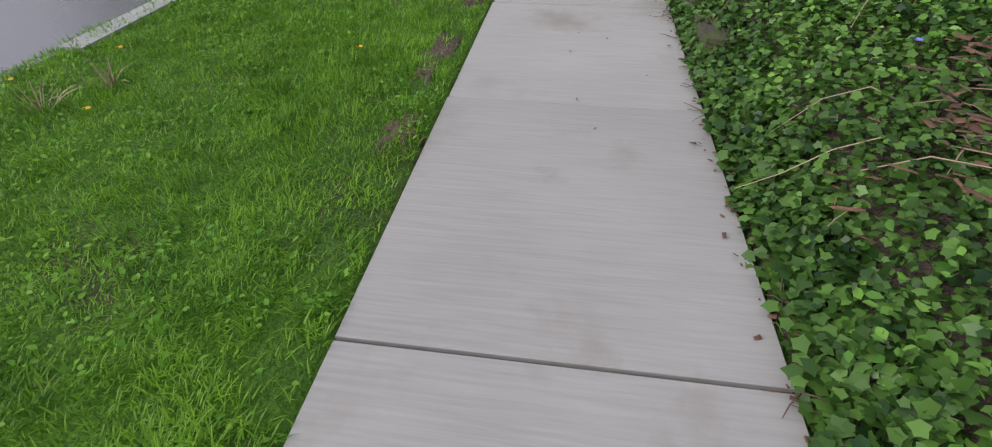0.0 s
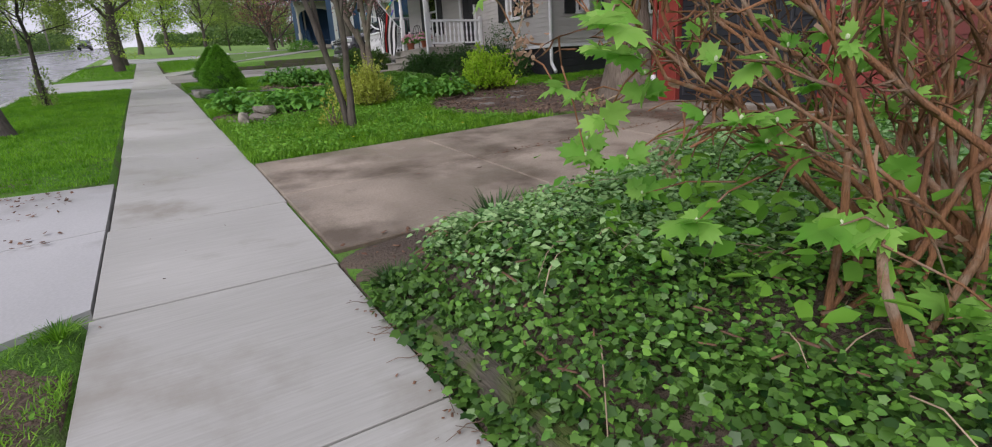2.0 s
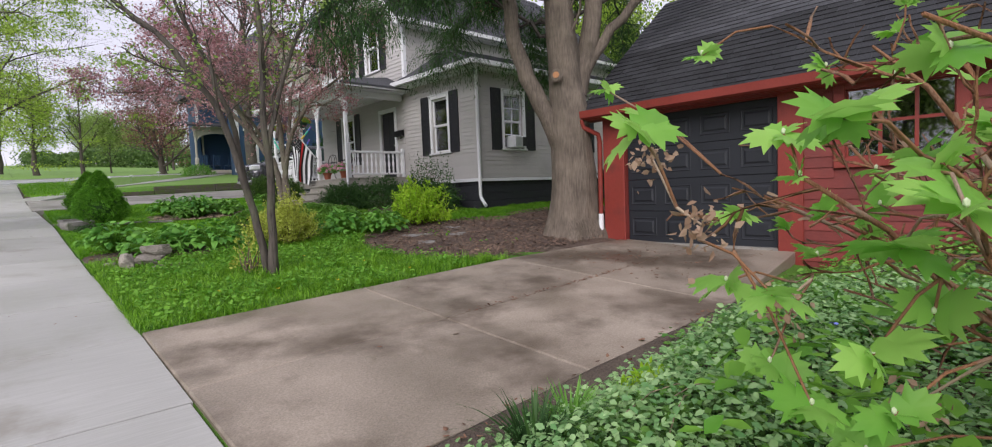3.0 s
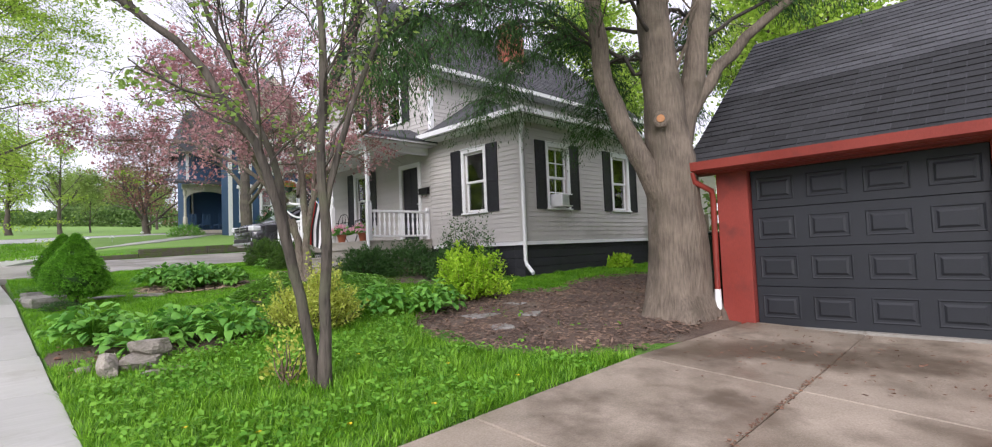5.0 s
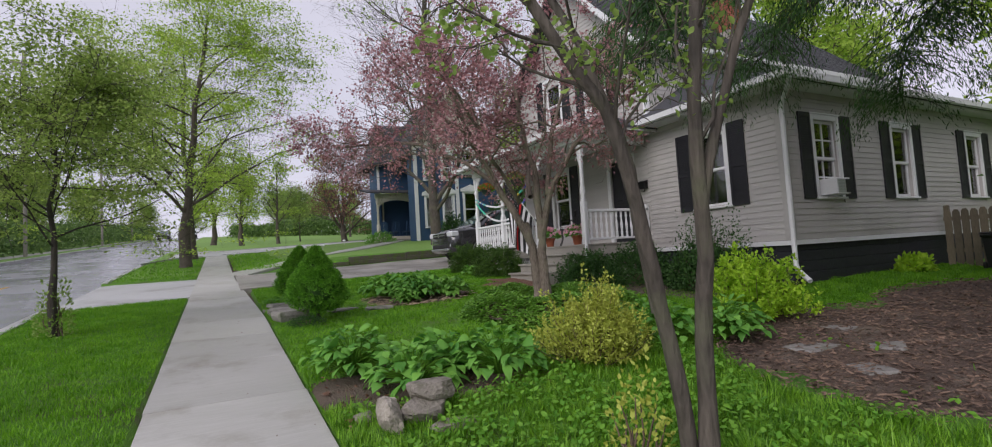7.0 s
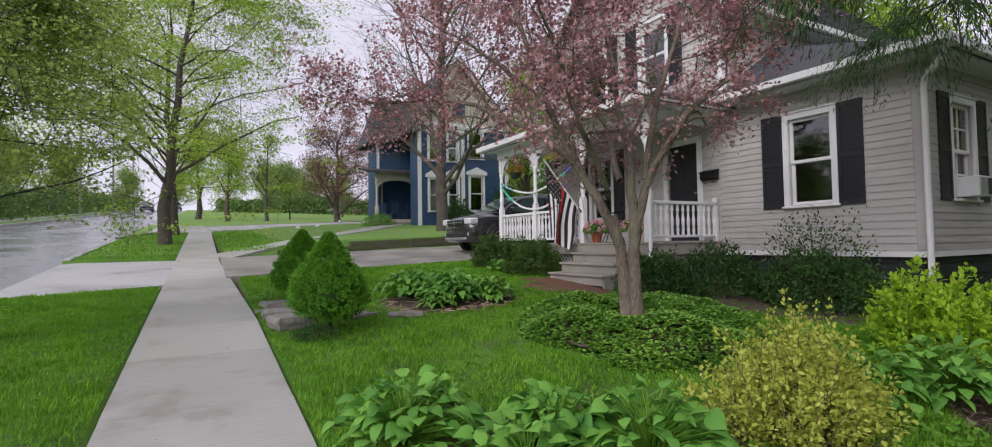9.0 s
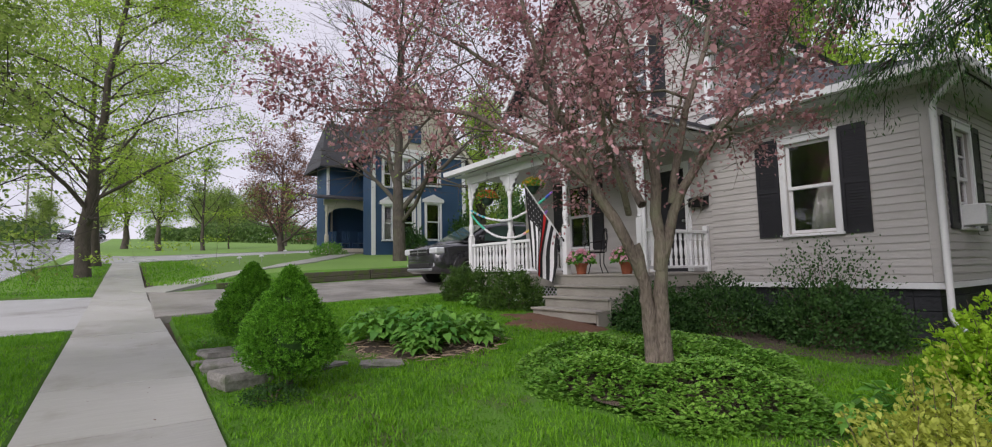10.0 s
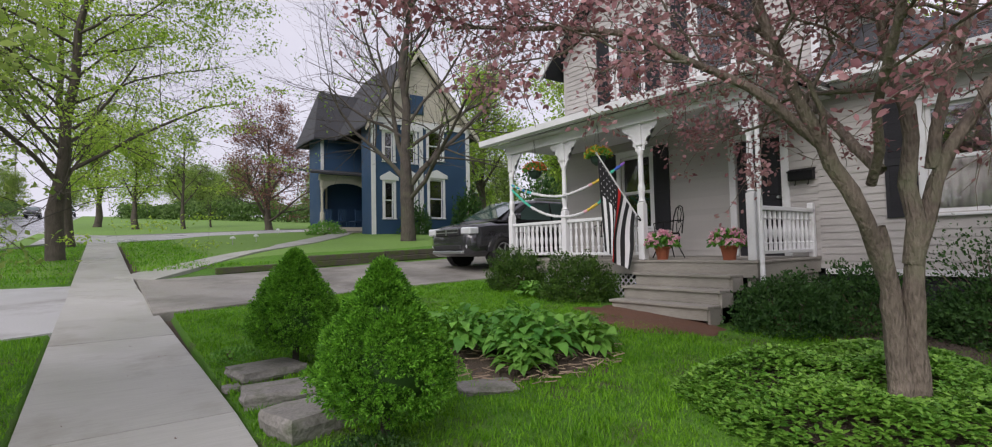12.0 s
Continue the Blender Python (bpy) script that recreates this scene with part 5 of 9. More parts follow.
def make_tree(label, at, height, r, spec, bark_m, leaf_m, n, size, spread, seed, lean=(0, 0), limbs=None, near=False, flat=0.3, hang=0.0, category="tree", group="", name="tree", flare=1.5, sides=8, extra=None, crown_name="crown", crown_from=-9.0, bunch=7, plate=None, rugged=0.0):
    """A tree: trunk and limbs in one mesh, the crown of leaves in another. limbs: the main stems as (points, first radius, last radius), relative to the foot."""
    rs = np.random.default_rng(seed)
    t = thing(name, label, category, group, at)
    out, tips, cuts = [], [], [0]
    if limbs is None:
        k = 9
        pts = [np.array([lean[0] * (i / (k - 1)) ** 1.2 + (0.03 * height * rs.normal() * 0.3 if i else 0), lean[1] * (i / (k - 1)) ** 1.2 + (0.03 * height * rs.normal() * 0.3 if i else 0), height * 0.8 * i / (k - 1) - (0.15 if i == 0 else 0)]) for i in range(k)]
        rad = [r * (flare if i == 0 else 1.12 if i == 1 else 1 - 0.8 * i / (k - 1)) for i in range(k)]
        pts.insert(1, pts[0] * 0.6 + pts[1] * 0.4)
        rad.insert(1, r * (1 + (flare - 1) * 0.35))
        out.append((pts, rad))
        branch_out(rs, pts, rad, height * 0.62, 0, spec, out, tips)
    else:
        for pts, r0, r1, kids in limbs:
            pts = [np.array(p, float) for p in pts]
            fine = [pts[0]]
            for a, b in zip(pts, pts[1:]):
                fine += [a + (b - a) * f + rs.normal(size=3) * 0.02 * np.linalg.norm(b - a) for f in (0.33, 0.66)] + [b]
            rad = list(np.linspace(r0, r1, len(fine)))
            if r0 == max(q[1] for q in limbs) and fine[0][2] < 0.3:
                rad[0] *= flare
                rad[1] *= 1 + (flare - 1) * 0.4
            out.append((fine, rad))
            sp = dict(spec, kids=[kids, *spec["kids"][1:]])
            L = sum(np.linalg.norm(b - a) for a, b in zip(fine, fine[1:]))
            branch_out(rs, fine, rad, min(L, spec.get("reach", 3.0)), 0, sp, out, tips)
            cuts.append(len(out))
    for k, (c0, c1) in enumerate(zip(cuts, cuts[1:]) if limbs else [(0, len(out))]):
        big = [o for o in out[c0:c1] if o[1][0] > 0.03]
        small = [o for o in out[c0:c1] if o[1][0] <= 0.03]
        V, F = tubes(big, sides) if big else (np.zeros((0, 3)), np.zeros((0, 4), int))
        if small:
            V2, F2 = tubes(small, 4)
            V, F = np.concatenate([V, V2]), np.concatenate([F, F2 + len(V)])
        if rugged:
            V = V + np.array([noise.noise_vector(Vector(p) * 9.0) for p in V.tolist()]) * rugged + np.array([noise.noise_vector(Vector(p) * 3.0) for p in V.tolist()]) * rugged
        part("trunk" if k == 0 else "limb", mesh_of("trunk", V, F, bark_m, smooth=True), None, t)
    tips = [q for q in tips if q[0][2] > crown_from]
    if n:
        pos, fwd, up, s = leaves_at(rs, tips, n, spread, size, flat, hang, bunch=bunch, plate=plate)
        tv, tf = (OVAL_V, OVAL_F) if near else (DIAMOND_V, DIAMOND_F)
        part(crown_name, scatter("crown", tv, tf, pos, fwd, up, s, leaf_m), None, t)
    if extra:
        m2, n2, s2 = extra
        pos, fwd, up, s = leaves_at(rs, tips, n2, spread, s2, flat, hang, bunch=bunch, plate=plate)
        part("blossoms", scatter("blossoms", OVAL_V, OVAL_F, pos, fwd, up, s, m2), None, t)
    return t


BROAD = dict(levels=3, kids=[13, 6, 5], ratio=0.5, angle=(0.5, 1.1), up=(0.1, 0.08, 0.03), wob=0.13, start=0.28, leafy_levels=1)
AIRY = dict(levels=3, kids=[12, 5, 4], ratio=0.5, angle=(0.5, 1.0), up=(0.12, 0.1, 0.05), wob=0.12, start=0.22, leafy_levels=1)
SPREAD = dict(levels=2, kids=[5, 5, 4], ratio=0.5, angle=(0.4, 1.0), up=(0.05, 0.03, 0.0), wob=0.16, start=0.3, leafy_levels=1, reach=2.2)


# ---- grass ----
def n2(x, y, s=1.0, o=0.0):
    return np.array([noise.noise(Vector((a * s + o, b * s, o))) for a, b in zip(x.tolist(), y.tolist())])


def blades(name, label, n, pick, hmin, hmax, w, mat, lean=0.5, drop=0.0):
    """Grass as one object of many blades."""
    x, y = pick(n)
    n = len(x)
    z = Hv(x, y) - 0.008 + drop
    patch = np.array([noise.noise(Vector((a * 1.1, b * 1.1, 0.3))) for a, b in zip(x[::1].tolist(), y.tolist())])
    tuft = n2(x, y, 6.0, 1.7)
    hgt = (hmin + (hmax - hmin) * rng.random(n)) * np.clip(1 + 0.5 * patch + 0.8 * tuft, 0.3, 2.0)
    a = 7.0 * n2(x, y, 3.1, 4.1) + rng.uniform(-2.4, 2.4, n)
    l = rng.uniform(0.05, lean, n)
    fwd = np.stack([np.cos(a) * l, np.sin(a) * l, np.ones(n)], 1)
    up = np.stack([np.cos(a), np.sin(a), 0.05 * np.ones(n)], 1)
    me = scatter(name, BLADE_V, BLADE_F, np.stack([x, y, z], 1), fwd, up, hgt, mat, width=w * rng.uniform(0.7, 1.3, n))
    return tagged(new(name, me), label, "grass", kind="stuff")


def area(x0, x1, y0, y1, *avoid, keep=None):
    def pick(n):
        x, y = rng.uniform(x0, x1, n), rng.uniform(y0, y1, n)
        ok = np.ones(n, bool)
        for cx, cy, rx, ry in avoid:
            ok &= ((x - cx) / rx) ** 2 + ((y - cy) / ry) ** 2 > 1
        if keep is not None:
            ok &= keep(x, y)
        return x[ok], y[ok]
    return pick


def apron_side(x, y):
    t = np.clip((-0.645 - x) / 2.5, 0, 1)
    ok = (y < 5.75 - 1.35 * t) | ((y > 9.05 + 0.5 * t) & (y < 22.2 - 0.8 * t)) | (y > 27.2 + t)
    bare = ((x > -0.85) & (n2(x, y, 3.0, 9.0) > 0.1)) | ((y > 4.9) & (y < 5.9) & (n2(x, y, 2.5, 2.0) > -0.3))
    return ok & ~((y < 6) & bare & (rng.random(len(x)) > 0.25))


BEDS = ((3.4, 18.3, 1.1, 0.85), (1.7, 13.2, 1.05, 0.75), (4.6, 15.2, 1.3, 1.3))
lawn_keep = lambda x, y: (y > 8.98) & ~((((x - 6.5) / 2.5) ** 2 + ((y - 10.75) / 2.15) ** 2 < 1) & (y < 12.9)) & (y < 23.2) & ~((x > 6.2) & (y > 17)) & ~((x > 5.6) & (y > 17.4) & (y < 19.6))
blades("grass_blades", "lush uneven green grass on the verge", 135000, area(-3.2, -0.64, -1.2, 6.0, keep=apron_side), 0.018, 0.062, 0.005, M["grass"], 1.9)
blades("grass_blades", "mown green grass on the verge", 80000, area(-3.05, -0.66, 9.0, 22.0, keep=apron_side), 0.03, 0.055, 0.008, M["lawn_grass"], 0.7)
blades("grass_blades", "mown green grass on the verge", 9000, area(-3.05, -0.66, 27.5, 42.6, keep=lambda x, y: apron_side(x, y) & (y < street_near(x) - 0.2)), 0.03, 0.06, 0.02, M["lawn_grass"], 0.7)
blades("grass_blades", "mown green front lawn", 190000, area(0.7, 8.9, 12.6, 23.2, *BEDS, keep=lawn_keep), 0.03, 0.06, 0.009, M["lawn_grass"], 0.9)
blades("grass_blades", "long bright grass and weeds by the drive", 85000, area(0.7, 6.5, 8.97, 12.8, *BEDS, keep=lawn_keep), 0.04, 0.13, 0.008, M["grass"], 0.9)
blades("grass_blades", "grass along the house", 42000, area(5.6, 15.0, 11.6, 14.1, (6.6, 10.8, 2.6, 2.2), (9.7, 11.2, 2.5, 1.7)), 0.03, 0.075, 0.01, M["lawn_grass"], 0.8)
blades("grass_blades", "green lawn before the blue house", 34000, area(0.45, 12.0, 28.3, 44.0, keep=lambda x, y: (y < street_near(x) - 1.9) & ~((x > 8.4) & (y > 38.9))), 0.04, 0.08, 0.022, M["lawn_grass"], 0.7, drop=0.12)


def weed_leaves(label, n, pick, size, mat, lift=0.05):
    x, y = pick(n)
    k = len(x)
    pos = np.stack([x, y, Hv(x, y) + rng.uniform(0, lift, k)], 1)
    fwd = unit(k, 0.6)
    fwd[:, 2] += 0.3
    return tagged(new("weeds", scatter("weeds", OVAL_V, OVAL_F, pos, fwd, rng.normal(size=(k, 3)) * 0.4 + [0, 0, 1], size * rng.uniform(0.6, 1.3, k), mat)), label, "weeds", kind="stuff")


weed_leaves("bright green clover and weed leaves in long grass", 9000, area(0.8, 4.4, 9.0, 12.6, (1.7, 13.2, 1.05, 0.75), keep=lambda x, y: lawn_keep(x, y) & (n2(x, y, 1.2, 6.0) > -0.15)), 0.05, M["clover"], 0.12)
weed_leaves("dark green weed leaves in verge grass", 15000, area(-3.1, -0.66, -1.0, 5.6, keep=lambda x, y: apron_side(x, y) & (n2(x, y, 1.4, 8.0) > -0.2 + 0.5 * rng.random(len(x)))), 0.026, M["clover"], 0.05)
weed_leaves("small seedlings on the mulch", 260, area(4.2, 6.0, 9.3, 12.6, keep=lambda x, y: n2(x, y, 1.3, 3.0) > 0.1), 0.06, M["clover"], 0.06)


def flower_head(name, label, cat, x, y, z, r, mat, group, stem=True):
    f = thing(name, label, cat, group, (x, y, z))
    h = rng.uniform(0.05, 0.11)
    k = 14
    a = np.linspace(0, 2 * np.pi, k, endpoint=False)
    V, F = [(0, 0, h + r * 0.35)], []
    for i in range(k):
        V += [(r * math.cos(a[i] - 0.18), r * math.sin(a[i] - 0.18), h), (r * math.cos(a[i] + 0.18), r * math.sin(a[i] + 0.18), h + 0.3 * r)]
        F.append((0, 1 + 2 * i, 2 + 2 * i))
    part("head", mesh_of("head", V, F, mat), None, f)
    if stem:
        sv, sf = tubes([([(0, 0, -0.03), (0.004, 0, h * 0.5), (0, 0, h)], [0.003, 0.0025, 0.002])], 4)
        part("stem", mesh_of("stem", sv, sf, M["grass"]), None, f)
    return f


for x, y in ((-2.3, 2.1), (-2.75, 1.6), (-2.6, 2.75), (-1.2, 2.9), (-2.5, 1.1), (-2.9, 2.3), (-0.95, 4.9), (-1.05, 4.5), (-2.1, 3.9), (-1.7, 0.9)):
    flower_head("dandelion", "yellow dandelion flower in the verge grass", "flower", x, y, H(x, y), 0.02, M["dandelion"], "dandelions")
for x, y in ((1.5, 9.6), (2.0, 9.35), (3.3, 9.9), (2.9, 10.8), (1.2, 10.1), (3.6, 9.3), (2.6, 9.2)):
    flower_head("dandelion", "yellow dandelion flower in long grass", "flower", x, y, H(x, y), 0.018, M["dandelion"], "dandelions")


def ivy_top(x, y):
    """Top of the raised ivy bed."""
    x, y = np.asarray(x, float), np.asarray(y, float)
    s = np.clip((x - 0.70) / 0.45, 0, 1)
    e = np.clip((5.45 - y) / 0.5, 0, 1)
    s, e = s * s * (3 - 2 * s), e * e * (3 - 2 * e)
    bump = 0.05 * np.sin(2.1 * x + 1.3 * y) + 0.04 * np.sin(3.7 * y - 1.9 * x + 1) + 0.03 * np.sin(6.1 * x + 4.3 * y)
    return Hv(x, y) + 0.04 + (0.26 + bump + 0.05 * np.clip(x - 1, 0, 2)) * s * e


# ---- bare ground, mulch and litter ----
def drape(name, label, cat, cx, cy, rx, ry, mat, lift=0.012, seed=1, wob=0.18, mound=0.0, kind="structure", clip=None):
    """A thin patch with a ragged rim laid over the ground."""
    R, K = 10, 48
    V = [(cx, cy, H(cx, cy) + lift + mound)]
    for i in range(1, R + 1):
        for k in range(K):
            a = 2 * math.pi * k / K
            w = 1 + wob * noise.noise(Vector((math.cos(a) * 2 + seed, math.sin(a) * 2, seed))) * 2
            f = i / R
            x, y = cx + rx * f * w * math.cos(a), cy + ry * f * w * math.sin(a)
            if clip:
                x, y = clip(x, y)
            e = lift * (1 - f ** 6) - 0.04 * f ** 6
            V.append((x, y, H(x, y) + e + mound * (1 - f * f) + 0.008 * noise.noise(Vector((x * 4, y * 4, 1)))))
    F = [(0, 1 + k, 1 + (k + 1) % K) for k in range(K)]
    for i in range(R - 1):
        for k in range(K):
            a, b = 1 + i * K + k, 1 + i * K + (k + 1) % K
            F.append((a, a + K, b + K, b))
    return tagged(new(name, mesh_of(name, V, F, mat, smooth=True)), label, cat, kind=kind)


drape("mulch_bed", "brown wood-chip mulch under the big tree", "mulch", 6.6, 10.8, 2.7, 2.35, M["mulch"], 0.03, 3, clip=lambda x, y: (min(x, 9.5), max(y, 8.8 if x > 5.2 else 8.97)))
drape("mulch_bed", "brown mulch and bare earth towards the fence", "mulch", 9.7, 11.2, 2.6, 1.75, M["mulch"], 0.022, 4, clip=lambda x, y: (min(x, 13.0), max(y, 9.1)))
drape("soil_bed", "bare red-brown soil before the porch steps", "soil", 5.9, 18.5, 0.8, 1.2, M["red_mulch"], 0.03, 5)
drape("soil_bed", "bare soil under hostas", "soil", 1.65, 13.05, 1.2, 0.9, M["soil"], 0.02, 7, clip=lambda x, y: (max(x, 0.72), y))
drape("soil_bed", "bare soil under hostas", "soil", 3.45, 18.25, 1.15, 0.95, M["soil"], 0.02, 8)
drape("soil_bed", "bare soil beside the driveway", "soil", 4.0, 5.55, 3.5, 0.6, M["soil"], 0.03, 9, clip=lambda x, y: (min(max(x, 0.7), 7.3), min(y, 5.87)))
drape("soil_bed", "dark soil under yew shrubs", "soil", 7.9, 15.6, 1.6, 1.9, M["soil"], 0.02, 11, clip=lambda x, y: (min(x, 9.08), y))
for x, y, ry, k in ((-0.8, 3.15, 0.5, 13), (-0.78, 4.25, 0.4, 14), (-0.76, 2.2, 0.3, 15)):
    drape("soil_bed", "bare earth along the pavement edge", "soil", x, y, 0.11, ry * 0.8, M["mulch"], 0.004, k, wob=0.45, clip=lambda x, y: (min(x, -0.64), y))
drape("soil_bed", "bare trodden earth at the verge corner", "soil", -1.3, 5.05, 0.75, 0.5, M["mulch"], 0.008, 12, clip=lambda x, y: (min(x, -0.64), min(y, 5.86 - 1.5 * max(0.0, (-0.645 - x) / 2.5))))


def litter(name, label, cat, n, pick, size, mat, lift=0.012, thin=0.35, z=None):
    """Chips, dead leaves or twigs lying about, one object."""
    x, y = pick(n)
    k = len(x)
    zz = Hv(x, y) if z is None else z(x, y)
    pos = np.stack([x, y, zz + lift * rng.uniform(0.3, 1.3, k)], 1)
    fwd = unit(k, 0.85)
    up = rng.normal(size=(k, 3)) * 0.35 + [0, 0, 1]
    V = [(-0.5, 0, 0), (0.5, 0, 0), (0.3, 1, 0.0), (-0.35, 0.9, 0.0), (-0.4, 0.05, 0.07), (0.4, 0.1, 0.05), (0.2, 0.9, 0.08), (-0.3, 0.85, 0.06)]
    Fq = [(0, 1, 5, 4), (1, 2, 6, 5), (2, 3, 7, 6), (3, 0, 4, 7), (4, 5, 6, 7)]
    s = size * rng.uniform(0.5, 1.5, k)
    return tagged(new(name, scatter(name, V, Fq, pos, fwd, up, s, mat, width=s * thin)), label, cat, kind="stuff")


litter("wood_chips", "loose brown wood chips on mulch", "wood chips", 9000, area(4.0, 8.9, 9.0, 12.9, keep=lambda x, y: ((x - 6.5) / 2.5) ** 2 + ((y - 10.75) / 2.1) ** 2 < 1.05), 0.05, M["chip"], 0.045)
litter("wood_chips", "loose brown wood chips towards the fence", "wood chips", 4500, area(8.6, 12.2, 9.3, 12.9, keep=lambda x, y: ((x - 9.7) / 2.5) ** 2 + ((y - 11.2) / 1.65) ** 2 < 1.05), 0.05, M["chip"], 0.04)
litter("leaf_litter", "dark dead leaf bits on concrete apron", "leaf litter", 420, area(-2.9, -0.9, 7.2, 9.0, keep=lambda x, y: n2(x, y, 1.5, 1.0) > -0.05), 0.03, M["dead_leaf"], 0.012, 0.7, z=lambda x, y: Hv(x, y) - 0.085 * (np.maximum(0, -x - 0.645) / 2.5) ** 1.6)
litter("leaf_litter", "dark dead leaf bits along pavement edge", "leaf litter", 160, area(0.58, 0.74, -0.5, 5.3), 0.018, M["dead_leaf"], 0.012, 0.6)
litter("leaf_litter", "twigs and leaf bits before the garage door", "leaf litter", 260, area(5.2, 7.3, 6.2, 8.8), 0.03, M["dead_leaf"], 0.035, 0.4, z=lambda x, y: np.maximum(Hv(x, y) + 0.0, (Hv(x, y)) * (1 - np.clip((x - 5.2) / 2.1, 0, 1)) + (GARAGE_Z - 0.015) * np.clip((x - 5.2) / 2.1, 0, 1)))
litter("leaf_litter", "few dark bits lying on pavement", "leaf litter", 60, area(-0.6, 0.64, 2.0, 22.0), 0.016, M["dead_leaf"], 0.008, 0.4)
litter("leaf_litter", "dead leaves along the driveway edge", "leaf litter", 500, area(0.8, 6.8, 5.2, 5.95), 0.035, M["dead_leaf"], 0.03, 0.6)
litter("leaf_litter", "few dead leaves on the brown driveway", "leaf litter", 70, area(0.8, 7.2, 6.0, 8.9, keep=lambda x, y: (x > 4.5) | (rng.random(len(x)) > 0.75)), 0.035, M["dead_leaf"], 0.03, 0.6)
litter("leaf_litter", "brown dead leaves and stems in ivy", "leaf litter", 1400, area(0.9, 4.0, -1.5, 5.0, keep=lambda x, y: n2(x, y, 1.0, 5.5) > 0.22), 0.07, M["dead_leaf"], 0.05, 0.12, z=lambda x, y: ivy_top(x, y) + 0.03)
litter("joint_dirt", "dark dirt and leaf bits packed in the driveway joint", "dirt", 260, area(2.8, 6.6, 7.425, 7.475, keep=lambda x, y: n2(x, y * 0, 1.3, 4.0) > -0.25), 0.022, M["dead_leaf"], 0.03, 0.6)
litter("straw", "dry straw and leaf stems round hostas", "straw", 500, area(2.4, 4.5, 17.3, 19.2, keep=lambda x, y: ((x - 3.4) / 1.1) ** 2 + ((y - 18.2) / 0.95) ** 2 < 1.1), 0.12, M["pale_twig"], 0.03, 0.03)
litter("leaf_litter", "dead leaves on soil under hostas", "leaf litter", 300, area(0.8, 2.8, 12.2, 13.9), 0.05, M["dead_leaf"], 0.03, 0.5)
litter("dead_stems", "tangle of brown dead stems on the ivy", "stems", 340, area(1.15, 2.1, 1.3, 2.5, keep=lambda x, y: ((x - 1.6) / 0.42) ** 2 + ((y - 1.9) / 0.5) ** 2 < 0.6 + 0.6 * n2(x, y, 3.0, 2.0)), 0.1, M["twig"], 0.05, 0.012, z=lambda x, y: ivy_top(x, y) + 0.045)
litter("leaf_litter", "curled brown dead leaves among ivy", "leaf litter", 260, area(1.1, 2.2, 1.2, 2.6, keep=lambda x, y: ((x - 1.6) / 0.45) ** 2 + ((y - 1.9) / 0.55) ** 2 < 0.7 + 0.6 * n2(x, y, 3.0, 2.0)), 0.05, M["dead_leaf"], 0.05, 0.5, z=lambda x, y: ivy_top(x, y) + 0.04)


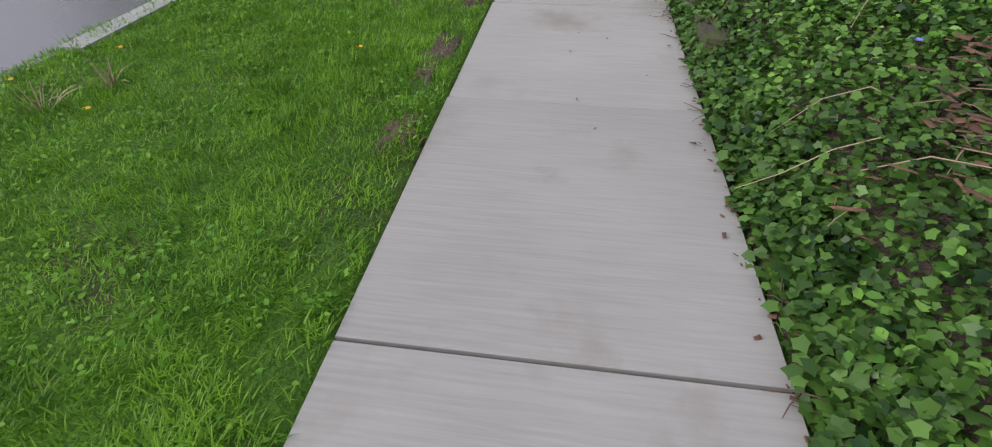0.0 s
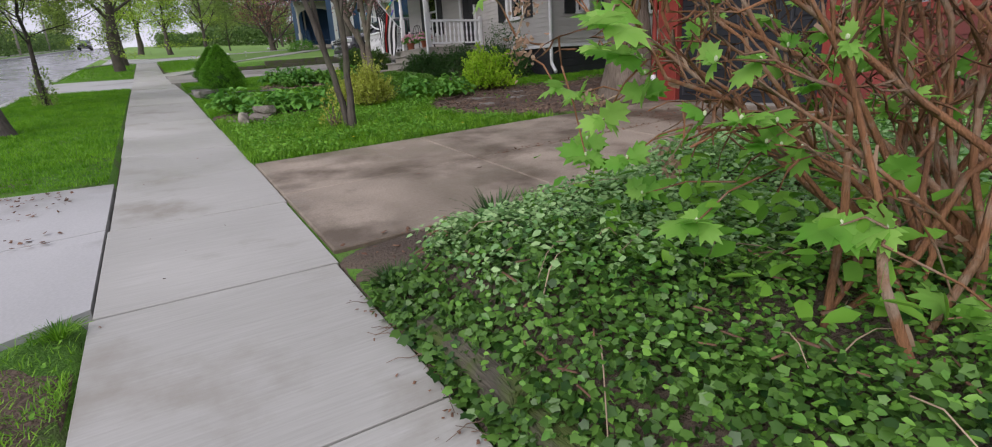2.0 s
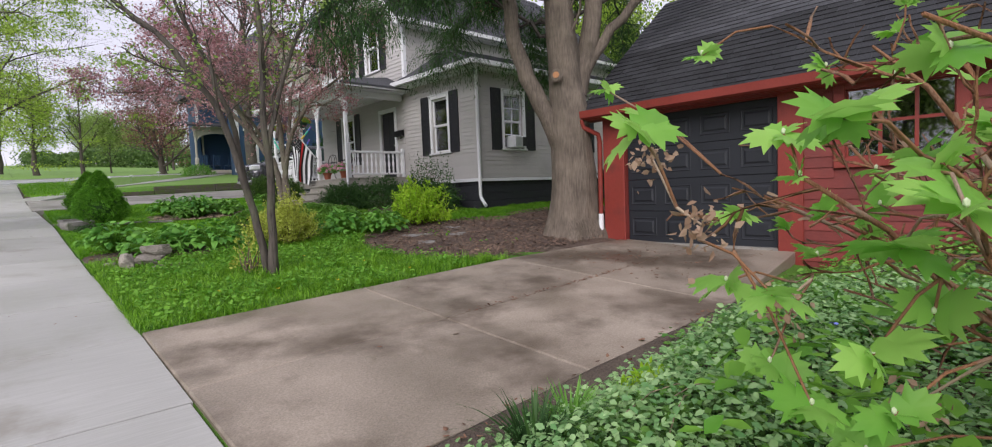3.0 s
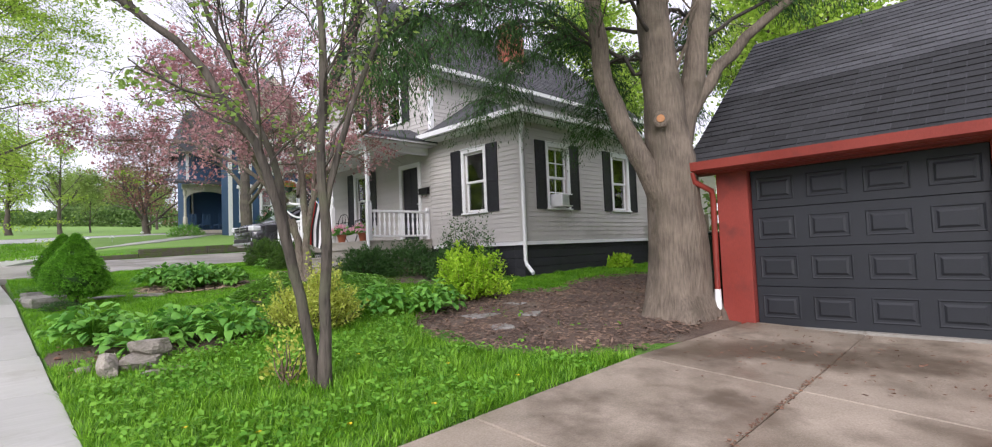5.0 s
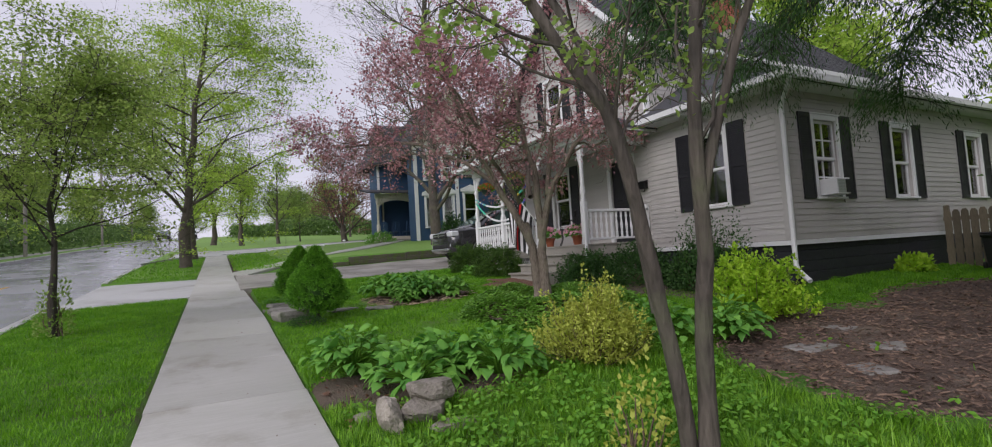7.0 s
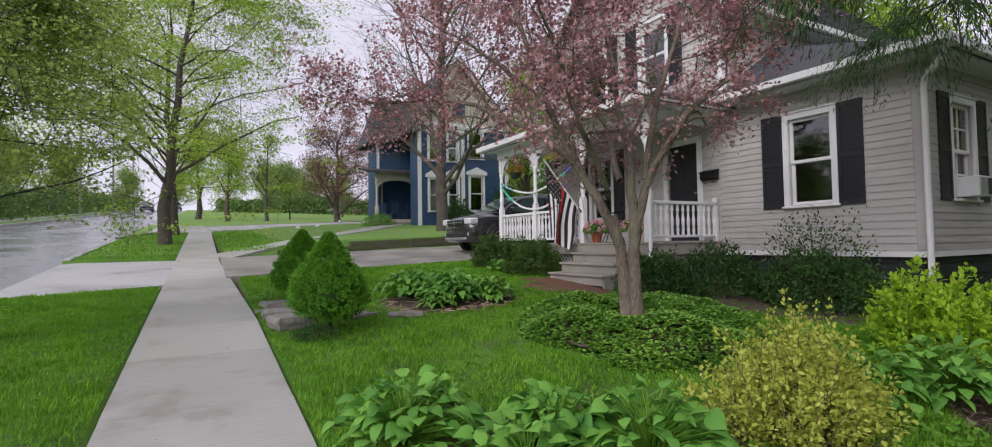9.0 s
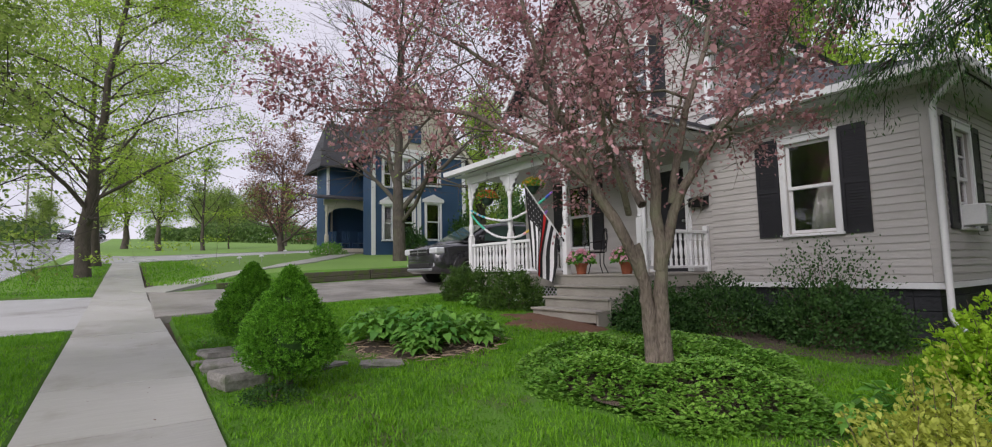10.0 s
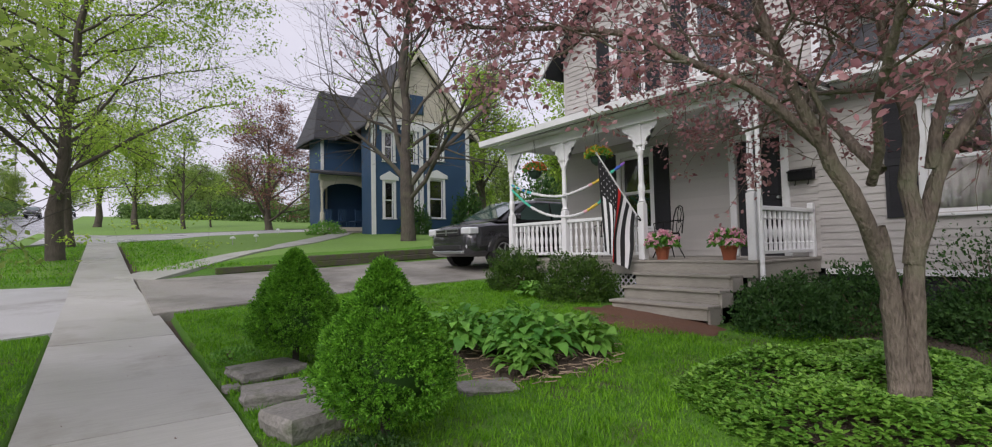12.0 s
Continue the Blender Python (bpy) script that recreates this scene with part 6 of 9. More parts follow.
# ---- the ivy bed beside the pavement ----
def build_ivy():
    xs, ys = np.linspace(0.70, 7.3, 60), np.linspace(-4.0, 5.6, 80)
    X, Y = np.meshgrid(xs, ys, indexing="ij")
    Z = ivy_top(X, Y) - 0.07
    V = np.stack([X, Y, Z], -1).reshape(-1, 3)
    i, j = np.meshgrid(np.arange(59), np.arange(79), indexing="ij")
    a = i * 80 + j
    structure(new("soil_bed", mesh_of("soil_bed", V, np.stack([a, a + 80, a + 81, a + 1], -1).reshape(-1, 4), M["soil"], smooth=True)), "raised soil bed under ivy", "soil")

    def cover(name, label, n, x0, x1, y0, y1, size, mat, tv, tf, pick=None, lift=0.05, tilt=0.75):
        x, y = rng.uniform(x0, x1, n), rng.uniform(y0, y1, n)
        if pick is not None:
            ok = pick(x, y)
            x, y = x[ok], y[ok]
        clear = ~((x < 1.25) & (y > 5.0 + 0.2 * (x - 0.7) + 0.25 * n2(x, y, 4.0, 3.3)))
        x, y = x[clear], y[clear]
        k = len(x)
        z = ivy_top(x, y)
        gx = (ivy_top(x + 0.03, y) - z) / 0.03
        gy = (ivy_top(x, y + 0.03) - z) / 0.03
        nrm = np.stack([-gx, -gy, np.ones(k)], 1)
        nrm /= np.linalg.norm(nrm, axis=1, keepdims=True)
        pos = np.stack([x, y, z], 1) + nrm * rng.uniform(-0.09, lift, k)[:, None]
        a = rng.uniform(0, 2 * np.pi, k)
        fwd = np.stack([np.cos(a), np.sin(a), rng.uniform(-0.5, 0.35, k)], 1)
        return tagged(new(name, scatter(name, tv, tf, pos, fwd, nrm + rng.normal(size=(k, 3)) * tilt * 0.5, size * rng.uniform(0.55, 1.25, k), mat)), label, "ground cover", kind="stuff")

    wild = lambda x, y: n2(x, y, 0.9, 2.0) + 0.4 * (x - 1.65)
    cover("ivy", "glossy dark green lobed ivy leaves", 84000, 0.72, 3.6, -2.0, 5.5, 0.035, M["ivy"], IVY_V, IVY_F, lambda x, y: (wild(x, y) < 0.25 + 0.3 * rng.random(len(x))), 0.08, 1.3)
    cover("periwinkle_plants", "bright green oval periwinkle leaves", 56000, 0.8, 5.2, -2.0, 5.5, 0.038, M["vinca"], OVAL_V, OVAL_F, lambda x, y: (wild(x, y) > -0.35 + 0.5 * rng.random(len(x))), 0.10, 1.2)
    cover("ground_cover", "green leafy ground cover before the garage", 20000, 3.4, 7.35, -1.0, 5.75, 0.065, M["vinca"], OVAL_V, OVAL_F, None, 0.12, 0.9)
    cover("ivy", "green ivy over the bed's edge", 5200, 0.66, 0.95, -2.0, 5.2, 0.05, M["ivy"], IVY_V, IVY_F, None, 0.05, 0.9)
    cover("ground_cover", "pale green variegated leaves by the driveway", 46000, 1.0, 5.4, 2.9, 5.6, 0.042, M["variegated"], OVAL_V, OVAL_F, lambda x, y: (y - 3.3) * 0.55 + 0.25 * (x - 1.4) + n2(x, y, 1.3, 7.0) > 0.9 * rng.random(len(x)) + 1.6 * np.clip((x - 4.0) / 1.3, 0, 1) + 1.2 * np.clip((3.9 - y) / 0.9, 0, 1), 0.14, 0.9)
    # stems and dead twigs on the pavement's edge
    lines = []
    for _ in range(70):
        y = rng.uniform(-0.5, 5.2)
        p = np.array([0.74, y, H(0.7, y) + 0.03])
        d = np.array([-rng.uniform(0.3, 1), rng.uniform(-0.7, 0.9), 0.0])
        L = rng.uniform(0.05, 0.26)
        pts = [p]
        for k in range(4):
            d = d + rng.normal(size=3) * [0.35, 0.35, 0.05]
            q = pts[-1] + d / np.linalg.norm(d) * L / 4
            q[2] = H(q[0], q[1]) + rng.uniform(0.005, 0.03)
            pts.append(q)
        lines.append((pts, np.linspace(0.0035, 0.0015, 5)))
    V, F = tubes(lines, 4)
    tagged(new("dead_twigs", mesh_of("dead_twigs", V, F, M["twig"])), "thin dead ivy stems lying on pavement", "twigs", kind="stuff")
    lines = []
    for _ in range(70):
        x, y = rng.uniform(0.9, 3.6), rng.uniform(-1.5, 5.0)
        a, L = rng.uniform(0, 6.28), rng.uniform(0.15, 0.5)
        pts = [np.array([x + math.cos(a) * L * f, y + math.sin(a) * L * f, float(ivy_top(x + math.cos(a) * L * f, y + math.sin(a) * L * f)) + 0.05 + 0.05 * math.sin(3.1 * f)]) for f in (0, 0.33, 0.66, 1)]
        lines.append((pts, [0.003, 0.003, 0.0025, 0.0015]))
    V, F = tubes(lines, 4)
    tagged(new("ivy_stems", mesh_of("ivy_stems", V, F, M["pale_twig"])), "thin dry runners over the ivy", "stems", kind="stuff")


build_ivy()
for x, y in ((1.35, 2.35), (1.75, 2.6), (1.9, 2.35), (1.5, 1.75), (2.2, 3.3), (1.3, 1.5), (1.65, 4.6), (2.4, 4.5), (2.9, 4.0), (2.0, 1.9), (3.3, 4.6), (3.1, 3.2)):
    flower_head("periwinkle_flower", "small violet-blue periwinkle flower among leaves", "flower", x, y, float(ivy_top(x, y)) + 0.02, 0.022, M["periwinkle"], "periwinkle flowers")


def rock(name, label, at, sx, sy, sz, rz=0.0, seed=0, mat=None, flat=False, category="stone", group=""):
    """A weathered stone: a cube, rounded, knocked about."""
    bm = bmesh.new()
    bmesh.ops.create_cube(bm, size=1.0)
    bmesh.ops.subdivide_edges(bm, edges=bm.edges[:], cuts=4, use_grid_fill=True)
    for v in bm.verts:
        c = v.co * 2
        r = c.normalized() * 1.15
        q = c.lerp(r, 0.22 if flat else 0.35) * 0.5
        w = noise.noise(Vector((q.x * 2.2 + seed * 7.1, q.y * 2.2, q.z * 2.2 + seed))) * (0.1 if flat else 0.17) + 0.03 * noise.noise(q * 7 + Vector((seed, 0, 0)))
        q = q * (1 + w)
        if not flat:
            for f in range(5):
                ax = Vector((math.sin(seed * 3.7 + f * 2.4), math.cos(seed * 1.9 + f * 1.7), math.sin(seed + f * 5.1) * 0.8)).normalized()
                over = q.dot(ax) - 0.42
                if over > 0:
                    q = q - ax * over * 0.85
        v.co = (q.x * sx, q.y * sy, (q.z + 0.4) * sz)
    ob = part(name, bm, mat or M["stone"], None, "", smooth=False)
    ob.matrix_basis = pose(*at, 0, 0, rz)
    return tagged(ob, label, category, group)


def build_edging():
    for k, (y, L, h) in enumerate(((4.2, 0.8, 0.2), (3.45, 0.75, 0.2))):
        rock("edging_stone", "long mossy stone block edging the ivy bed", (0.82, y, H(0.8, y) - 0.04), 0.16, L, h, rz=rng.uniform(-3, 3), seed=k + 3, mat=M["timber"], category="stone", group="edging stones", flat=True)


build_edging()


def strap_clump(label, x, y, n, L, mat, z=None, width=0.016, name="grass_clump", category="grass"):
    z = H(x, y) if z is None else z
    a = rng.uniform(0, 2 * np.pi, n)
    lines_v, lines_f = [], []
    for k in range(n):
        l, o = L * rng.uniform(0.6, 1.1), rng.uniform(0.25, 1.1)
        d = np.array([math.cos(a[k]), math.sin(a[k]), 0])
        s = np.array([-d[1], d[0], 0]) * width * rng.uniform(0.7, 1.2)
        base = len(lines_v)
        p0 = np.array([0, 0, 0]) + d * rng.uniform(0, 0.06)
        for i in range(5):
            f = i / 4
            p = p0 + d * l * o * f + np.array([0, 0, l * (f - 0.55 * o * f * f)])
            w = s * (1 - f ** 2)
            lines_v += [p - w, p + w + [0, 0, 0.002]]
        lines_f += [(base + 2 * i, base + 2 * i + 1, base + 2 * i + 3, base + 2 * i + 2) for i in range(4)]
    ob = new(name, mesh_of(name, lines_v, lines_f, mat))
    ob.location = (x, y, z)
    return tagged(ob, label, category)


strap_clump("dark green strap-leaved clump at the bed corner", 1.72, 5.42, 130, 0.36, M["yew"], z=H(1.7, 5.4) + 0.05, width=0.009, name="strap_plant", category="plant")
strap_clump("grey-green strap-leaved clump by the driveway", 2.02, 5.45, 90, 0.3, M["hosta_pale"], z=H(2.0, 5.4) + 0.05, width=0.008, name="strap_plant", category="plant")
strap_clump("dark fine grass tuft beside the pavement", 0.84, 5.12, 420, 0.2, M["yew"], width=0.0035)
for x, y in ((-2.62, 2.15), (-2.8, 1.85), (-2.45, 2.45)):
    strap_clump("dry pale grass stalks on the verge", x, y, 26, 0.2, M["pale_twig"], width=0.0025)
strap_clump("low green grass tuft at the pavement edge", -0.72, 5.6, 160, 0.1, M["grass"], width=0.0035)


# ---- the oak-leaved shrub with peeling canes ----
OAK_V = [(0, 0.38, 0.03), (0, 0, 0), (-0.22, 0.06, -0.02), (-0.40, 0.28, -0.07), (-0.26, 0.34, 0.0), (-0.50, 0.62, -0.09), (-0.26, 0.60, 0.0), (-0.24, 0.86, -0.05), (-0.10, 0.80, 0.0), (0, 1.05, -0.12), (0.10, 0.80, 0.0), (0.24, 0.86, -0.05), (0.26, 0.60, 0.0), (0.50, 0.62, -0.09), (0.26, 0.34, 0.0), (0.40, 0.28, -0.07), (0.22, 0.06, -0.02)]
OAK_F = [(0, i, i + 1) for i in range(1, 16)] + [(0, 16, 1)]


def build_oak_shrub():
    rs = np.random.default_rng(21)
    base = np.array([2.35, 3.15, 0.0])
    base[2] = float(ivy_top(base[0], base[1])) - 0.12
    sh = thing("shrub", "leggy shrub of peeling cinnamon canes with young lobed leaves", "shrub", at=tuple(base))
    canes, tips = [], []
    spec = dict(levels=2, kids=[6, 3], ratio=0.34, angle=(0.5, 1.1), up=(0.04, 0.03, 0.02), wob=0.2, start=0.4, leafy_levels=1)
    aims = [(-0.9, 0.95, 1.25), (-0.95, 0.7, 1.2), (-0.9, 0.8, 0.95), (-0.55, 1.1, 1.0), (-0.5, 1.1, 1.35), (-0.3, 0.9, 1.7), (0.1, 0.6, 1.85), (0.5, 0.7, 1.7), (0.9, 0.4, 1.5), (0.4, -0.3, 1.8), (-0.35, 0.2, 1.7), (-0.75, 0.3, 1.35), (0.9, 1.0, 1.3), (0.2, 1.3, 1.5), (1.2, -0.2, 1.4), (-0.2, -0.6, 1.5), (0.6, -0.9, 1.4), (-0.5, 0.6, 1.6), (0.0, 0.2, 2.0), (1.3, 0.7, 1.1), (-0.85, 1.15, 1.45), (0.3, 0.3, 1.7), (0.75, 0.1, 1.9), (-0.1, 1.5, 1.2)]
    for k, aim in enumerate(aims + aims[4:20]):
        o = rs.normal(size=3) * [0.22, 0.22, 0]
        aim = np.array(aim) * (rs.uniform(0.9, 1.05) if k < 24 else rs.uniform(0.55, 0.95)) + (rs.normal(size=3) * [0.2, 0.2, 0.1] if k >= 24 else 0)
        pts, n = [], 7
        for i in range(n):
            f = i / (n - 1)
            p = o * (1 - 0.4 * f) + aim * np.array([f ** 1.35, f ** 1.35, f ** 0.9]) + rs.normal(size=3) * 0.035 * (0 < i)
            pts.append(p)
        rad = list(np.linspace(rs.uniform(0.0105, 0.018), 0.005, n))
        canes.append((pts, rad))
        branch_out(rs, pts, rad, float(np.linalg.norm(aim)), 0, spec, canes, tips)
        tips.append((pts[-1], vn(pts[-1] - pts[-2])))
    groups, cur = [], None
    for c in canes:
        if len(c[0]) == 7:
            cur = [c]
            groups.append(cur)
        else:
            cur.append(c)
    for g in groups:
        V, F = tubes(g, 6)
        V += 0.002 * rs.normal(size=V.shape)
        part("cane", mesh_of("cane", V, F, M["cane"]), None, sh)
    # strips of shed bark
    k = 240
    src = [canes[i] for i in range(len(canes)) if len(canes[i][0]) == 7]
    P, D = [], []
    for _ in range(k):
        pts, rad = src[rs.integers(len(src))]
        i = rs.integers(len(pts) - 1)
        P.append(pts[i] + (pts[i + 1] - pts[i]) * rs.random() + rs.normal(size=3) * 0.012)
        D.append(vn(pts[i + 1] - pts[i]) * rs.choice([-1, 1]) + rs.normal(size=3) * 0.3)
    part("peeling_bark", scatter("peeling_bark", [(-0.5, 0, 0), (0.5, 0, 0), (-0.5, 0.5, 0.14), (0.5, 0.5, 0.14), (-0.3, 1, 0.02), (0.3, 1, 0.02)], [(0, 1, 3, 2), (2, 3, 5, 4)], P, D, rs.normal(size=(k, 3)), rs.uniform(0.03, 0.1, k), M["dried"], width=rs.uniform(0.008, 0.018, k)), None, sh, "pale curls of shed bark")["kind"] = "stuff"
    # leaves in whorls at twig ends, only where clear of the camera's path
    ends = [(np.array(pts[-1]), vn(np.array(pts[-1]) - np.array(pts[-2]))) for pts, rad in canes]
    camera_clear = 0.75 - base[0]
    far = [e for e in ends if e[0][0] > camera_clear]
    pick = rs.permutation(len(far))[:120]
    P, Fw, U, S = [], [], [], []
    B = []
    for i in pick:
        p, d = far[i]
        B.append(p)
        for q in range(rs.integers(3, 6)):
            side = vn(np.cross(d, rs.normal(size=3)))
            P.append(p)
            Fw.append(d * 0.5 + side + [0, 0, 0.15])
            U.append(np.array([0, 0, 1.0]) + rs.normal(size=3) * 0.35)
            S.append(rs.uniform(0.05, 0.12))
    # these whorls are placed along sight lines to fit the camera's view
    for (x, y, z), s in (((1.16, 4.47, 1.86), 0.19), ((1.25, 3.85, 1.66), 0.2), ((1.46, 3.62, 0.97), 0.18), ((1.6, 3.21, 1.02), 0.2), ((1.75, 2.75, 0.75), 0.18), ((1.95, 3.0, 0.72), 0.17), ((1.35, 3.4, 1.35), 0.14), ((1.3, 4.2, 1.45), 0.13), ((1.5, 4.0, 1.15), 0.13), ((1.2, 3.45, 1.72), 0.13), ((1.55, 4.3, 1.2), 0.14), ((1.7, 4.1, 0.95), 0.15), ((0.96, 3.97, 1.82), 0.16), ((1.44, 3.98, 1.56), 0.16), ((1.68, 4.48, 1.4), 0.17), ((1.58, 4.27, 1.85), 0.14), ((1.54, 3.91, 2.0), 0.16), ((1.81, 4.51, 1.61), 0.13), ((1.39, 4.02, 1.32), 0.16), ((1.41, 4.15, 1.16), 0.15), ((1.52, 3.93, 1.4), 0.17), ((1.72, 4.57, 2.15), 0.12), ((1.7, 4.95, 2.1), 0.11), ((1.9, 4.9, 2.0), 0.11), ((1.75, 4.0, 1.77), 0.14)):
        p = np.array([x, y, z]) - base
        j = int(np.argmin([np.linalg.norm(p - e[0]) for e in ends]))
        canes_extra = ([ends[j][0], (ends[j][0] + p) / 2 + [0, 0, 0.03], p], [0.005, 0.004, 0.0035])
        V, F = tubes([canes_extra], 5)
        part("twig", mesh_of("twig", V, F, M["cane"]), None, sh)
        B.append(p)
        for q in range(5):
            a = 2 * math.pi * q / 5 + rs.uniform(-0.3, 0.3)
            P.append(p)
            Fw.append([math.cos(a), math.sin(a), rs.uniform(-0.55, 0.6)])
            U.append([-0.45 + rs.normal() * 0.5, -0.35 + rs.normal() * 0.5, 0.8])
            S.append(s * rs.uniform(0.5, 0.95))
    part("leaves", scatter("leaves", OAK_V, OAK_F, P, Fw, np.array(U), S, M["bigleaf"]), None, sh, "young bright green lobed leaves")
    bm = bmesh.new()
    for p in B:
        bmesh.ops.create_icosphere(bm, subdivisions=1, radius=0.0065, matrix=Matrix.Translation(p + np.array([0, 0, 0.01])) @ Matrix.Diagonal((1, 1, 1.6, 1)))
    part("buds", bm, M["bud"], sh, "pale leaf buds")["kind"] = "stuff"
    # last year's dried flower heads
    for x, y, z in ((1.25, 4.35, 1.62), (1.45, 4.6, 1.8), (1.6, 4.3, 1.35), (1.75, 4.0, 1.1)):
        p = np.array([x, y, z]) - base
        k = 60
        part("dried_head", scatter("dried_head", OVAL_V, OVAL_F, p + rs.normal(size=(k, 3)) * 0.035, unit(k), rs.normal(size=(k, 3)), rs.uniform(0.015, 0.035, k), M["dried"]), None, sh, "papery tan dried flower head")["kind"] = "stuff"
        j = int(np.argmin([np.linalg.norm(p - e[0]) for e in ends]))
        V, F = tubes([([ends[j][0], (ends[j][0] + p) / 2, p], [0.005, 0.004, 0.003])], 5)
        part("twig", mesh_of("twig", V, F, M["pale_twig"]), None, sh)
    # leafy undergrowth at the foot
    k = 420
    pos = np.stack([rs.uniform(-0.9, 0.9, k), rs.uniform(-0.5, 1.6, k), rs.uniform(0.12, 0.5, k) ** 1.0], 1)
    part("low_leaves", scatter("low_leaves", OVAL_V, OVAL_F, pos, unit(k, 0.6), rs.normal(size=(k, 3)) * 0.4 + [0, 0, 1], rs.uniform(0.07, 0.13, k), M["clover"]), None, sh)


build_oak_shrub()


# ---- garden plants ----
def hosta(label, x, y, r, h, n, seed, mat, group="hostas", leaf=0.135):
    """A clump of broad ribbed leaves arching from the crown."""
    rs = np.random.default_rng(seed)
    t = thing("hosta", label, "plant", group, (x, y, H(x, y) + 0.01))
    V, F, stems = [], [], []
    n = int(n * 3.6)
    for k in range(n):
        a, q = rs.uniform(0, 2 * np.pi), math.sqrt((k + 0.5) / n)
        L = leaf * rs.uniform(0.7, 1.25)
        out = np.array([math.cos(a), math.sin(a), 0])
        s = np.array([-out[1], out[0], 0])
        p0 = out * r * q * 0.84 + np.array([0, 0, h * (1.0 - 0.6 * q * q) * rs.uniform(0.55, 1.12)])
        stems.append(([out * 0.05 * q, out * r * q * 0.4 + [0, 0, p0[2] * 0.7], p0], [0.006, 0.005, 0.004]))
        slope = 0.75 - 0.75 * q + rs.uniform(-0.4, 0.35)
        bend = rs.uniform(0.25, 0.6)
        out = vn(out + rs.normal(size=3) * [0.45, 0.45, 0])
        s = np.array([-out[1], out[0], rs.normal() * 0.35])
        W = L * rs.uniform(0.26, 0.36)
        base = len(V)
        for i in range(6):
            f = i / 5
            p = p0 + out * L * f * (0.95 - 0.15 * f) + np.array([0, 0, L * (slope * f - bend * f * f)])
            w = W * ((0.35, 0.92, 1.0, 0.82, 0.42, 0.02)[i])
            cup = 0.3 * w
            for g in (-1, -0.5, 0, 0.5, 1):
                V.append(p + s * w * g + np.array([0, 0, cup * abs(g) + 0.006 * math.cos(g * 9)]))
        for i in range(5):
            for g in range(4):
                b = base + i * 5 + g
                F.append((b, b + 1, b + 6, b + 5))
    part("leaves", mesh_of("leaves", V, F, mat, smooth=True), None, t)
    sv, sf = tubes(stems, 4)
    part("stalk_tuft", mesh_of("stalk_tuft", sv, sf, M["clover"]), None, t)["kind"] = "stuff"
    return t


for k, (x, y, r, h, n) in enumerate(((1.15, 13.75, 0.55, 0.42, 58), (1.55, 12.95, 0.48, 0.36, 46), (1.95, 13.25, 0.42, 0.38, 38), (2.35, 12.85, 0.5, 0.42, 52))):
    hosta("dark green broad-leaved hosta clump by the stones", x, y, r, h, n, 30 + k, M["hosta"], "hostas by the stones")
for k, (x, y, r, h, n) in enumerate(((4.45, 12.75, 0.5, 0.4, 44), (5.1, 12.45, 0.5, 0.42, 44), (4.75, 13.3, 0.4, 0.36, 30))):
    hosta("dark green hosta clump beside the mulch", x, y, r, h, n, 40 + k, M["hosta"], "hostas beside the mulch")
for k, (x, y, r, h, n, m) in enumerate(((2.95, 18.75, 0.58, 0.46, 60, "hosta"), (3.35, 18.0, 0.55, 0.48, 66, "hosta"), (3.05, 17.75, 0.3, 0.3, 22, "hosta_pale"), (4.0, 17.9, 0.4, 0.36, 46, "hosta_pale"), (3.65, 18.5, 0.45, 0.42, 40, "hosta"))):
    hosta("lush green hosta clump on the front lawn", x, y, r, h, n, 50 + k, M[m], "hostas on the front lawn", 0.14)
for k, (x, y) in enumerate(((5.9, 21.0),)):
    hosta("small pale green hosta under the boxwood", x, y, 0.25, 0.22, 22, 60 + k, M["hosta_pale"], leaf=0.14)


def bush(label, x, y, rx, ry, h, n, size, mat, seed, shape="dome", name="shrub", stems=14, near=True, z=None, group="", loose=0.0, clump=0):
    """A shrub: stems from the foot, leaves thick near its surface, with tufts and gaps."""
    rs = np.random.default_rng(seed)
    z = H(x, y) if z is None else z
    t = thing(name, label, "shrub", group, (x, y, z))
    u = unit(n)
    u[:, 2] = np.abs(u[:, 2]) if shape == "dome" else u[:, 2]
    tuft = np.array([noise.noise(Vector((a * 3.1 + seed, b * 3.1, c * 3.1))) for a, b, c in u.tolist()])
    fine = np.array([noise.noise(Vector((a * 8.0 + seed, b * 8.0, c * 8.0))) for a, b, c in u.tolist()])
    rr = (1 + 0.42 * tuft + 0.24 * fine) * (1 - np.abs(rs.normal(size=n)) * 0.16) + loose * np.clip(np.abs(rs.normal(size=n)) - 0.9, 0, 1.2)
    pos = u * rr[:, None] * [rx, ry, h if shape == "dome" else h / 2]
    if shape != "dome":
        pos[:, 2] += h / 2
    fwd = u * 0.8 + rs.normal(size=(n, 3)) * 0.6
    fwd[:, 2] += 0.3
    tv, tf = (OVAL_V, OVAL_F) if near else (DIAMOND_V, DIAMOND_F)
    part("leaves", scatter("leaves", tv, tf, pos, fwd, u + rs.normal(size=(n, 3)) * 0.7, size * rs.uniform(0.55, 1.25, n), mat), None, t)
    lines = []
    for k in range(stems):
        d = unit(1)[0]
        d[2] = abs(d[2]) * (1.2 if shape == "dome" else 0.6) + 0.3
        e = vn(d) * [rx, ry, h] * rs.uniform(0.7, 0.98)
        lines.append(([np.array([0, 0, -0.05]) + rs.normal(size=3) * [0.05, 0.05, 0], e * 0.5 + rs.normal(size=3) * 0.03, e], [0.012, 0.008, 0.003]))
    sv, sf = tubes(lines, 5)
    part("stem_tuft", mesh_of("stem_tuft", sv, sf, M["twig"]), None, t)["kind"] = "stuff"
    return t


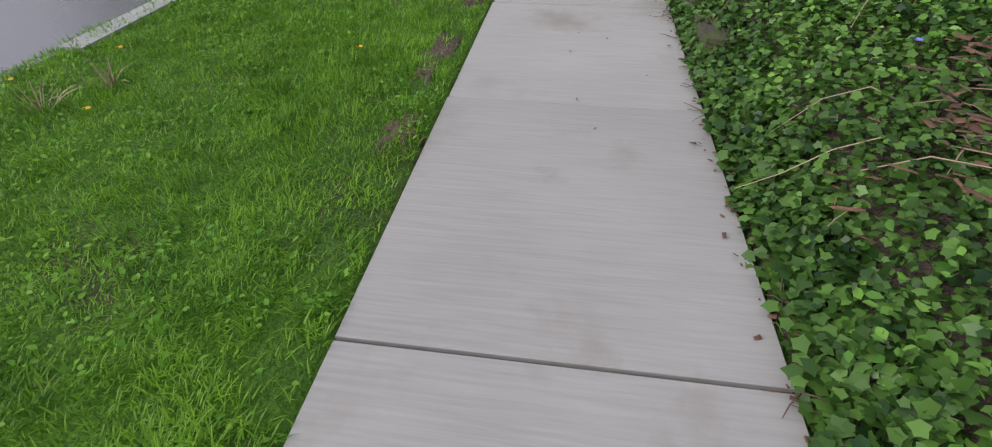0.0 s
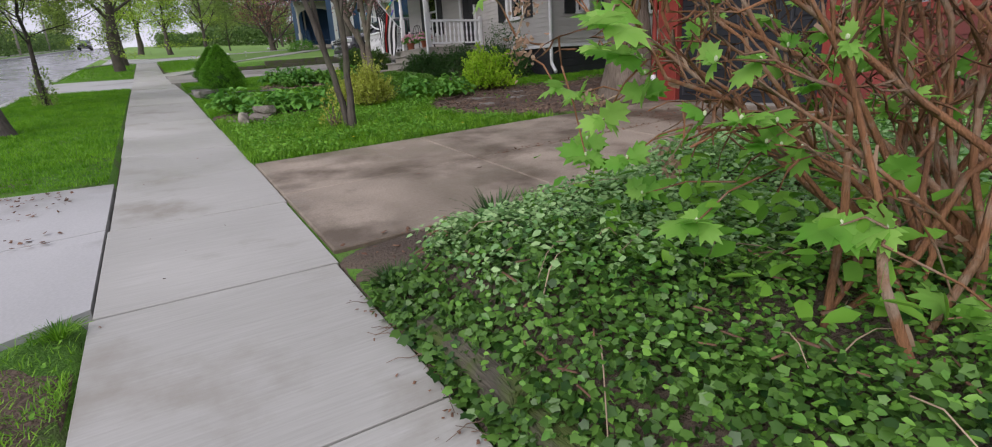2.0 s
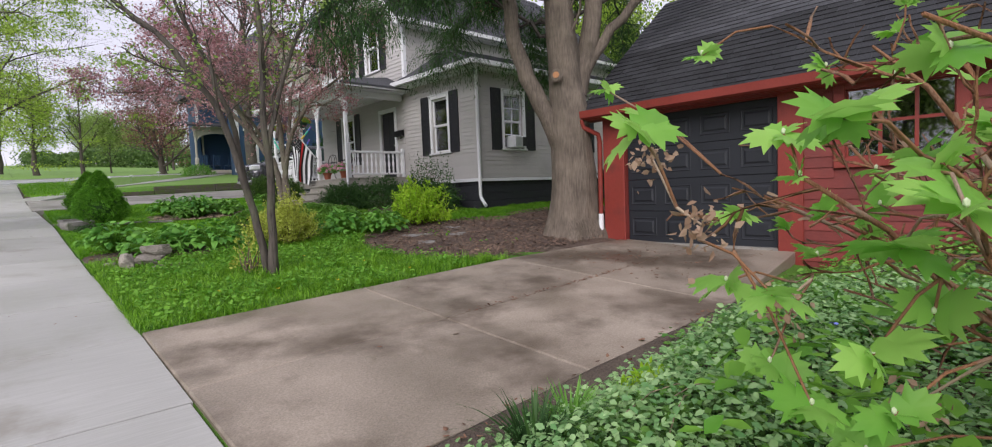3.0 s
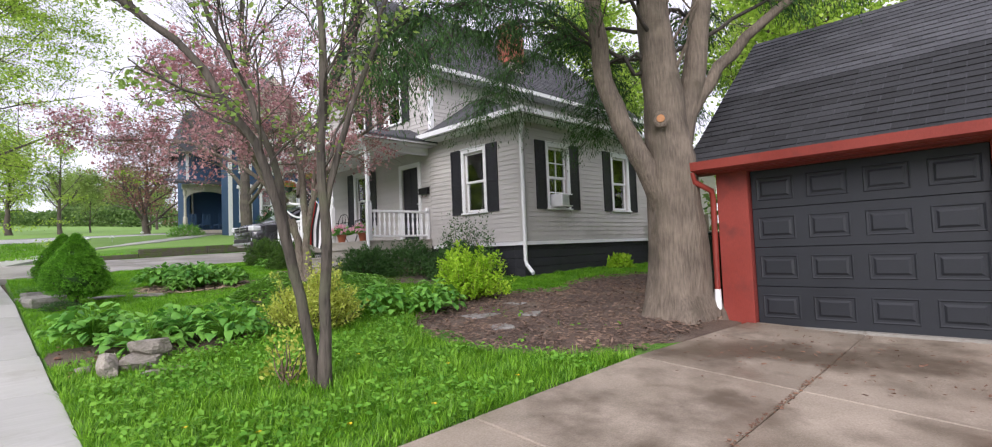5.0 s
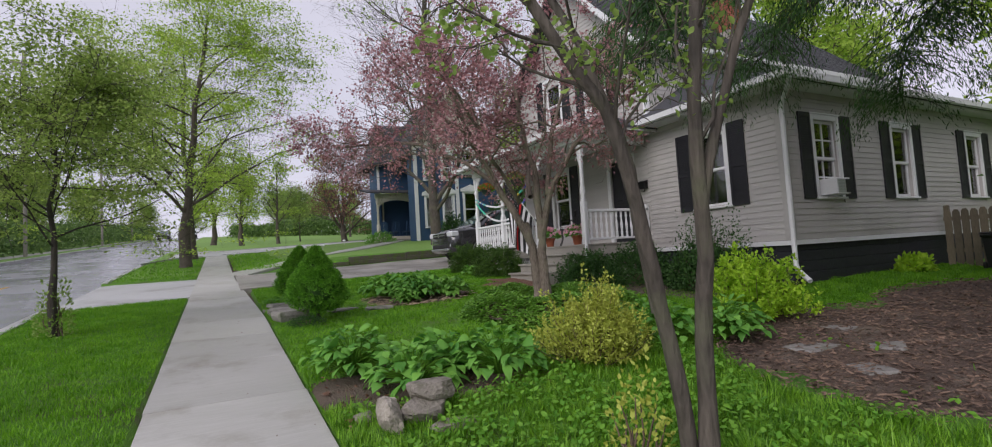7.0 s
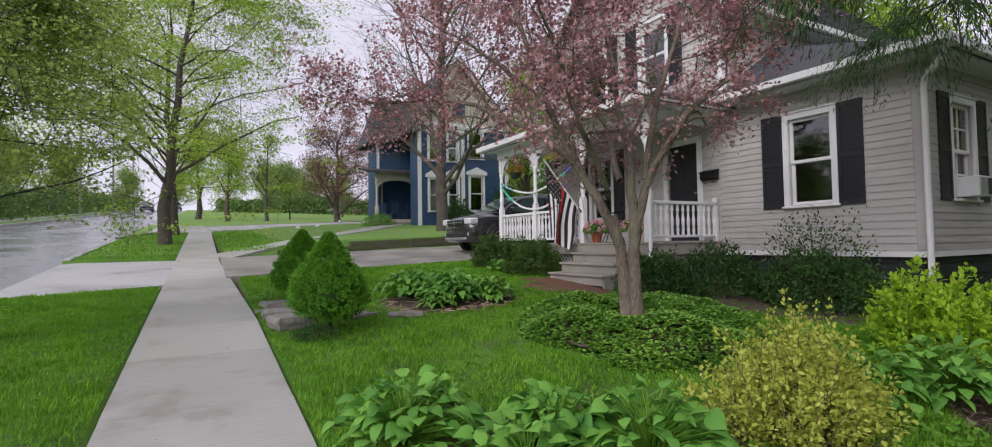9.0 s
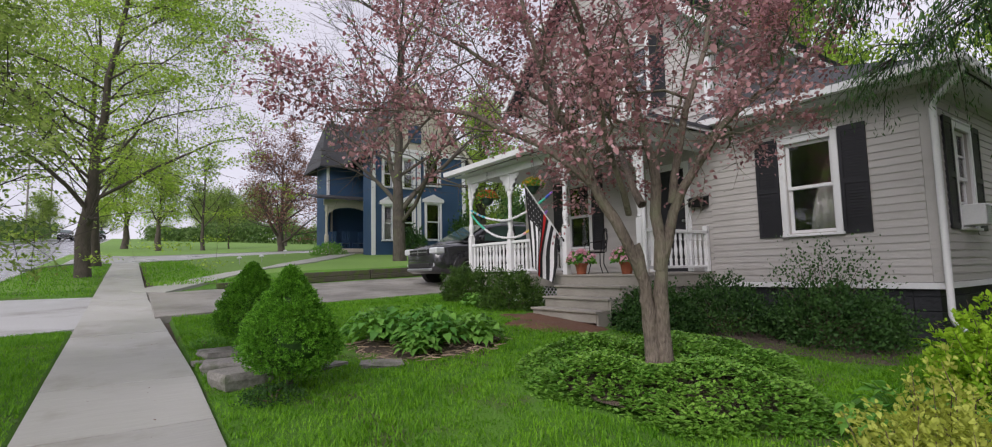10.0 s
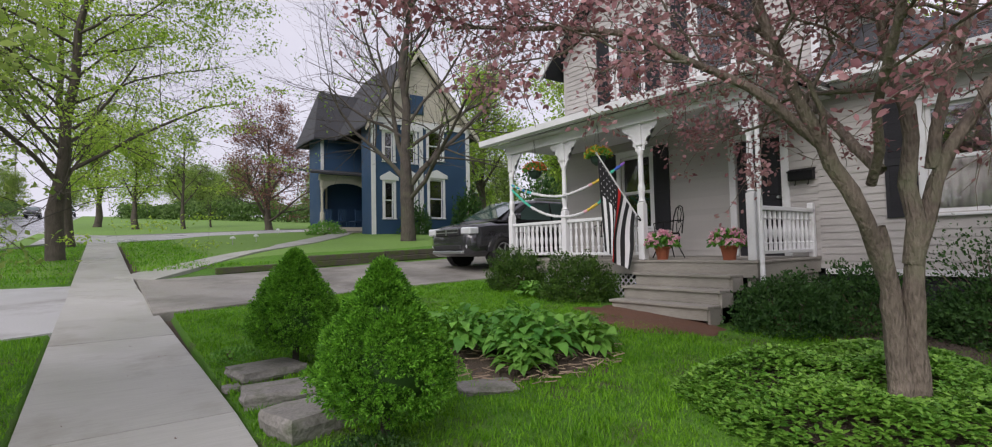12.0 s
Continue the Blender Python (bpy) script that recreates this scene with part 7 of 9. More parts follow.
def sprig_bush(label, x, y, r, h, n, per, size, mat, seed):
    """A loose shrub: shoots from the foot, each clothed with leaves towards its end."""
    rs = np.random.default_rng(seed)
    t = thing("shrub", label, "shrub", "", (x, y, H(x, y)))
    lines, P, D, U = [], [], [], []
    for k in range(n):
        a = rs.uniform(0, 2 * np.pi)
        c = rs.random() ** 0.8
        d = np.array([math.cos(a) * math.sqrt(1 - c * c), math.sin(a) * math.sqrt(1 - c * c), c])
        w = 1 + 0.5 * noise.noise(Vector((d[0] * 1.7 + seed, d[1] * 1.7, d[2] * 1.7))) + 0.14 * rs.normal()
        e = d * [r, r, h] * w * rs.uniform(0.62, 1.0) + [0, 0, 0.05]
        m = e * [0.75, 0.75, 0.45]
        foot = rs.normal(size=3) * [0.06, 0.06, 0] - [0, 0, 0.05]
        tip = e + (d * 0.4 + [0, 0, 0.8] + rs.normal(size=3) * 0.35) * 0.11
        if k % 3 == 0:
            lines.append(([foot, m, e, tip], [0.007, 0.005, 0.003, 0.0015]))
        f = rs.random(per) ** 0.8
        q = np.where(f[:, None] < 0.45, m + (e - m) * (0.35 + f[:, None] / 0.7), e + (tip - e) * ((f[:, None] - 0.45) / 0.55))
        side = rs.normal(size=(per, 3))
        P.append(q + side * 0.012)
        D.append(side * 0.7 + vn(tip - e) * 0.9)
        U.append(rs.normal(size=(per, 3)) * 0.5 + [0, 0, 1])
    P, D, U = np.concatenate(P), np.concatenate(D), np.concatenate(U)
    part("leaves", scatter("leaves", OVAL_V, OVAL_F, P, D, U, size * rs.uniform(0.5, 1.25, len(P)), mat), None, t)
    sv, sf = tubes(lines, 4)
    part("stem_tuft", mesh_of("stem_tuft", sv, sf, M["twig"]), None, t)["kind"] = "stuff"
    return t


sprig_bush("bushy shrub of small yellow-green leaves on upright shoots", 3.36, 12.58, 0.52, 0.62, 560, 26, 0.036, M["spirea"], 71)
sprig_bush("bright lime-green leafy shrub by the house corner", 6.2, 12.85, 0.58, 0.72, 420, 22, 0.055, M["lime"], 72)
bush("small yellow-green sprouts at the tree foot", 2.15, 10.7, 0.2, 0.2, 0.55, 260, 0.045, M["spirea"], 73, loose=0.2, stems=10)
bush("small bright yellow-green plant in the ground cover", 2.4, 5.2, 0.16, 0.14, 0.2, 420, 0.04, M["lime"], 70, stems=5, name="plant", z=H(2.4, 5.2) + 0.12)
bush("clipped dark green boxwood before the porch", 6.2, 21.75, 0.56, 0.56, 0.7, 15000, 0.034, M["box_leaf"], 74, stems=8, group="boxwoods by the porch")
bush("clipped dark green boxwood before the porch", 6.35, 20.25, 0.6, 0.64, 0.7, 15000, 0.034, M["box_leaf"], 75, stems=8, group="boxwoods by the porch")
bush("dark green yew shrub beside the porch steps", 6.7, 17.0, 0.62, 0.62, 0.62, 8500, 0.045, M["yew"], 76, loose=0.08, group="dark yews")
bush("dark green yew shrub under the porch end", 7.6, 16.5, 0.7, 0.75, 0.72, 8500, 0.045, M["yew"], 77, loose=0.08, group="dark yews")
bush("wide dark green shrub under the front window", 7.9, 15.05, 0.75, 0.85, 0.72, 9000, 0.05, M["yew"], 78, loose=0.14, stems=30, group="dark yews")
bush("open dark shrub with upright sprays by the wall", 8.3, 15.3, 0.55, 0.95, 1.3, 2300, 0.045, M["yew"], 79, loose=0.12, stems=34, group="dark yews")
bush("bright green fern at the foundation", 12.3, 13.75, 0.4, 0.3, 0.32, 700, 0.09, M["lime"], 80, stems=6, name="fern")
bush("grey-green creeping plant beside the stepping stones", 1.18, 16.95, 0.28, 0.3, 0.14, 1600, 0.022, M["cedar"], 81, stems=4, name="creeping_plant")
bush("low white-flecked groundcover by the path", 1.0, 19.9, 0.3, 0.3, 0.1, 420, 0.035, M["hosta_pale"], 82, stems=3, name="groundcover")
bush("sprouting suckers at the young tree's foot", -2.2, 18.35, 0.22, 0.22, 0.75, 520, 0.06, M["soft_leaf"], 83, loose=0.25, stems=14, near=False)


def build_pachysandra():
    rs = np.random.default_rng(90)
    cx, cy, R = 4.6, 15.2, 1.42
    t = thing("groundcover_bed", "round mound of glossy green groundcover round the tree", "groundcover", at=(cx, cy, H(cx, cy)))
    n = 9000
    a, q = rs.uniform(0, 2 * np.pi, n), np.sqrt(rs.random(n))
    rim = R * (1 + 0.12 * np.sin(3 * a + 1) + 0.06 * np.sin(7 * a))
    x, y = np.cos(a) * q * rim, np.sin(a) * q * rim
    z = Hv(cx + x, cy + y) - H(cx, cy) + 0.36 * (1 - q ** 6) * (0.85 + 0.25 * np.sin(5 * x) * np.cos(4 * y)) * (1 - 0.25 * rs.random(n) ** 2)
    P = np.repeat(np.stack([x, y, z], 1), 4, 0)
    k = len(P)
    b = rs.uniform(0, 2 * np.pi, k)
    fwd = np.stack([np.cos(b), np.sin(b), rs.uniform(-0.1, 0.8, k)], 1)
    part("leaves", scatter("leaves", DIAMOND_V, DIAMOND_F, P, fwd, np.tile([0, 0, 1.0], (k, 1)) + rs.normal(size=(k, 3)) * 0.25, rs.uniform(0.035, 0.065, k), M["pachy"], width=rs.uniform(0.04, 0.065, k)), None, t)
    V = [(0, 0, 0.18)] + [(R * f * math.cos(g), R * f * math.sin(g), float(Hv(cx + R * f * math.cos(g), cy + R * f * math.sin(g)) - H(cx, cy)) + 0.18 * (1 - f ** 4) - 0.03) for f in (0.4, 0.65, 0.84) for g in np.linspace(0, 2 * np.pi, 32, endpoint=False)]
    F = [(0, 1 + i, 1 + (i + 1) % 32) for i in range(32)] + [(1 + r * 32 + i, 33 + r * 32 + i, 33 + r * 32 + (i + 1) % 32, 1 + r * 32 + (i + 1) % 32) for r in range(2) for i in range(32)]
    part("soil_mound", mesh_of("soil_mound", V, F, M["soil"], smooth=True), None, t)


build_pachysandra()


def dwarf_spruce(label, x, y, r, h, seed):
    """A small clipped conifer: short trunk, a cone of thick knobbly tufts."""
    rs = np.random.default_rng(seed)
    t = thing("dwarf_spruce", label, "shrub", "dwarf spruces", (x, y, H(x, y)))
    m = 560
    f = rs.random(m) ** 0.75
    a = rs.uniform(0, 2 * np.pi, m)
    prof = lambda f: np.sin(np.pi * np.clip(f, 0, 1) ** 0.7) ** 0.8 * np.where(f > 0.35, (1 - f) ** 0.25, 1)
    rr = r * np.clip(prof(0.06 + 0.93 * f), 0.03, 1) * (1 + 0.07 * np.sin(5 * a + 9 * f) + 0.11 * rs.normal(size=m).clip(-1.5, 1.3))
    C = np.stack([np.cos(a) * rr, np.sin(a) * rr, 0.15 * h + 0.87 * h * f], 1)
    out = np.stack([np.cos(a), np.sin(a), 0.25 + 0.9 * f], 1)
    k = 120
    ball = rs.normal(size=(m * k, 3))
    ball /= np.linalg.norm(ball, axis=1, keepdims=True)
    P = np.repeat(C, k, 0) + ball * np.repeat(rs.uniform(0.036, 0.068, m), k)[:, None] * rs.uniform(0.75, 1.05, (m * k, 1))
    D = np.repeat(out, k, 0) * 0.5 + ball + rs.normal(size=(m * k, 3)) * 0.4
    part("needles", scatter("needles", DIAMOND_V, DIAMOND_F, P, D, rs.normal(size=(m * k, 3)), rs.uniform(0.02, 0.034, m * k), M["spruce"], width=rs.uniform(0.014, 0.022, m * k)), None, t)
    lines = [([(0, 0, -0.05), (0.01, 0, 0.3 * h), (0, 0, 0.9 * h)], [0.035, 0.03, 0.008])]
    for _ in range(60):
        i = rs.integers(m)
        lines.append(([(0, 0, C[i, 2] * 0.8), C[i] * 0.6 + [0, 0, C[i, 2] * 0.35], C[i]], [0.01, 0.008, 0.004]))
    V, F = tubes(lines, 5)
    part("trunk", mesh_of("trunk", V, F, M["bark_dark"]), None, t)
    # dark inner cone: its colour paints the shade between the tufts
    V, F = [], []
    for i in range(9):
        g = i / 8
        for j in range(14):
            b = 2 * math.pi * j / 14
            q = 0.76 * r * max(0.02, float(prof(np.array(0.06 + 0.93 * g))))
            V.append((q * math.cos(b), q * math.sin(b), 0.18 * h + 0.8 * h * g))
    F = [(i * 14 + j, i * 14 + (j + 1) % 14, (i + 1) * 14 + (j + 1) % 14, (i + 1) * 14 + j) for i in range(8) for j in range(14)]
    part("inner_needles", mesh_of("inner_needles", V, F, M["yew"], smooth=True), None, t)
    return t


dwarf_spruce("dense bright green cone-shaped dwarf spruce", 1.38, 17.2, 0.42, 1.12, 5)
dwarf_spruce("dense green cone-shaped dwarf spruce on a trunk", 1.4, 19.3, 0.41, 1.06, 6)
for k, (x, y, sx, sy, sz, rz) in enumerate(((1.1, 19.2, 0.62, 0.5, 0.1, 10), (1.05, 18.45, 0.62, 0.42, 0.12, -8), (1.02, 17.72, 0.5, 0.46, 0.18, 15), (0.75, 18.9, 0.14, 0.16, 0.05, 0), (1.9, 17.9, 0.5, 0.4, 0.06, 20), (2.5, 17.6, 0.5, 0.35, 0.06, -20))):
    rock("stepping_stone", "flat weathered grey stepping stone in the lawn", (x, y, H(x, y) - 0.02), sx, sy, sz, rz, k + 20, group="stepping stones", flat=True)
for k, (x, y, dz, sx, sy, sz, rz) in enumerate(((1.08, 12.2, 0, 0.34, 0.17, 0.24, 80), (1.36, 12.22, 0, 0.38, 0.32, 0.2, 20), (1.43, 12.25, 0.15, 0.32, 0.24, 0.16, 12), (1.5, 11.95, 0, 0.4, 0.25, 0.07, 0), (0.95, 12.4, 0, 0.16, 0.14, 0.1, 40))):
    rock("garden_stone", "rough grey garden stone stacked by hostas", (x, y, H(x, y) - 0.02 + dz), sx, sy, sz, rz, k + 40, M["garden_stone"], group="stacked garden stones", flat=False)
for k, (x, y, s) in enumerate(((5.3, 11.6, 0.5), (5.9, 11.2, 0.45), (5.0, 10.9, 0.4), (6.3, 11.9, 0.35))):
    rock("flat_stone", "flat stone half sunk in the mulch", (x, y, H(x, y) - 0.008), s, s * 0.7, 0.05, 30 * k, k + 60, group="sunken flat stones", flat=True)


# ---- trees ----
def rel(base, pts):
    return [tuple(a - b for a, b in zip(p, base)) for p in pts]


# the small forked tree by the drive
st = (2.3, 10.4, 0.79)
make_tree("slender grey forked tree with few young leaves", st, 5.5, 0.08, dict(SPREAD, kids=[5, 5, 4], reach=2.6, levels=3, thin=0.42, ratio=0.42, start=0.46), M["bark_grey"], M["soft_leaf"], 3000, 0.05, 0.05, 101, near=True, flare=1.35, sides=10, rugged=0.006, bunch=5, limbs=[
    (rel(st, [(2.33, 10.38, 0.72), (2.32, 10.31, 1.56), (2.31, 10.24, 2.27), (2.28, 10.16, 3.18), (2.25, 10.1, 3.88), (2.2, 10.0, 5.0)]), 0.054, 0.022, 9),
    (rel(st, [(2.27, 10.42, 0.75), (2.23, 10.4, 1.17), (2.1, 10.39, 1.78), (1.96, 10.36, 2.34), (1.79, 10.36, 2.85), (1.45, 10.48, 3.42), (0.97, 10.78, 3.95), (0.6, 10.95, 4.5)]), 0.052, 0.022, 9),
    (rel(st, [(2.1, 10.41, 1.75), (2.02, 10.45, 2.54), (1.85, 10.6, 3.3), (1.6, 10.8, 3.95), (1.4, 11.0, 4.8)]), 0.036, 0.015, 7),
    (rel(st, [(2.31, 10.24, 2.3), (2.42, 10.12, 2.92), (2.68, 9.95, 3.76), (2.9, 9.9, 4.6)]), 0.033, 0.014, 6),
])

# the flowering crab apple in its green mound
cb = (4.36, 15.15, 1.25)
make_tree("crab apple with purple-bronze leaves and pink blossom", cb, 5.0, 0.14, dict(SPREAD, kids=[8, 5, 4], ratio=0.55, reach=2.6, levels=3, angle=(0.5, 1.2), thin=0.52, wob=0.3), M["bark_cherry"], M["cherry_leaf"], 21000, 0.05, 0.04, 111, near=True, flare=1.2, hang=0.3, bunch=17, plate=(0.07, 0.06), sides=12, rugged=0.011, extra=(M["blossom"], 5000, 0.036), limbs=[
    (rel(cb, [(4.32, 15.16, 1.15), (4.31, 15.16, 1.55), (4.29, 15.17, 1.95), (4.26, 15.18, 2.25), (4.17, 15.2, 2.6)]), 0.088, 0.05, 0),
    (rel(cb, [(4.41, 15.07, 1.15), (4.39, 15.08, 1.6), (4.37, 15.08, 2.0), (4.37, 15.06, 2.3), (4.39, 15.01, 2.7)]), 0.087, 0.05, 0),
    (rel(cb, [(4.28, 15.18, 2.2), (3.99, 15.29, 2.85), (3.74, 15.45, 3.4), (3.45, 15.6, 4.1), (3.25, 15.65, 4.8), (3.1, 15.7, 5.5)]), 0.064, 0.018, 9),
    (rel(cb, [(3.85, 15.38, 3.15), (3.45, 15.7, 3.6), (2.9, 16.1, 3.95), (2.35, 16.5, 4.05), (1.7, 16.8, 4.0)]), 0.038, 0.012, 9),
    (rel(cb, [(4.36, 15.06, 2.35), (4.31, 15.02, 3.2), (4.2, 15.1, 3.8), (4.15, 15.15, 4.5), (4.0, 15.3, 5.6)]), 0.06, 0.016, 9),
    (rel(cb, [(4.37, 15.05, 2.4), (4.5, 14.85, 3.15), (4.75, 14.6, 3.7), (5.2, 14.25, 4.15), (5.7, 13.95, 4.6)]), 0.055, 0.014, 8),
    (rel(cb, [(4.45, 14.95, 3.0), (4.45, 14.75, 3.9), (4.6, 14.6, 4.5), (4.8, 14.5, 5.3)]), 0.042, 0.014, 8),
    (rel(cb, [(4.3, 15.2, 3.0), (4.6, 15.7, 3.6), (4.9, 16.3, 4.2), (5.2, 16.9, 4.7)]), 0.042, 0.012, 8),
    (rel(cb, [(4.1, 15.2, 2.9), (3.5, 14.9, 3.5), (3.0, 14.6, 4.1), (2.6, 14.4, 4.6)]), 0.034, 0.01, 7),
    (rel(cb, [(3.6, 15.55, 3.9), (3.2, 16.1, 4.5), (2.9, 16.7, 5.0), (2.6, 17.2, 5.4)]), 0.03, 0.01, 7),
])

# the big old cedar by the garage
bt = (7.2, 9.6, 0.86)
big_tree = make_tree("massive old tree with fluted brown trunk", bt, 14, 0.5, dict(SPREAD, kids=[5, 4, 3], reach=3.0, levels=2, thin=0.14, start=0.55), M["bark_big"], M["cedar"], 34000, 0.12, 0.5, 121, flare=1.3, sides=30, crown_from=6.0, limbs=[
    (rel(bt, [(7.22, 9.58, 0.7), (7.2, 9.55, 1.5), (7.15, 9.55, 2.4), (7.08, 9.55, 3.3), (7.0, 9.58, 4.3), (6.93, 9.6, 5.4), (6.9, 9.6, 8.5)]), 0.46, 0.16, 5),
    (rel(bt, [(7.08, 9.62, 2.2), (6.76, 9.72, 2.95), (6.54, 9.96, 3.6), (6.43, 10.12, 4.2), (6.36, 10.16, 5.0), (6.3, 10.2, 6.2), (6.2, 10.3, 8.0)]), 0.16, 0.09, 4),
    (rel(bt, [(7.2, 9.45, 3.3), (7.38, 9.25, 4.3), (7.42, 9.1, 5.3), (7.5, 8.9, 8.0)]), 0.19, 0.1, 4),
    (rel(bt, [(7.3, 9.3, 3.7), (7.6, 9.0, 4.35), (8.0, 8.56, 4.9), (8.8, 7.9, 5.6)]), 0.1, 0.05, 4),
])


def flute(tree):
    """Root flare, flutes and swellings on the old trunk, and the scar of a cut limb."""
    me = next(c for c in tree.children if c.name.startswith("trunk")).data
    for v in me.vertices:
        x, y, z = v.co
        if z > 6.5:
            continue
        cx, cy = 0.02 - 0.075 * z, -0.03 if z > 0 else 0.0
        a = math.atan2(y - cy, x - cx)
        root = max(0.0, 1 - max(z, 0) / 0.75) ** 2
        k = 1 + 0.055 * math.sin(4 * a + 0.5 * z + 0.6) + 0.03 * math.sin(9 * a - 0.8 * z) + root * 0.3 * max(0.0, math.sin(5 * a + 1.2)) + 0.05 * noise.noise(Vector((x * 2.5, y * 2.5, z * 1.1)))
        v.co = (cx + (x - cx) * k, cy + (y - cy) * k, z)
    c = Vector((6.70, 9.44, 3.56)) - Vector(tree.location)
    face = Vector((-0.88, -0.47, 0.05)).to_track_quat("Z", "Y").to_matrix().to_4x4()
    bm = bmesh.new()
    bmesh.ops.create_uvsphere(bm, u_segments=16, v_segments=8, radius=0.1, matrix=Matrix.Translation(c) @ face @ Matrix.Diagonal((1, 1.15, 0.45, 1)))
    for v in bm.verts:
        v.co += Vector((noise.noise(v.co * 9), noise.noise(v.co * 9 + Vector((5, 0, 0))), 0)) * 0.02
    knot = part("knot", bm, M["bark_big"], tree)
    bm = bmesh.new()
    bmesh.ops.create_cone(bm, segments=14, radius1=0.055, radius2=0.05, depth=0.02, cap_ends=True, matrix=Matrix.Translation(c + Vector((-0.88, -0.47, 0.05)) * 0.047) @ face)
    part("cut_wood", bm, M["cut_wood"], knot, "pale orange sawn limb end")


flute(big_tree)


def build_cedar_boughs():
    """Drooping dark sprays hanging from the big tree's long boughs."""
    rs = np.random.default_rng(131)
    t = thing("cedar_boughs", "long dark green drooping evergreen boughs", "branches", at=(7.0, 9.7, 4.5))
    o = np.array([7.0, 9.7, 4.5])
    boughs = [[(6.7, 9.9, 4.4), (6.2, 11.0, 5.3), (5.5, 12.3, 5.3), (4.9, 13.3, 4.7)], [(6.6, 10.0, 4.6), (5.6, 10.8, 5.4), (4.5, 11.4, 5.2), (3.7, 11.9, 4.4)], [(6.9, 9.9, 5.0), (7.2, 11.4, 5.5), (7.6, 13.0, 5.3), (7.8, 14.2, 4.8)], [(6.9, 9.9, 4.6), (8.0, 11.2, 5.0), (9.2, 12.2, 4.9), (10.4, 12.8, 4.4)], [(6.6, 9.8, 5.3), (5.4, 10.2, 6.2), (4.2, 10.8, 6.0), (3.2, 11.4, 5.2)], [(6.8, 10.0, 5.6), (6.3, 12.0, 6.3), (6.0, 13.8, 6.1), (5.8, 15.0, 5.5)], [(7.2, 9.4, 5.2), (9.0, 10.0, 5.8), (11.0, 11.0, 5.5), (12.5, 11.8, 5.0)], [(6.5, 9.6, 5.0), (5.6, 9.4, 5.9), (4.8, 9.2, 5.9), (4.1, 9.1, 5.4)], [(7.6, 9.0, 4.8), (8.4, 8.2, 5.6), (9.6, 7.6, 6.2), (10.6, 7.2, 6.2)]]
    lines, P, D = [], [], []
    for b in boughs:
        b = [np.array([6.97, 9.58, b[0][2] - 0.2]) - o] + [np.array(p) - o for p in b]
        fine = []
        for a, c in zip(b, b[1:]):
            fine += [a + (c - a) * f for f in (0, 0.25, 0.5, 0.75)]
        fine.append(b[-1])
        fine = [p + rs.normal(size=3) * 0.05 for p in fine]
        lines.append((fine, list(np.linspace(0.036, 0.008, len(fine)))))
        for i in range(7, len(fine)):
            for _ in range(5):
                p = fine[i - 1] + (fine[i] - fine[i - 1]) * rs.random()
                d = np.append(rs.normal(size=2), 0.0)
                d = vn(vn(d) + 0.6 * vn(fine[i] - fine[i - 1]))
                L = rs.uniform(0.4, 0.95)
                tw = [p, p + d * L * 0.5 + [0, 0, -0.05], p + d * L * 0.85 + [0, 0, -0.25 * L], p + d * L + [0, 0, -0.6 * L]]
                lines.append((tw, [0.01, 0.008, 0.005, 0.003]))
                for j in range(150):
                    f = rs.random() * 2.99
                    k = int(f)
                    q = tw[k] + (tw[k + 1] - tw[k]) * (f - k)
                    P.append(q + rs.normal(size=3) * [0.09, 0.09, 0.07])
                    D.append(vn(tw[k + 1] - tw[k]) + np.append(rs.normal(size=2) * 0.6, -0.6 - rs.random() * 0.5))
    for k in range(0, len(lines)):
        if len(lines[k][0]) > 4:
            j = k + 1
            while j < len(lines) and len(lines[j][0]) == 4:
                j += 1
            V, F = tubes(lines[k:k + 1], 6)
            bough = part("bough", mesh_of("bough", V, F, M["bark_dark"]), None, t)
            V, F = tubes(lines[k + 1:j], 5)
            part("twig_mass", mesh_of("twig_mass", V, F, M["bark_dark"]), None, bough)["kind"] = "stuff"
    P, D = np.array(P), np.array(D)
    n = len(P)
    tagged(part("sprays", scatter("sprays", DIAMOND_V, DIAMOND_F, P, D, rs.normal(size=(n, 3)), rs.uniform(0.05, 0.13, n), M["cedar"], width=rs.uniform(0.014, 0.032, n)), None, t), kind="stuff")
    return t


build_cedar_boughs()

# street trees on the verge
make_tree("tall street tree with fresh yellow-green leaves", (-1.2, 33.8, H(-1.2, 33.8)), 13.5, 0.2, dict(BROAD, kids=[30, 8, 6], ratio=0.64, start=0.25, angle=(0.8, 1.35), up=(0.07, 0.02, -0.01), thin=0.35, taper=lambda f: 1.15 - 0.7 * f), M["bark_far"], M["maple_leaf"], 46000, 0.1, 0.15, 141, lean=(0.9, -0.5), flare=1.3, category="tree", bunch=70, plate=(0.3, 0.06), rugged=0.02)
make_tree("tall street tree behind another on the verge", (-1.2, 40.6, H(-1.2, 40.6)), 14.0, 0.2, dict(BROAD, kids=[26, 7, 5], ratio=0.5, start=0.3, angle=(0.8, 1.3), up=(0.07, 0.02, -0.01), thin=0.35, taper=lambda f: 1.15 - 0.7 * f), M["bark_far"], M["maple_leaf"], 17000, 0.13, 0.2, 146, lean=(-0.3, 0.2), flare=1.5, bunch=40, plate=(0.34, 0.08))
make_tree("young street tree with thin trunk and soft leaves", (-2.2, 18.35, H(-2.2, 18.35)), 4.9, 0.055, dict(AIRY, kids=[24, 7, 5], ratio=0.6, start=0.4, angle=(0.7, 1.3), up=(0.07, 0.02, -0.01), thin=0.45), M["bark_dark"], M["olive_leaf"], 36000, 0.06, 0.08, 142, flare=1.2, bunch=44, plate=(0.16, 0.05))
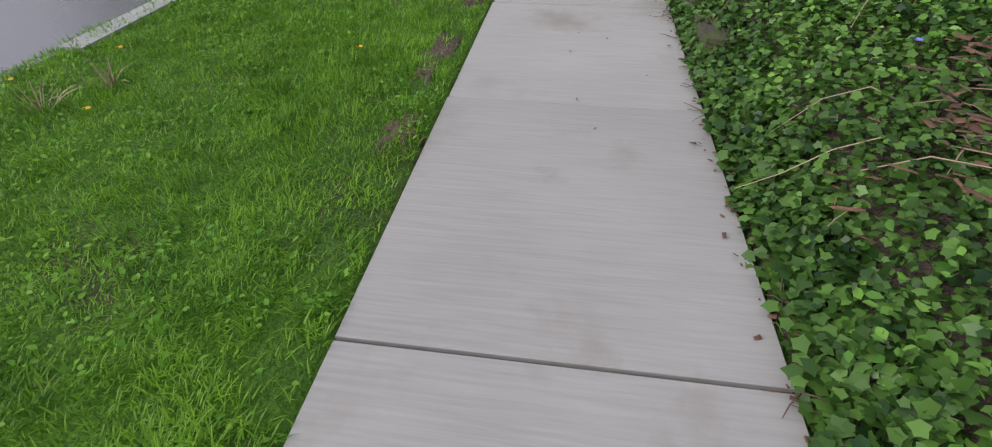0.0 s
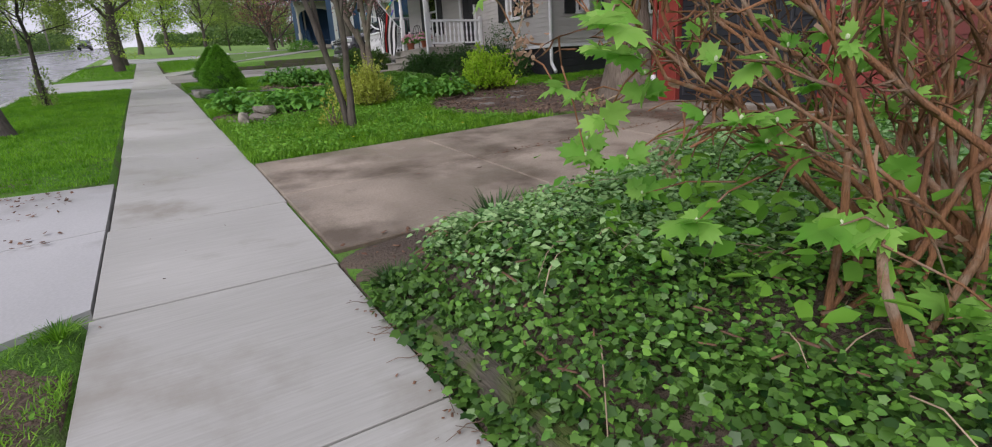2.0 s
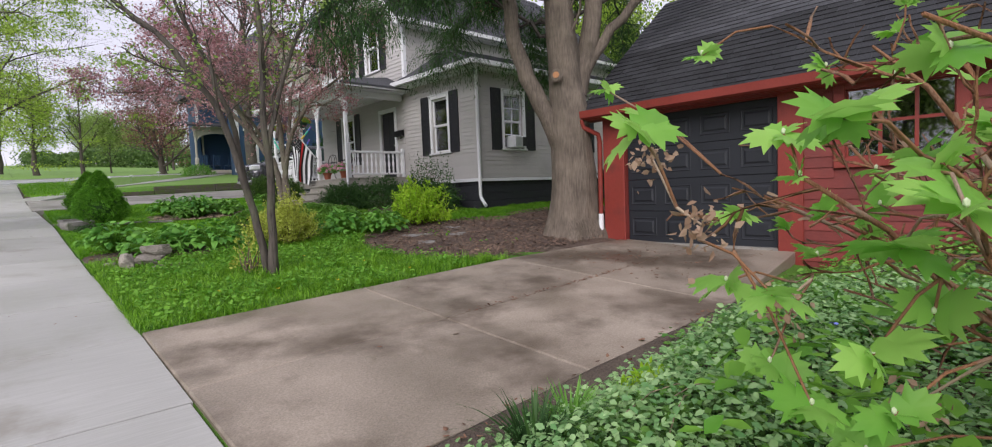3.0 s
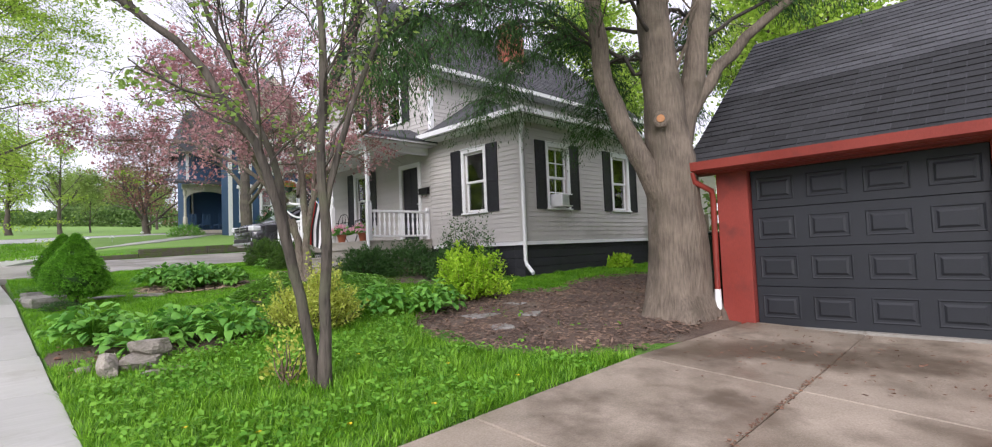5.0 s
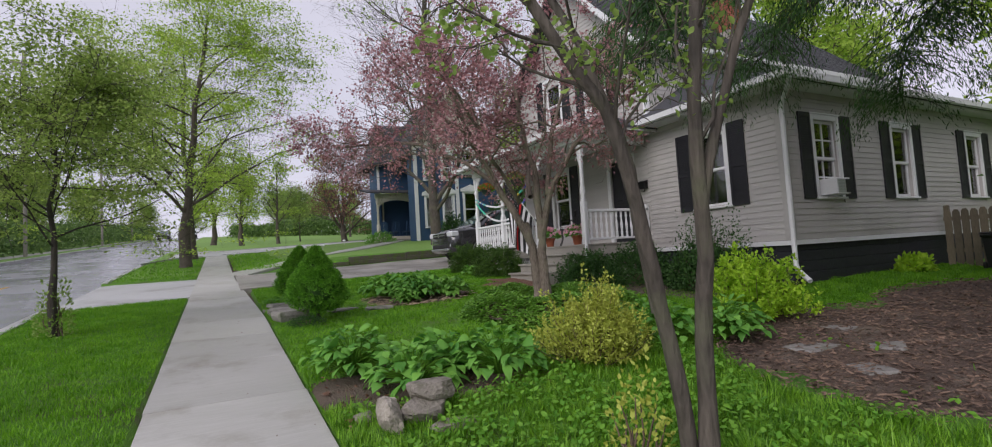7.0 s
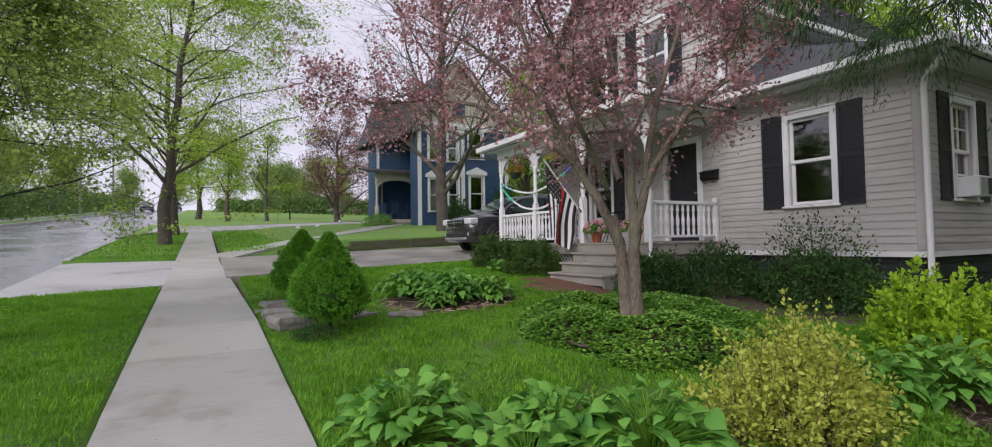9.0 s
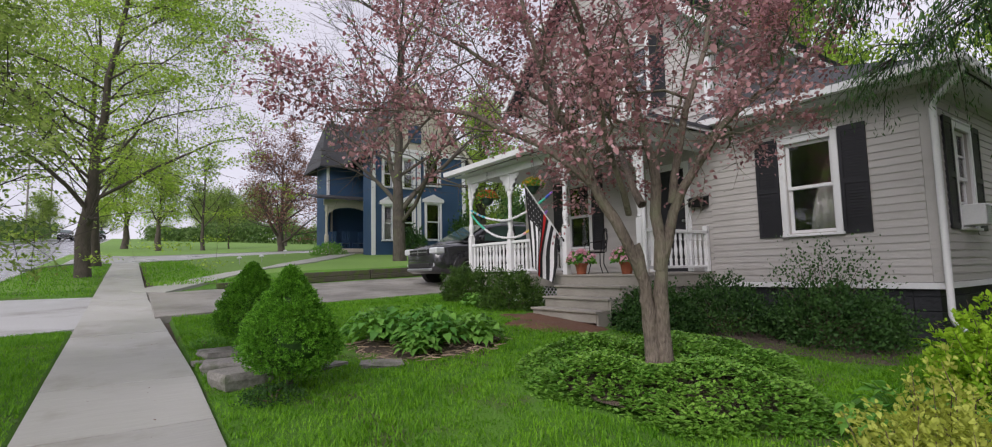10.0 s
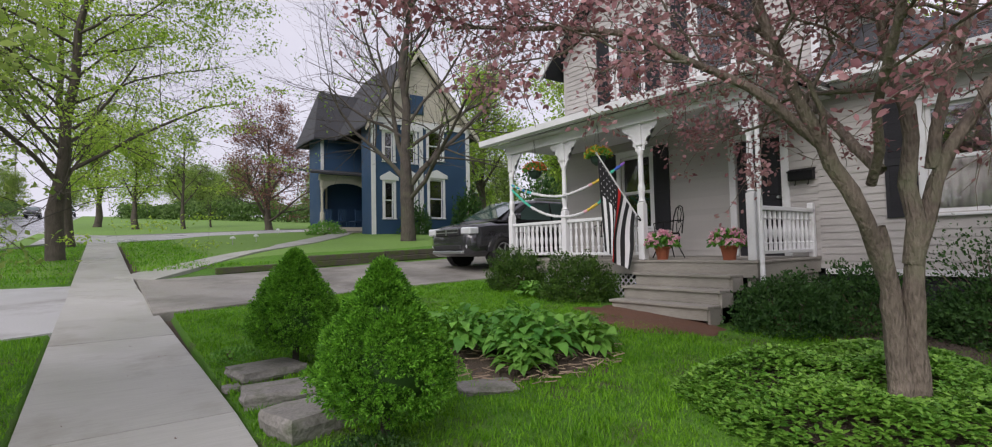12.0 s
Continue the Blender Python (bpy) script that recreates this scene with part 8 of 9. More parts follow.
make_tree("leaning street tree with soft green leaves", (-2.15, 13.55, H(-2.15, 13.55)), 7.0, 0.14, dict(AIRY, kids=[12, 5, 4], ratio=0.26, start=0.5, up=(0.08, 0.04, 0.0)), M["bark_grey"], M["olive_leaf"], 3000, 0.06, 0.1, 143, lean=(-2.2, 1.6), flare=1.3, near=True)
make_tree("bare-branched tree with first yellow-green buds", (9.4, 32.3, H(9.4, 32.3) + 0.26), 17.5, 0.24, dict(BROAD, kids=[24, 10, 8], ratio=0.58, start=0.17, up=(0.10, 0.08, 0.05), angle=(0.5, 1.05), thin=0.46), M["bark_grey"], M["soft_leaf"], 2600, 0.14, 0.2, 144, flare=1.4)
make_tree("purple-leaved ornamental tree on the park lawn", (9.6, 54.2, H(9.6, 54.2)), 8.5, 0.22, dict(BROAD, kids=[16, 7, 5], ratio=0.68, start=0.14, angle=(0.6, 1.2)), M["bark_far"], M["purple_leaf"], 15000, 0.15, 0.2, 145, bunch=24, plate=(0.28, 0.12))

# trees further off, grown in a few sorts and set out
far_a = make_tree("green broadleaf tree in spring leaf", (2.0, 62.4, H(2.0, 62.4)), 8.0, 0.2, BROAD, M["bark_far"], M["maple_leaf"], 11000, 0.17, 0.4, 151, group="park trees")
far_b = make_tree("thin tree with sparse pale leaves", (5.0, 61.2, H(5.0, 61.2)), 9.0, 0.14, dict(BROAD, angle=(0.3, 0.7), ratio=0.4), M["bark_far"], M["soft_leaf"], 1800, 0.2, 0.3, 152, group="park trees")
far_c = make_tree("large broadleaf tree behind the houses", (25.0, 6.0, H(11, 6.0)), 14.0, 0.35, dict(BROAD, kids=[18, 7, 5]), M["bark_far"], M["maple_leaf"], 20000, 0.22, 0.5, 153, group="background trees")
far_d = make_tree("bushy woodland tree with fresh leaves", (-18.0, 40.0, H(-18, 40.0)), 8.5, 0.2, dict(BROAD, kids=[16, 6, 5], start=0.12), M["bark_far"], M["wood_leaf"], 14000, 0.21, 0.5, 154, group="background trees")
r = random.Random(17)


def plant(src, x, y, s, dz=0.0):
    copy_thing(src, pose(x, y, H(x, y) + dz, 0, 0, r.uniform(0, 360)) @ Matrix.Scale(s, 4))


plant(far_a, -0.4, 69.9, 1.2)
for x, y, s in ((14.0, 72.0, 0.8), (7.3, 64.0, 0.45), (12.2, 66.0, 0.5), (22.0, 66.0, 0.8)):
    plant(far_b, x, y, s)
for x, y, s in ((21.0, 10.5, 0.95), (27.0, 14.0, 1.05), (30.0, 0.0, 1.0), (24.0, -6.0, 0.9), (26.0, 24.0, 1.1), (24.0, 33.0, 1.0), (30.0, 42.0, 1.1), (22.0, 45.0, 0.9), (18.0, 60.0, 0.8), (18.0, 1.5, 0.8)):
    plant(far_c, x, y, s)
for x, y, s in ((-16.5, 18.0, 0.8), (-17.5, 25.0, 0.95), (-16.0, 31.0, 0.8), (-20.0, 48.0, 1.2), (-17.0, 56.0, 0.9), (-21.0, 66.0, 1.2), (-18.0, 78.0, 1.1), (-20.0, 92.0, 1.2), (-24.0, 30.0, 1.3), (-26.0, 58.0, 1.4), (-22.0, 10.0, 1.1), (-19.0, 2.0, 1.0), (-18.0, 110.0, 1.1), (-13.0, 135.0, 1.0), (-5.0, 150.0, 1.0)):
    plant(far_d, x, y, s)


def hedge(label, line, h, w, n, size, mat, seed):
    """A ragged hedge along a line of (x, y): one mass of leaves, thick to the ground."""
    rs = np.random.default_rng(seed)
    P = np.array(line, float)
    seg = np.linalg.norm(np.diff(P, axis=0), axis=1)
    d = rs.random(n) * seg.sum()
    k = np.clip(np.searchsorted(np.cumsum(seg), d), 0, len(seg) - 1)
    f = (d - np.concatenate([[0], np.cumsum(seg)[:-1]])[k]) / seg[k]
    xy = P[k] + (P[k + 1] - P[k]) * f[:, None] + rs.normal(size=(n, 2)) * w
    top = h * (0.75 + 0.45 * np.array([noise.noise(Vector((a * 0.22, b * 0.22, seed))) for a, b in xy.tolist()]))
    z = Hv(xy[:, 0], xy[:, 1]) + top * rs.random(n) ** 0.7
    pos = np.stack([xy[:, 0], xy[:, 1], z], 1)
    me = scatter("hedge", DIAMOND_V, DIAMOND_F, pos, rs.normal(size=(n, 3)), rs.normal(size=(n, 3)), size * rs.uniform(0.6, 1.3, n), mat)
    return tagged(new("hedge", me), label, "hedge", kind="stuff")


BACK = [(3.0, 122.0), (9.0, 104.0), (16.0, 90.0), (26.0, 78.0), (42.0, 66.0), (60.0, 60.0)]
hedge("dense dark green hedge along the back of the park lawn", BACK, 3.0, 0.9, 26000, 0.4, M["hedge_leaf"], 5)
hedge("leafy green shrubs behind the garage and the house side", [(16.5, 1.0), (17.0, 7.0), (16.5, 12.5)], 3.4, 0.7, 7000, 0.22, M["hedge_leaf"], 7)
hedge("overgrown green bank across the street", [(-15.5, 14.0), (-15.0, 40.0), (-14.8, 70.0), (-14.2, 110.0), (-13.0, 150.0)], 3.2, 1.0, 30000, 0.3, M["hedge_leaf"], 6)
for (ax, ay), (bx, by) in zip(BACK, BACK[1:]):
    m = max(3, int(math.hypot(bx - ax, by - ay) / 3.2))
    for q in range(m):
        f = (q + r.random()) / m
        plant(far_d, ax + (bx - ax) * f + r.uniform(2, 9), ay + (by - ay) * f + r.uniform(3, 12), r.uniform(0.6, 1.15))
for k in range(12):
    plant(far_d, 34.0 + r.uniform(-3, 5), -20 + 9 * k, r.uniform(0.9, 1.4))
for k in range(10):
    plant(far_c, -24 + 8 * k, -38.0 + r.uniform(-4, 4), r.uniform(0.7, 1.0))


# ---- things on and about the porch ----
DECK = 2.26


def flower_pot(label, x, y, z, seed):
    rs = np.random.default_rng(seed)
    t = thing("flower_pot", label, "flower pot", "flower pots on the porch", (x, y, z))
    part("pot", lathe(bmesh.new(), [(0.085, 0.0), (0.115, 0.17), (0.13, 0.17), (0.135, 0.215), (0.12, 0.215), (0.11, 0.18)], 16), M["terracotta"], t, "terracotta pot", smooth=False)
    n = 420
    u = unit(n)
    u[:, 2] = np.abs(u[:, 2])
    P = u * (0.14 + 0.08 * rs.random((n, 1))) * [1.15, 1.15, 0.9] + [0, 0, 0.22]
    part("foliage", scatter("foliage", OVAL_V, OVAL_F, P, u + rs.normal(size=(n, 3)) * 0.5, u + rs.normal(size=(n, 3)), rs.uniform(0.05, 0.09, n), M["hosta"]), None, t)
    n = 34
    u = unit(n)
    u[:, 2] = np.abs(u[:, 2]) + 0.15
    for k in range(n):
        c = u[k] / np.linalg.norm(u[k]) * 0.235 * np.array([1.1, 1.1, 0.95]) + [0, 0, 0.23]
        q = 12
        part("flower", scatter("flower", OVAL_V, OVAL_F, c + rs.normal(size=(q, 3)) * 0.012, unit(q) + u[k] * 0.6, np.tile(u[k], (q, 1)), rs.uniform(0.045, 0.065, q), M["pink"]), None, t, "pink flower")


flower_pot("pink flowers in terracotta pot on porch edge", 7.26, 19.2, DECK, 301)
flower_pot("pink flowers in terracotta pot by porch post", 7.22, 18.02, DECK, 302)


def hanging_basket(label, x, y, z, mat, seed):
    rs = np.random.default_rng(seed)
    t = thing("hanging_basket", label, "flower basket", "hanging baskets", (x, y, z))
    part("basket", lathe(bmesh.new(), [(0.05, -0.16), (0.12, -0.1), (0.15, 0.0), (0.14, 0.0), (0.11, -0.09)], 12), M["bin_green"], t)
    lines = [([(0.14 * math.cos(a), 0.14 * math.sin(a), 0), (0.05 * math.cos(a), 0.05 * math.sin(a), 0.3), (0, 0, 4.74 - z)], [0.003] * 3) for a in (0, 2.1, 4.2)]
    V, F = tubes(lines, 4)
    part("chain", mesh_of("chain", V, F, M["iron"]), None, t)
    n = 520
    u = unit(n)
    u[:, 2] = np.abs(u[:, 2]) * 0.7
    P = u * (0.17 + 0.06 * rs.random((n, 1)))
    part("foliage", scatter("foliage", OVAL_V, OVAL_F, P, u + rs.normal(size=(n, 3)) * 0.5, u + rs.normal(size=(n, 3)), rs.uniform(0.04, 0.07, n), M["hosta"]), None, t)
    n = 260
    u = unit(n)
    u[:, 2] = np.abs(u[:, 2]) * 0.8
    part("flowers", scatter("flowers", OVAL_V, OVAL_F, u * 0.24, u + rs.normal(size=(n, 3)) * 0.5, u, rs.uniform(0.03, 0.05, n), mat), None, t)["kind"] = "stuff"


hanging_basket("hanging basket of orange-red flowers under porch roof", 7.05, 22.1, 4.08, M["orange"], 311)
hanging_basket("hanging basket of golden flowers under porch roof", 7.05, 20.35, 4.12, M["gold"], 312)


def build_flag():
    """A striped black and white flag with one red stripe, on a pole angled from the porch post."""
    a, b = np.array([7.06, 19.5, 2.95]), np.array([6.32, 19.72, 4.02])
    t = thing("flag", "black and white striped flag with one red stripe", "flag", at=tuple(a))
    pv, pf = tubes([([np.zeros(3), (b - a) * 0.5, b - a], [0.014, 0.014, 0.012])], 8)
    part("pole", mesh_of("pole", pv, pf, M["white_paint"], smooth=True), None, t, "white flag pole")
    bm = bmesh.new()
    bmesh.ops.create_uvsphere(bm, u_segments=8, v_segments=6, radius=0.022, matrix=Matrix.Translation(b - a))
    part("finial", bm, M["steel"], t)
    rod(bm := bmesh.new(), (0.05, 0, -0.03), (-0.03, 0.012, 0.05), 0.022)
    part("bracket", bm, M["iron"], t)
    # cloth: u down the pole from its tip (the hoist), v away from it, hanging
    nu, nv = 27, 40
    hoist, fly = 1.18, 1.45
    pole = vn(a - b)
    V = np.zeros((nu, nv, 3))
    for i in range(nu):
        p = b - a + pole * (0.03 + hoist * i / (nu - 1))
        for j in range(nv):
            f = j / (nv - 1)
            s = i / (nu - 1)
            down = fly * f
            gather = 0.5 * f
            mid = b - a + pole * (0.03 + hoist * 0.30)
            q = p * (1 - gather) + (mid + np.array([0.0, 0.02, 0])) * gather
            q = q + np.array([0.06 * math.sin(6.5 * s + 2.2 * f), 0.07 * math.sin(9.0 * s + 1.5 * f + 0.6), 0]) * min(1, f * 1.6)
            V[i, j] = q + np.array([0, 0, -down * (0.98 - 0.1 * s)])
    F, mi = [], []
    for i in range(nu - 1):
        for j in range(nv - 1):
            k = i * nv + j
            F.append((k, k + 1, k + nv + 1, k + nv))
            stripe = int(i * 13 / (nu - 1))
            if i < 14 and j < 15:
                mi.append(0)
            elif stripe == 7:
                mi.append(2)
            else:
                mi.append(0 if stripe % 2 == 0 else 1)
    cloth = part("cloth", mesh_of("cloth", V.reshape(-1, 3), F, [M["flag_black"], M["flag_white"], M["flag_red"]], mi, smooth=True), None, t)
    sv, sf = [], []
    for i in range(1, 13, 2):
        for j in range(1, 15, 3):
            c = (V[i, j] + V[i + 1, j + 1]) / 2
            e1, e2 = vn(V[i + 1, j] - V[i, j]), vn(V[i, j + 1] - V[i, j])
            n = vn(np.cross(e1, e2))
            for side in (1, -1):
                k = len(sv)
                sv.append(c + n * 0.004 * side)
                for m in range(10):
                    r_ = 0.017 if m % 2 == 0 else 0.007
                    sv.append(c + n * 0.004 * side + (e1 * math.cos(m * math.pi / 5) + e2 * math.sin(m * math.pi / 5)) * r_)
                sf += [(k, k + 1 + m, k + 1 + (m + 1) % 10) for m in range(10)]
    tagged(part("stars", mesh_of("stars", sv, sf, M["flag_white"]), None, t, "small white stars"), kind="stuff")


build_flag()


def garland(label, pts, sag):
    """A strung garland of beads, white in the middle with coloured ends."""
    t = thing("garland", label, "garland", "porch garlands", pts[0])
    o = np.array(pts[0])
    P = []
    for a, b in zip(pts, pts[1:]):
        a, b = np.array(a) - o, np.array(b) - o
        k = int(np.linalg.norm(b - a) / 0.045)
        for i in range(k):
            f = i / k
            P.append(a + (b - a) * f - np.array([0, 0, sag * 4 * f * (1 - f)]))
    bm = bmesh.new()
    bmesh.ops.create_icosphere(bm, subdivisions=1, radius=0.03)
    base = bpy.data.meshes.new("bead")
    bm.to_mesh(base)
    bm.free()
    kinds = {}
    for m in ("bead_green", "bead_blue", "bead_purple", "bead_yellow", "white_paint", "pink"):
        me = base.copy()
        me.materials.append(M[m])
        kinds[m] = me
    n = len(P)
    for i, p in enumerate(P):
        f = i / n
        if f < 0.2:
            m = ("bead_green", "bead_blue", "bead_green", "pink")[i % 4] if sag < 0.15 else "bead_green"
        elif f > 0.72:
            m = ("pink", "bead_yellow", "bead_yellow", "bead_green", "bead_green", "bead_blue", "bead_purple")[min(6, int((f - 0.72) / 0.28 * 7))]
        else:
            m = "white_paint"
        part("bead", kinds[m], None, t, m=pose(*p, 0, 0, 0) @ Matrix.Scale(0.8 + 0.4 * ((i * 7) % 5) / 4, 4))


garland("string of white and coloured beads between porch posts", [(7.08, 22.9, 3.88), (7.08, 21.35, 3.5), (7.08, 19.75, 3.95)], 0.08)
garland("lower string of white beads with green ends", [(7.1, 22.92, 3.78), (7.1, 21.35, 3.1), (7.1, 19.95, 3.6)], 0.16)


def iron_chair(label, x, y, rz):
    t = thing("porch_chair", label, "chair", "porch chairs", (x, y, DECK), rz)
    part("seat", lathe(bmesh.new(), [(0.0, 0.43), (0.2, 0.43), (0.21, 0.445), (0.2, 0.46), (0.0, 0.46)], 16), M["iron"], t)
    for sx, sy in ((1, 1), (1, -1), (-1, 1), (-1, -1)):
        pipe("leg", [(0.15 * sx, 0.15 * sy, 0.44), (0.14 * sx, 0.14 * sy, 0.2), (0.21 * sx, 0.21 * sy, 0.0)], 0.011, M["iron"], t)
    pipe("back_frame", [(-0.18, -0.19, 0.44), (-0.22, -0.2, 0.75), (-0.24, -0.12, 0.92), (-0.25, 0, 0.96), (-0.24, 0.12, 0.92), (-0.22, 0.2, 0.75), (-0.18, 0.19, 0.44)], 0.012, M["iron"], t)
    for s in (1, -1):
        pipe("scroll", [(-0.19, 0.02 * s, 0.46), (-0.22, 0.1 * s, 0.6), (-0.23, 0.05 * s, 0.72), (-0.23, 0.02 * s, 0.64), (-0.24, 0.08 * s, 0.82), (-0.24, 0.02 * s, 0.93)], 0.008, M["iron"], t)
        pipe("armrest", [(-0.21, 0.21 * s, 0.68), (0.0, 0.24 * s, 0.67), (0.17, 0.22 * s, 0.64), (0.16, 0.17 * s, 0.44)], 0.01, M["iron"], t)


iron_chair("black wrought-iron scroll-back chair on the porch", 8.2, 19.75, 150)
iron_chair("black wrought-iron scroll-back chair by the window", 8.3, 21.3, 200)


def build_mailbox():
    t = thing("mailbox", "black metal mailbox on the clapboard wall", "mailbox", at=(9.02, 17.72, 3.5))
    part("body", boxed(-0.12, -0.19, 0.0, 0.0, 0.19, 0.17, bev=0.012), M["iron"], t)
    bm = bmesh.new()
    v = [bm.verts.new(p) for p in ((0.0, -0.2, 0.2), (0.0, 0.2, 0.2), (-0.135, 0.2, 0.15), (-0.135, -0.2, 0.15), (0.0, -0.2, 0.18), (0.0, 0.2, 0.18), (-0.135, 0.2, 0.13), (-0.135, -0.2, 0.13))]
    for q in ((0, 1, 2, 3), (4, 7, 6, 5), (0, 4, 5, 1), (1, 5, 6, 2), (2, 6, 7, 3), (3, 7, 4, 0)):
        bm.faces.new([v[i] for i in q])
    part("lid", bm, M["iron"], t)
    for y in (-0.1, 0.1):
        pipe("hook", [(-0.04, y, 0.0), (-0.04, y, -0.06), (-0.08, y, -0.08), (-0.1, y, -0.05)], 0.006, M["iron"], t)


build_mailbox()


def build_window_ac():
    t = thing("window_air_conditioner", "white window air conditioner in the side window", "air conditioner", at=(10.36, 13.98, 2.88))
    part("body", boxed(-0.22, -0.1, 0.0, 0.22, 0.26, 0.31, bev=0.012), M["white_paint"], t)
    for k in range(9):
        part("louvre", boxed(-0.19, -0.112, 0.04 + 0.028 * k, 0.05, -0.1, 0.055 + 0.028 * k), M["steel"], t)
    part("grille", boxed(0.07, -0.108, 0.03, 0.2, -0.1, 0.28), M["car_plastic"], t)


build_window_ac()


def build_number():
    for k, ch in enumerate("165"):
        cu = bpy.data.curves.new("house_number", "FONT")
        cu.body, cu.size, cu.extrude, cu.align_x = ch, 0.115, 0.003, "CENTER"
        ob = new("house_number", cu)
        cu.materials.append(M["iron"])
        ob.matrix_basis = pose(7.138, 17.735, 4.44 - 0.105 * k, 90, 0, -90)
        tagged(ob, "small black house number digit on porch bracket", "house number", "house number digits")


build_number()


def build_lights_string():
    t = thing("string_lights", "dark string of lights bundled under the porch", "lights", at=(6.95, 19.45, 1.62))
    lines = []
    for k in range(5):
        a = rng.uniform(0, 6.28)
        lines.append(([np.array([0.05 * math.cos(a + f * 5), 0.06 * math.sin(a + f * 5), 0.36 * (1 - f)]) for f in np.linspace(0, 1, 8)], [0.006] * 8))
    V, F = tubes(lines, 4)
    part("wire", mesh_of("wire", V, F, M["iron"]), None, t)
    for k in range(9):
        bm = bmesh.new()
        bmesh.ops.create_icosphere(bm, subdivisions=1, radius=0.013, matrix=Matrix.Translation((rng.uniform(-0.07, 0.02), rng.uniform(-0.07, 0.07), rng.uniform(0, 0.36))))
        part("bulb", bm, M["bead_blue"], t)


build_lights_string()


# ---- bins and fence by the house side ----
def wheelie_bin(label, x, y, mat, rz=0.0, s=1.0):
    t = thing("bin", label, "bin", at=(x, y, H(x, y) + 0.02), rz=rz)
    bm = bmesh.new()
    R = []
    for w, d, z in ((0.22, 0.25, 0.04), (0.27, 0.31, 0.85), (0.30, 0.34, 0.86), (0.30, 0.34, 0.93)):
        R.append([bm.verts.new((sx * w * s, sy * d * s, z * s)) for sx, sy in ((-1, -1), (1, -1), (1, 1), (-1, 1))])
    for p, q in zip(R, R[1:]):
        for i in range(4):
            bm.faces.new((p[i], p[(i + 1) % 4], q[(i + 1) % 4], q[i]))
    bm.faces.new(list(reversed(R[0]))), bm.faces.new(R[-1])
    bmesh.ops.bevel(bm, geom=bm.edges[:], offset=0.012, segments=1, affect="EDGES")
    part("body", bm, mat, t)
    part("lid", boxed(-0.32 * s, -0.36 * s, 0.935 * s, 0.32 * s, 0.36 * s, 0.99 * s, bev=0.02), mat, t)
    part("handle", boxed(-0.22 * s, 0.36 * s, 0.9 * s, 0.22 * s, 0.41 * s, 0.94 * s, bev=0.01), mat, t)
    for sx in (-1, 1):
        rod(bm := bmesh.new(), (0.24 * sx * s, 0.24 * s, 0.1 * s), (0.29 * sx * s, 0.24 * s, 0.1 * s), 0.1 * s, n=14)
        part("wheel", bm, M["tyre"], t)


wheelie_bin("dark green wheeled bin behind the big tree", 9.0, 9.75, M["bin_green"], 60, 1.1)
wheelie_bin("black bin beside the wooden fence", 13.75, 12.9, M["bin_black"], 90, 0.75)


def build_fence():
    t = thing("fence", "weathered wooden picket fence beside the house", "fence", at=(14.25, 14.0, H(14.25, 13.5)))
    for k in range(11):
        y = -0.02 - 0.155 * k
        h = 1.3 + rng.uniform(-0.02, 0.02)
        bm = bmesh.new()
        prof = [(-0.065, 0.0), (0.065, 0.0), (0.065, h - 0.06), (0.03, h), (-0.03, h), (-0.065, h - 0.06)]
        A = [bm.verts.new((0.0, y - 0.07 + u, z - 0.05)) for u, z in prof]
        B = [bm.verts.new((0.022, y - 0.07 + u, z - 0.05)) for u, z in prof]
        bm.faces.new(A), bm.faces.new(list(reversed(B)))
        for i in range(6):
            bm.faces.new((A[i], A[(i + 1) % 6], B[(i + 1) % 6], B[i]))
        bmesh.ops.recalc_face_normals(bm, faces=bm.faces)
        part("picket", bm, M["fence_wood"], t)
    for z in (0.3, 1.0):
        part("rail", boxed(0.025, -1.75, z, 0.06, 0.0, z + 0.09), M["fence_wood"], t)
    for y in (-1.72, -0.9, -0.05):
        part("post", boxed(0.062, y - 0.045, -0.1, 0.15, y + 0.045, 1.35, bev=0.008), M["fence_wood"], t)


build_fence()


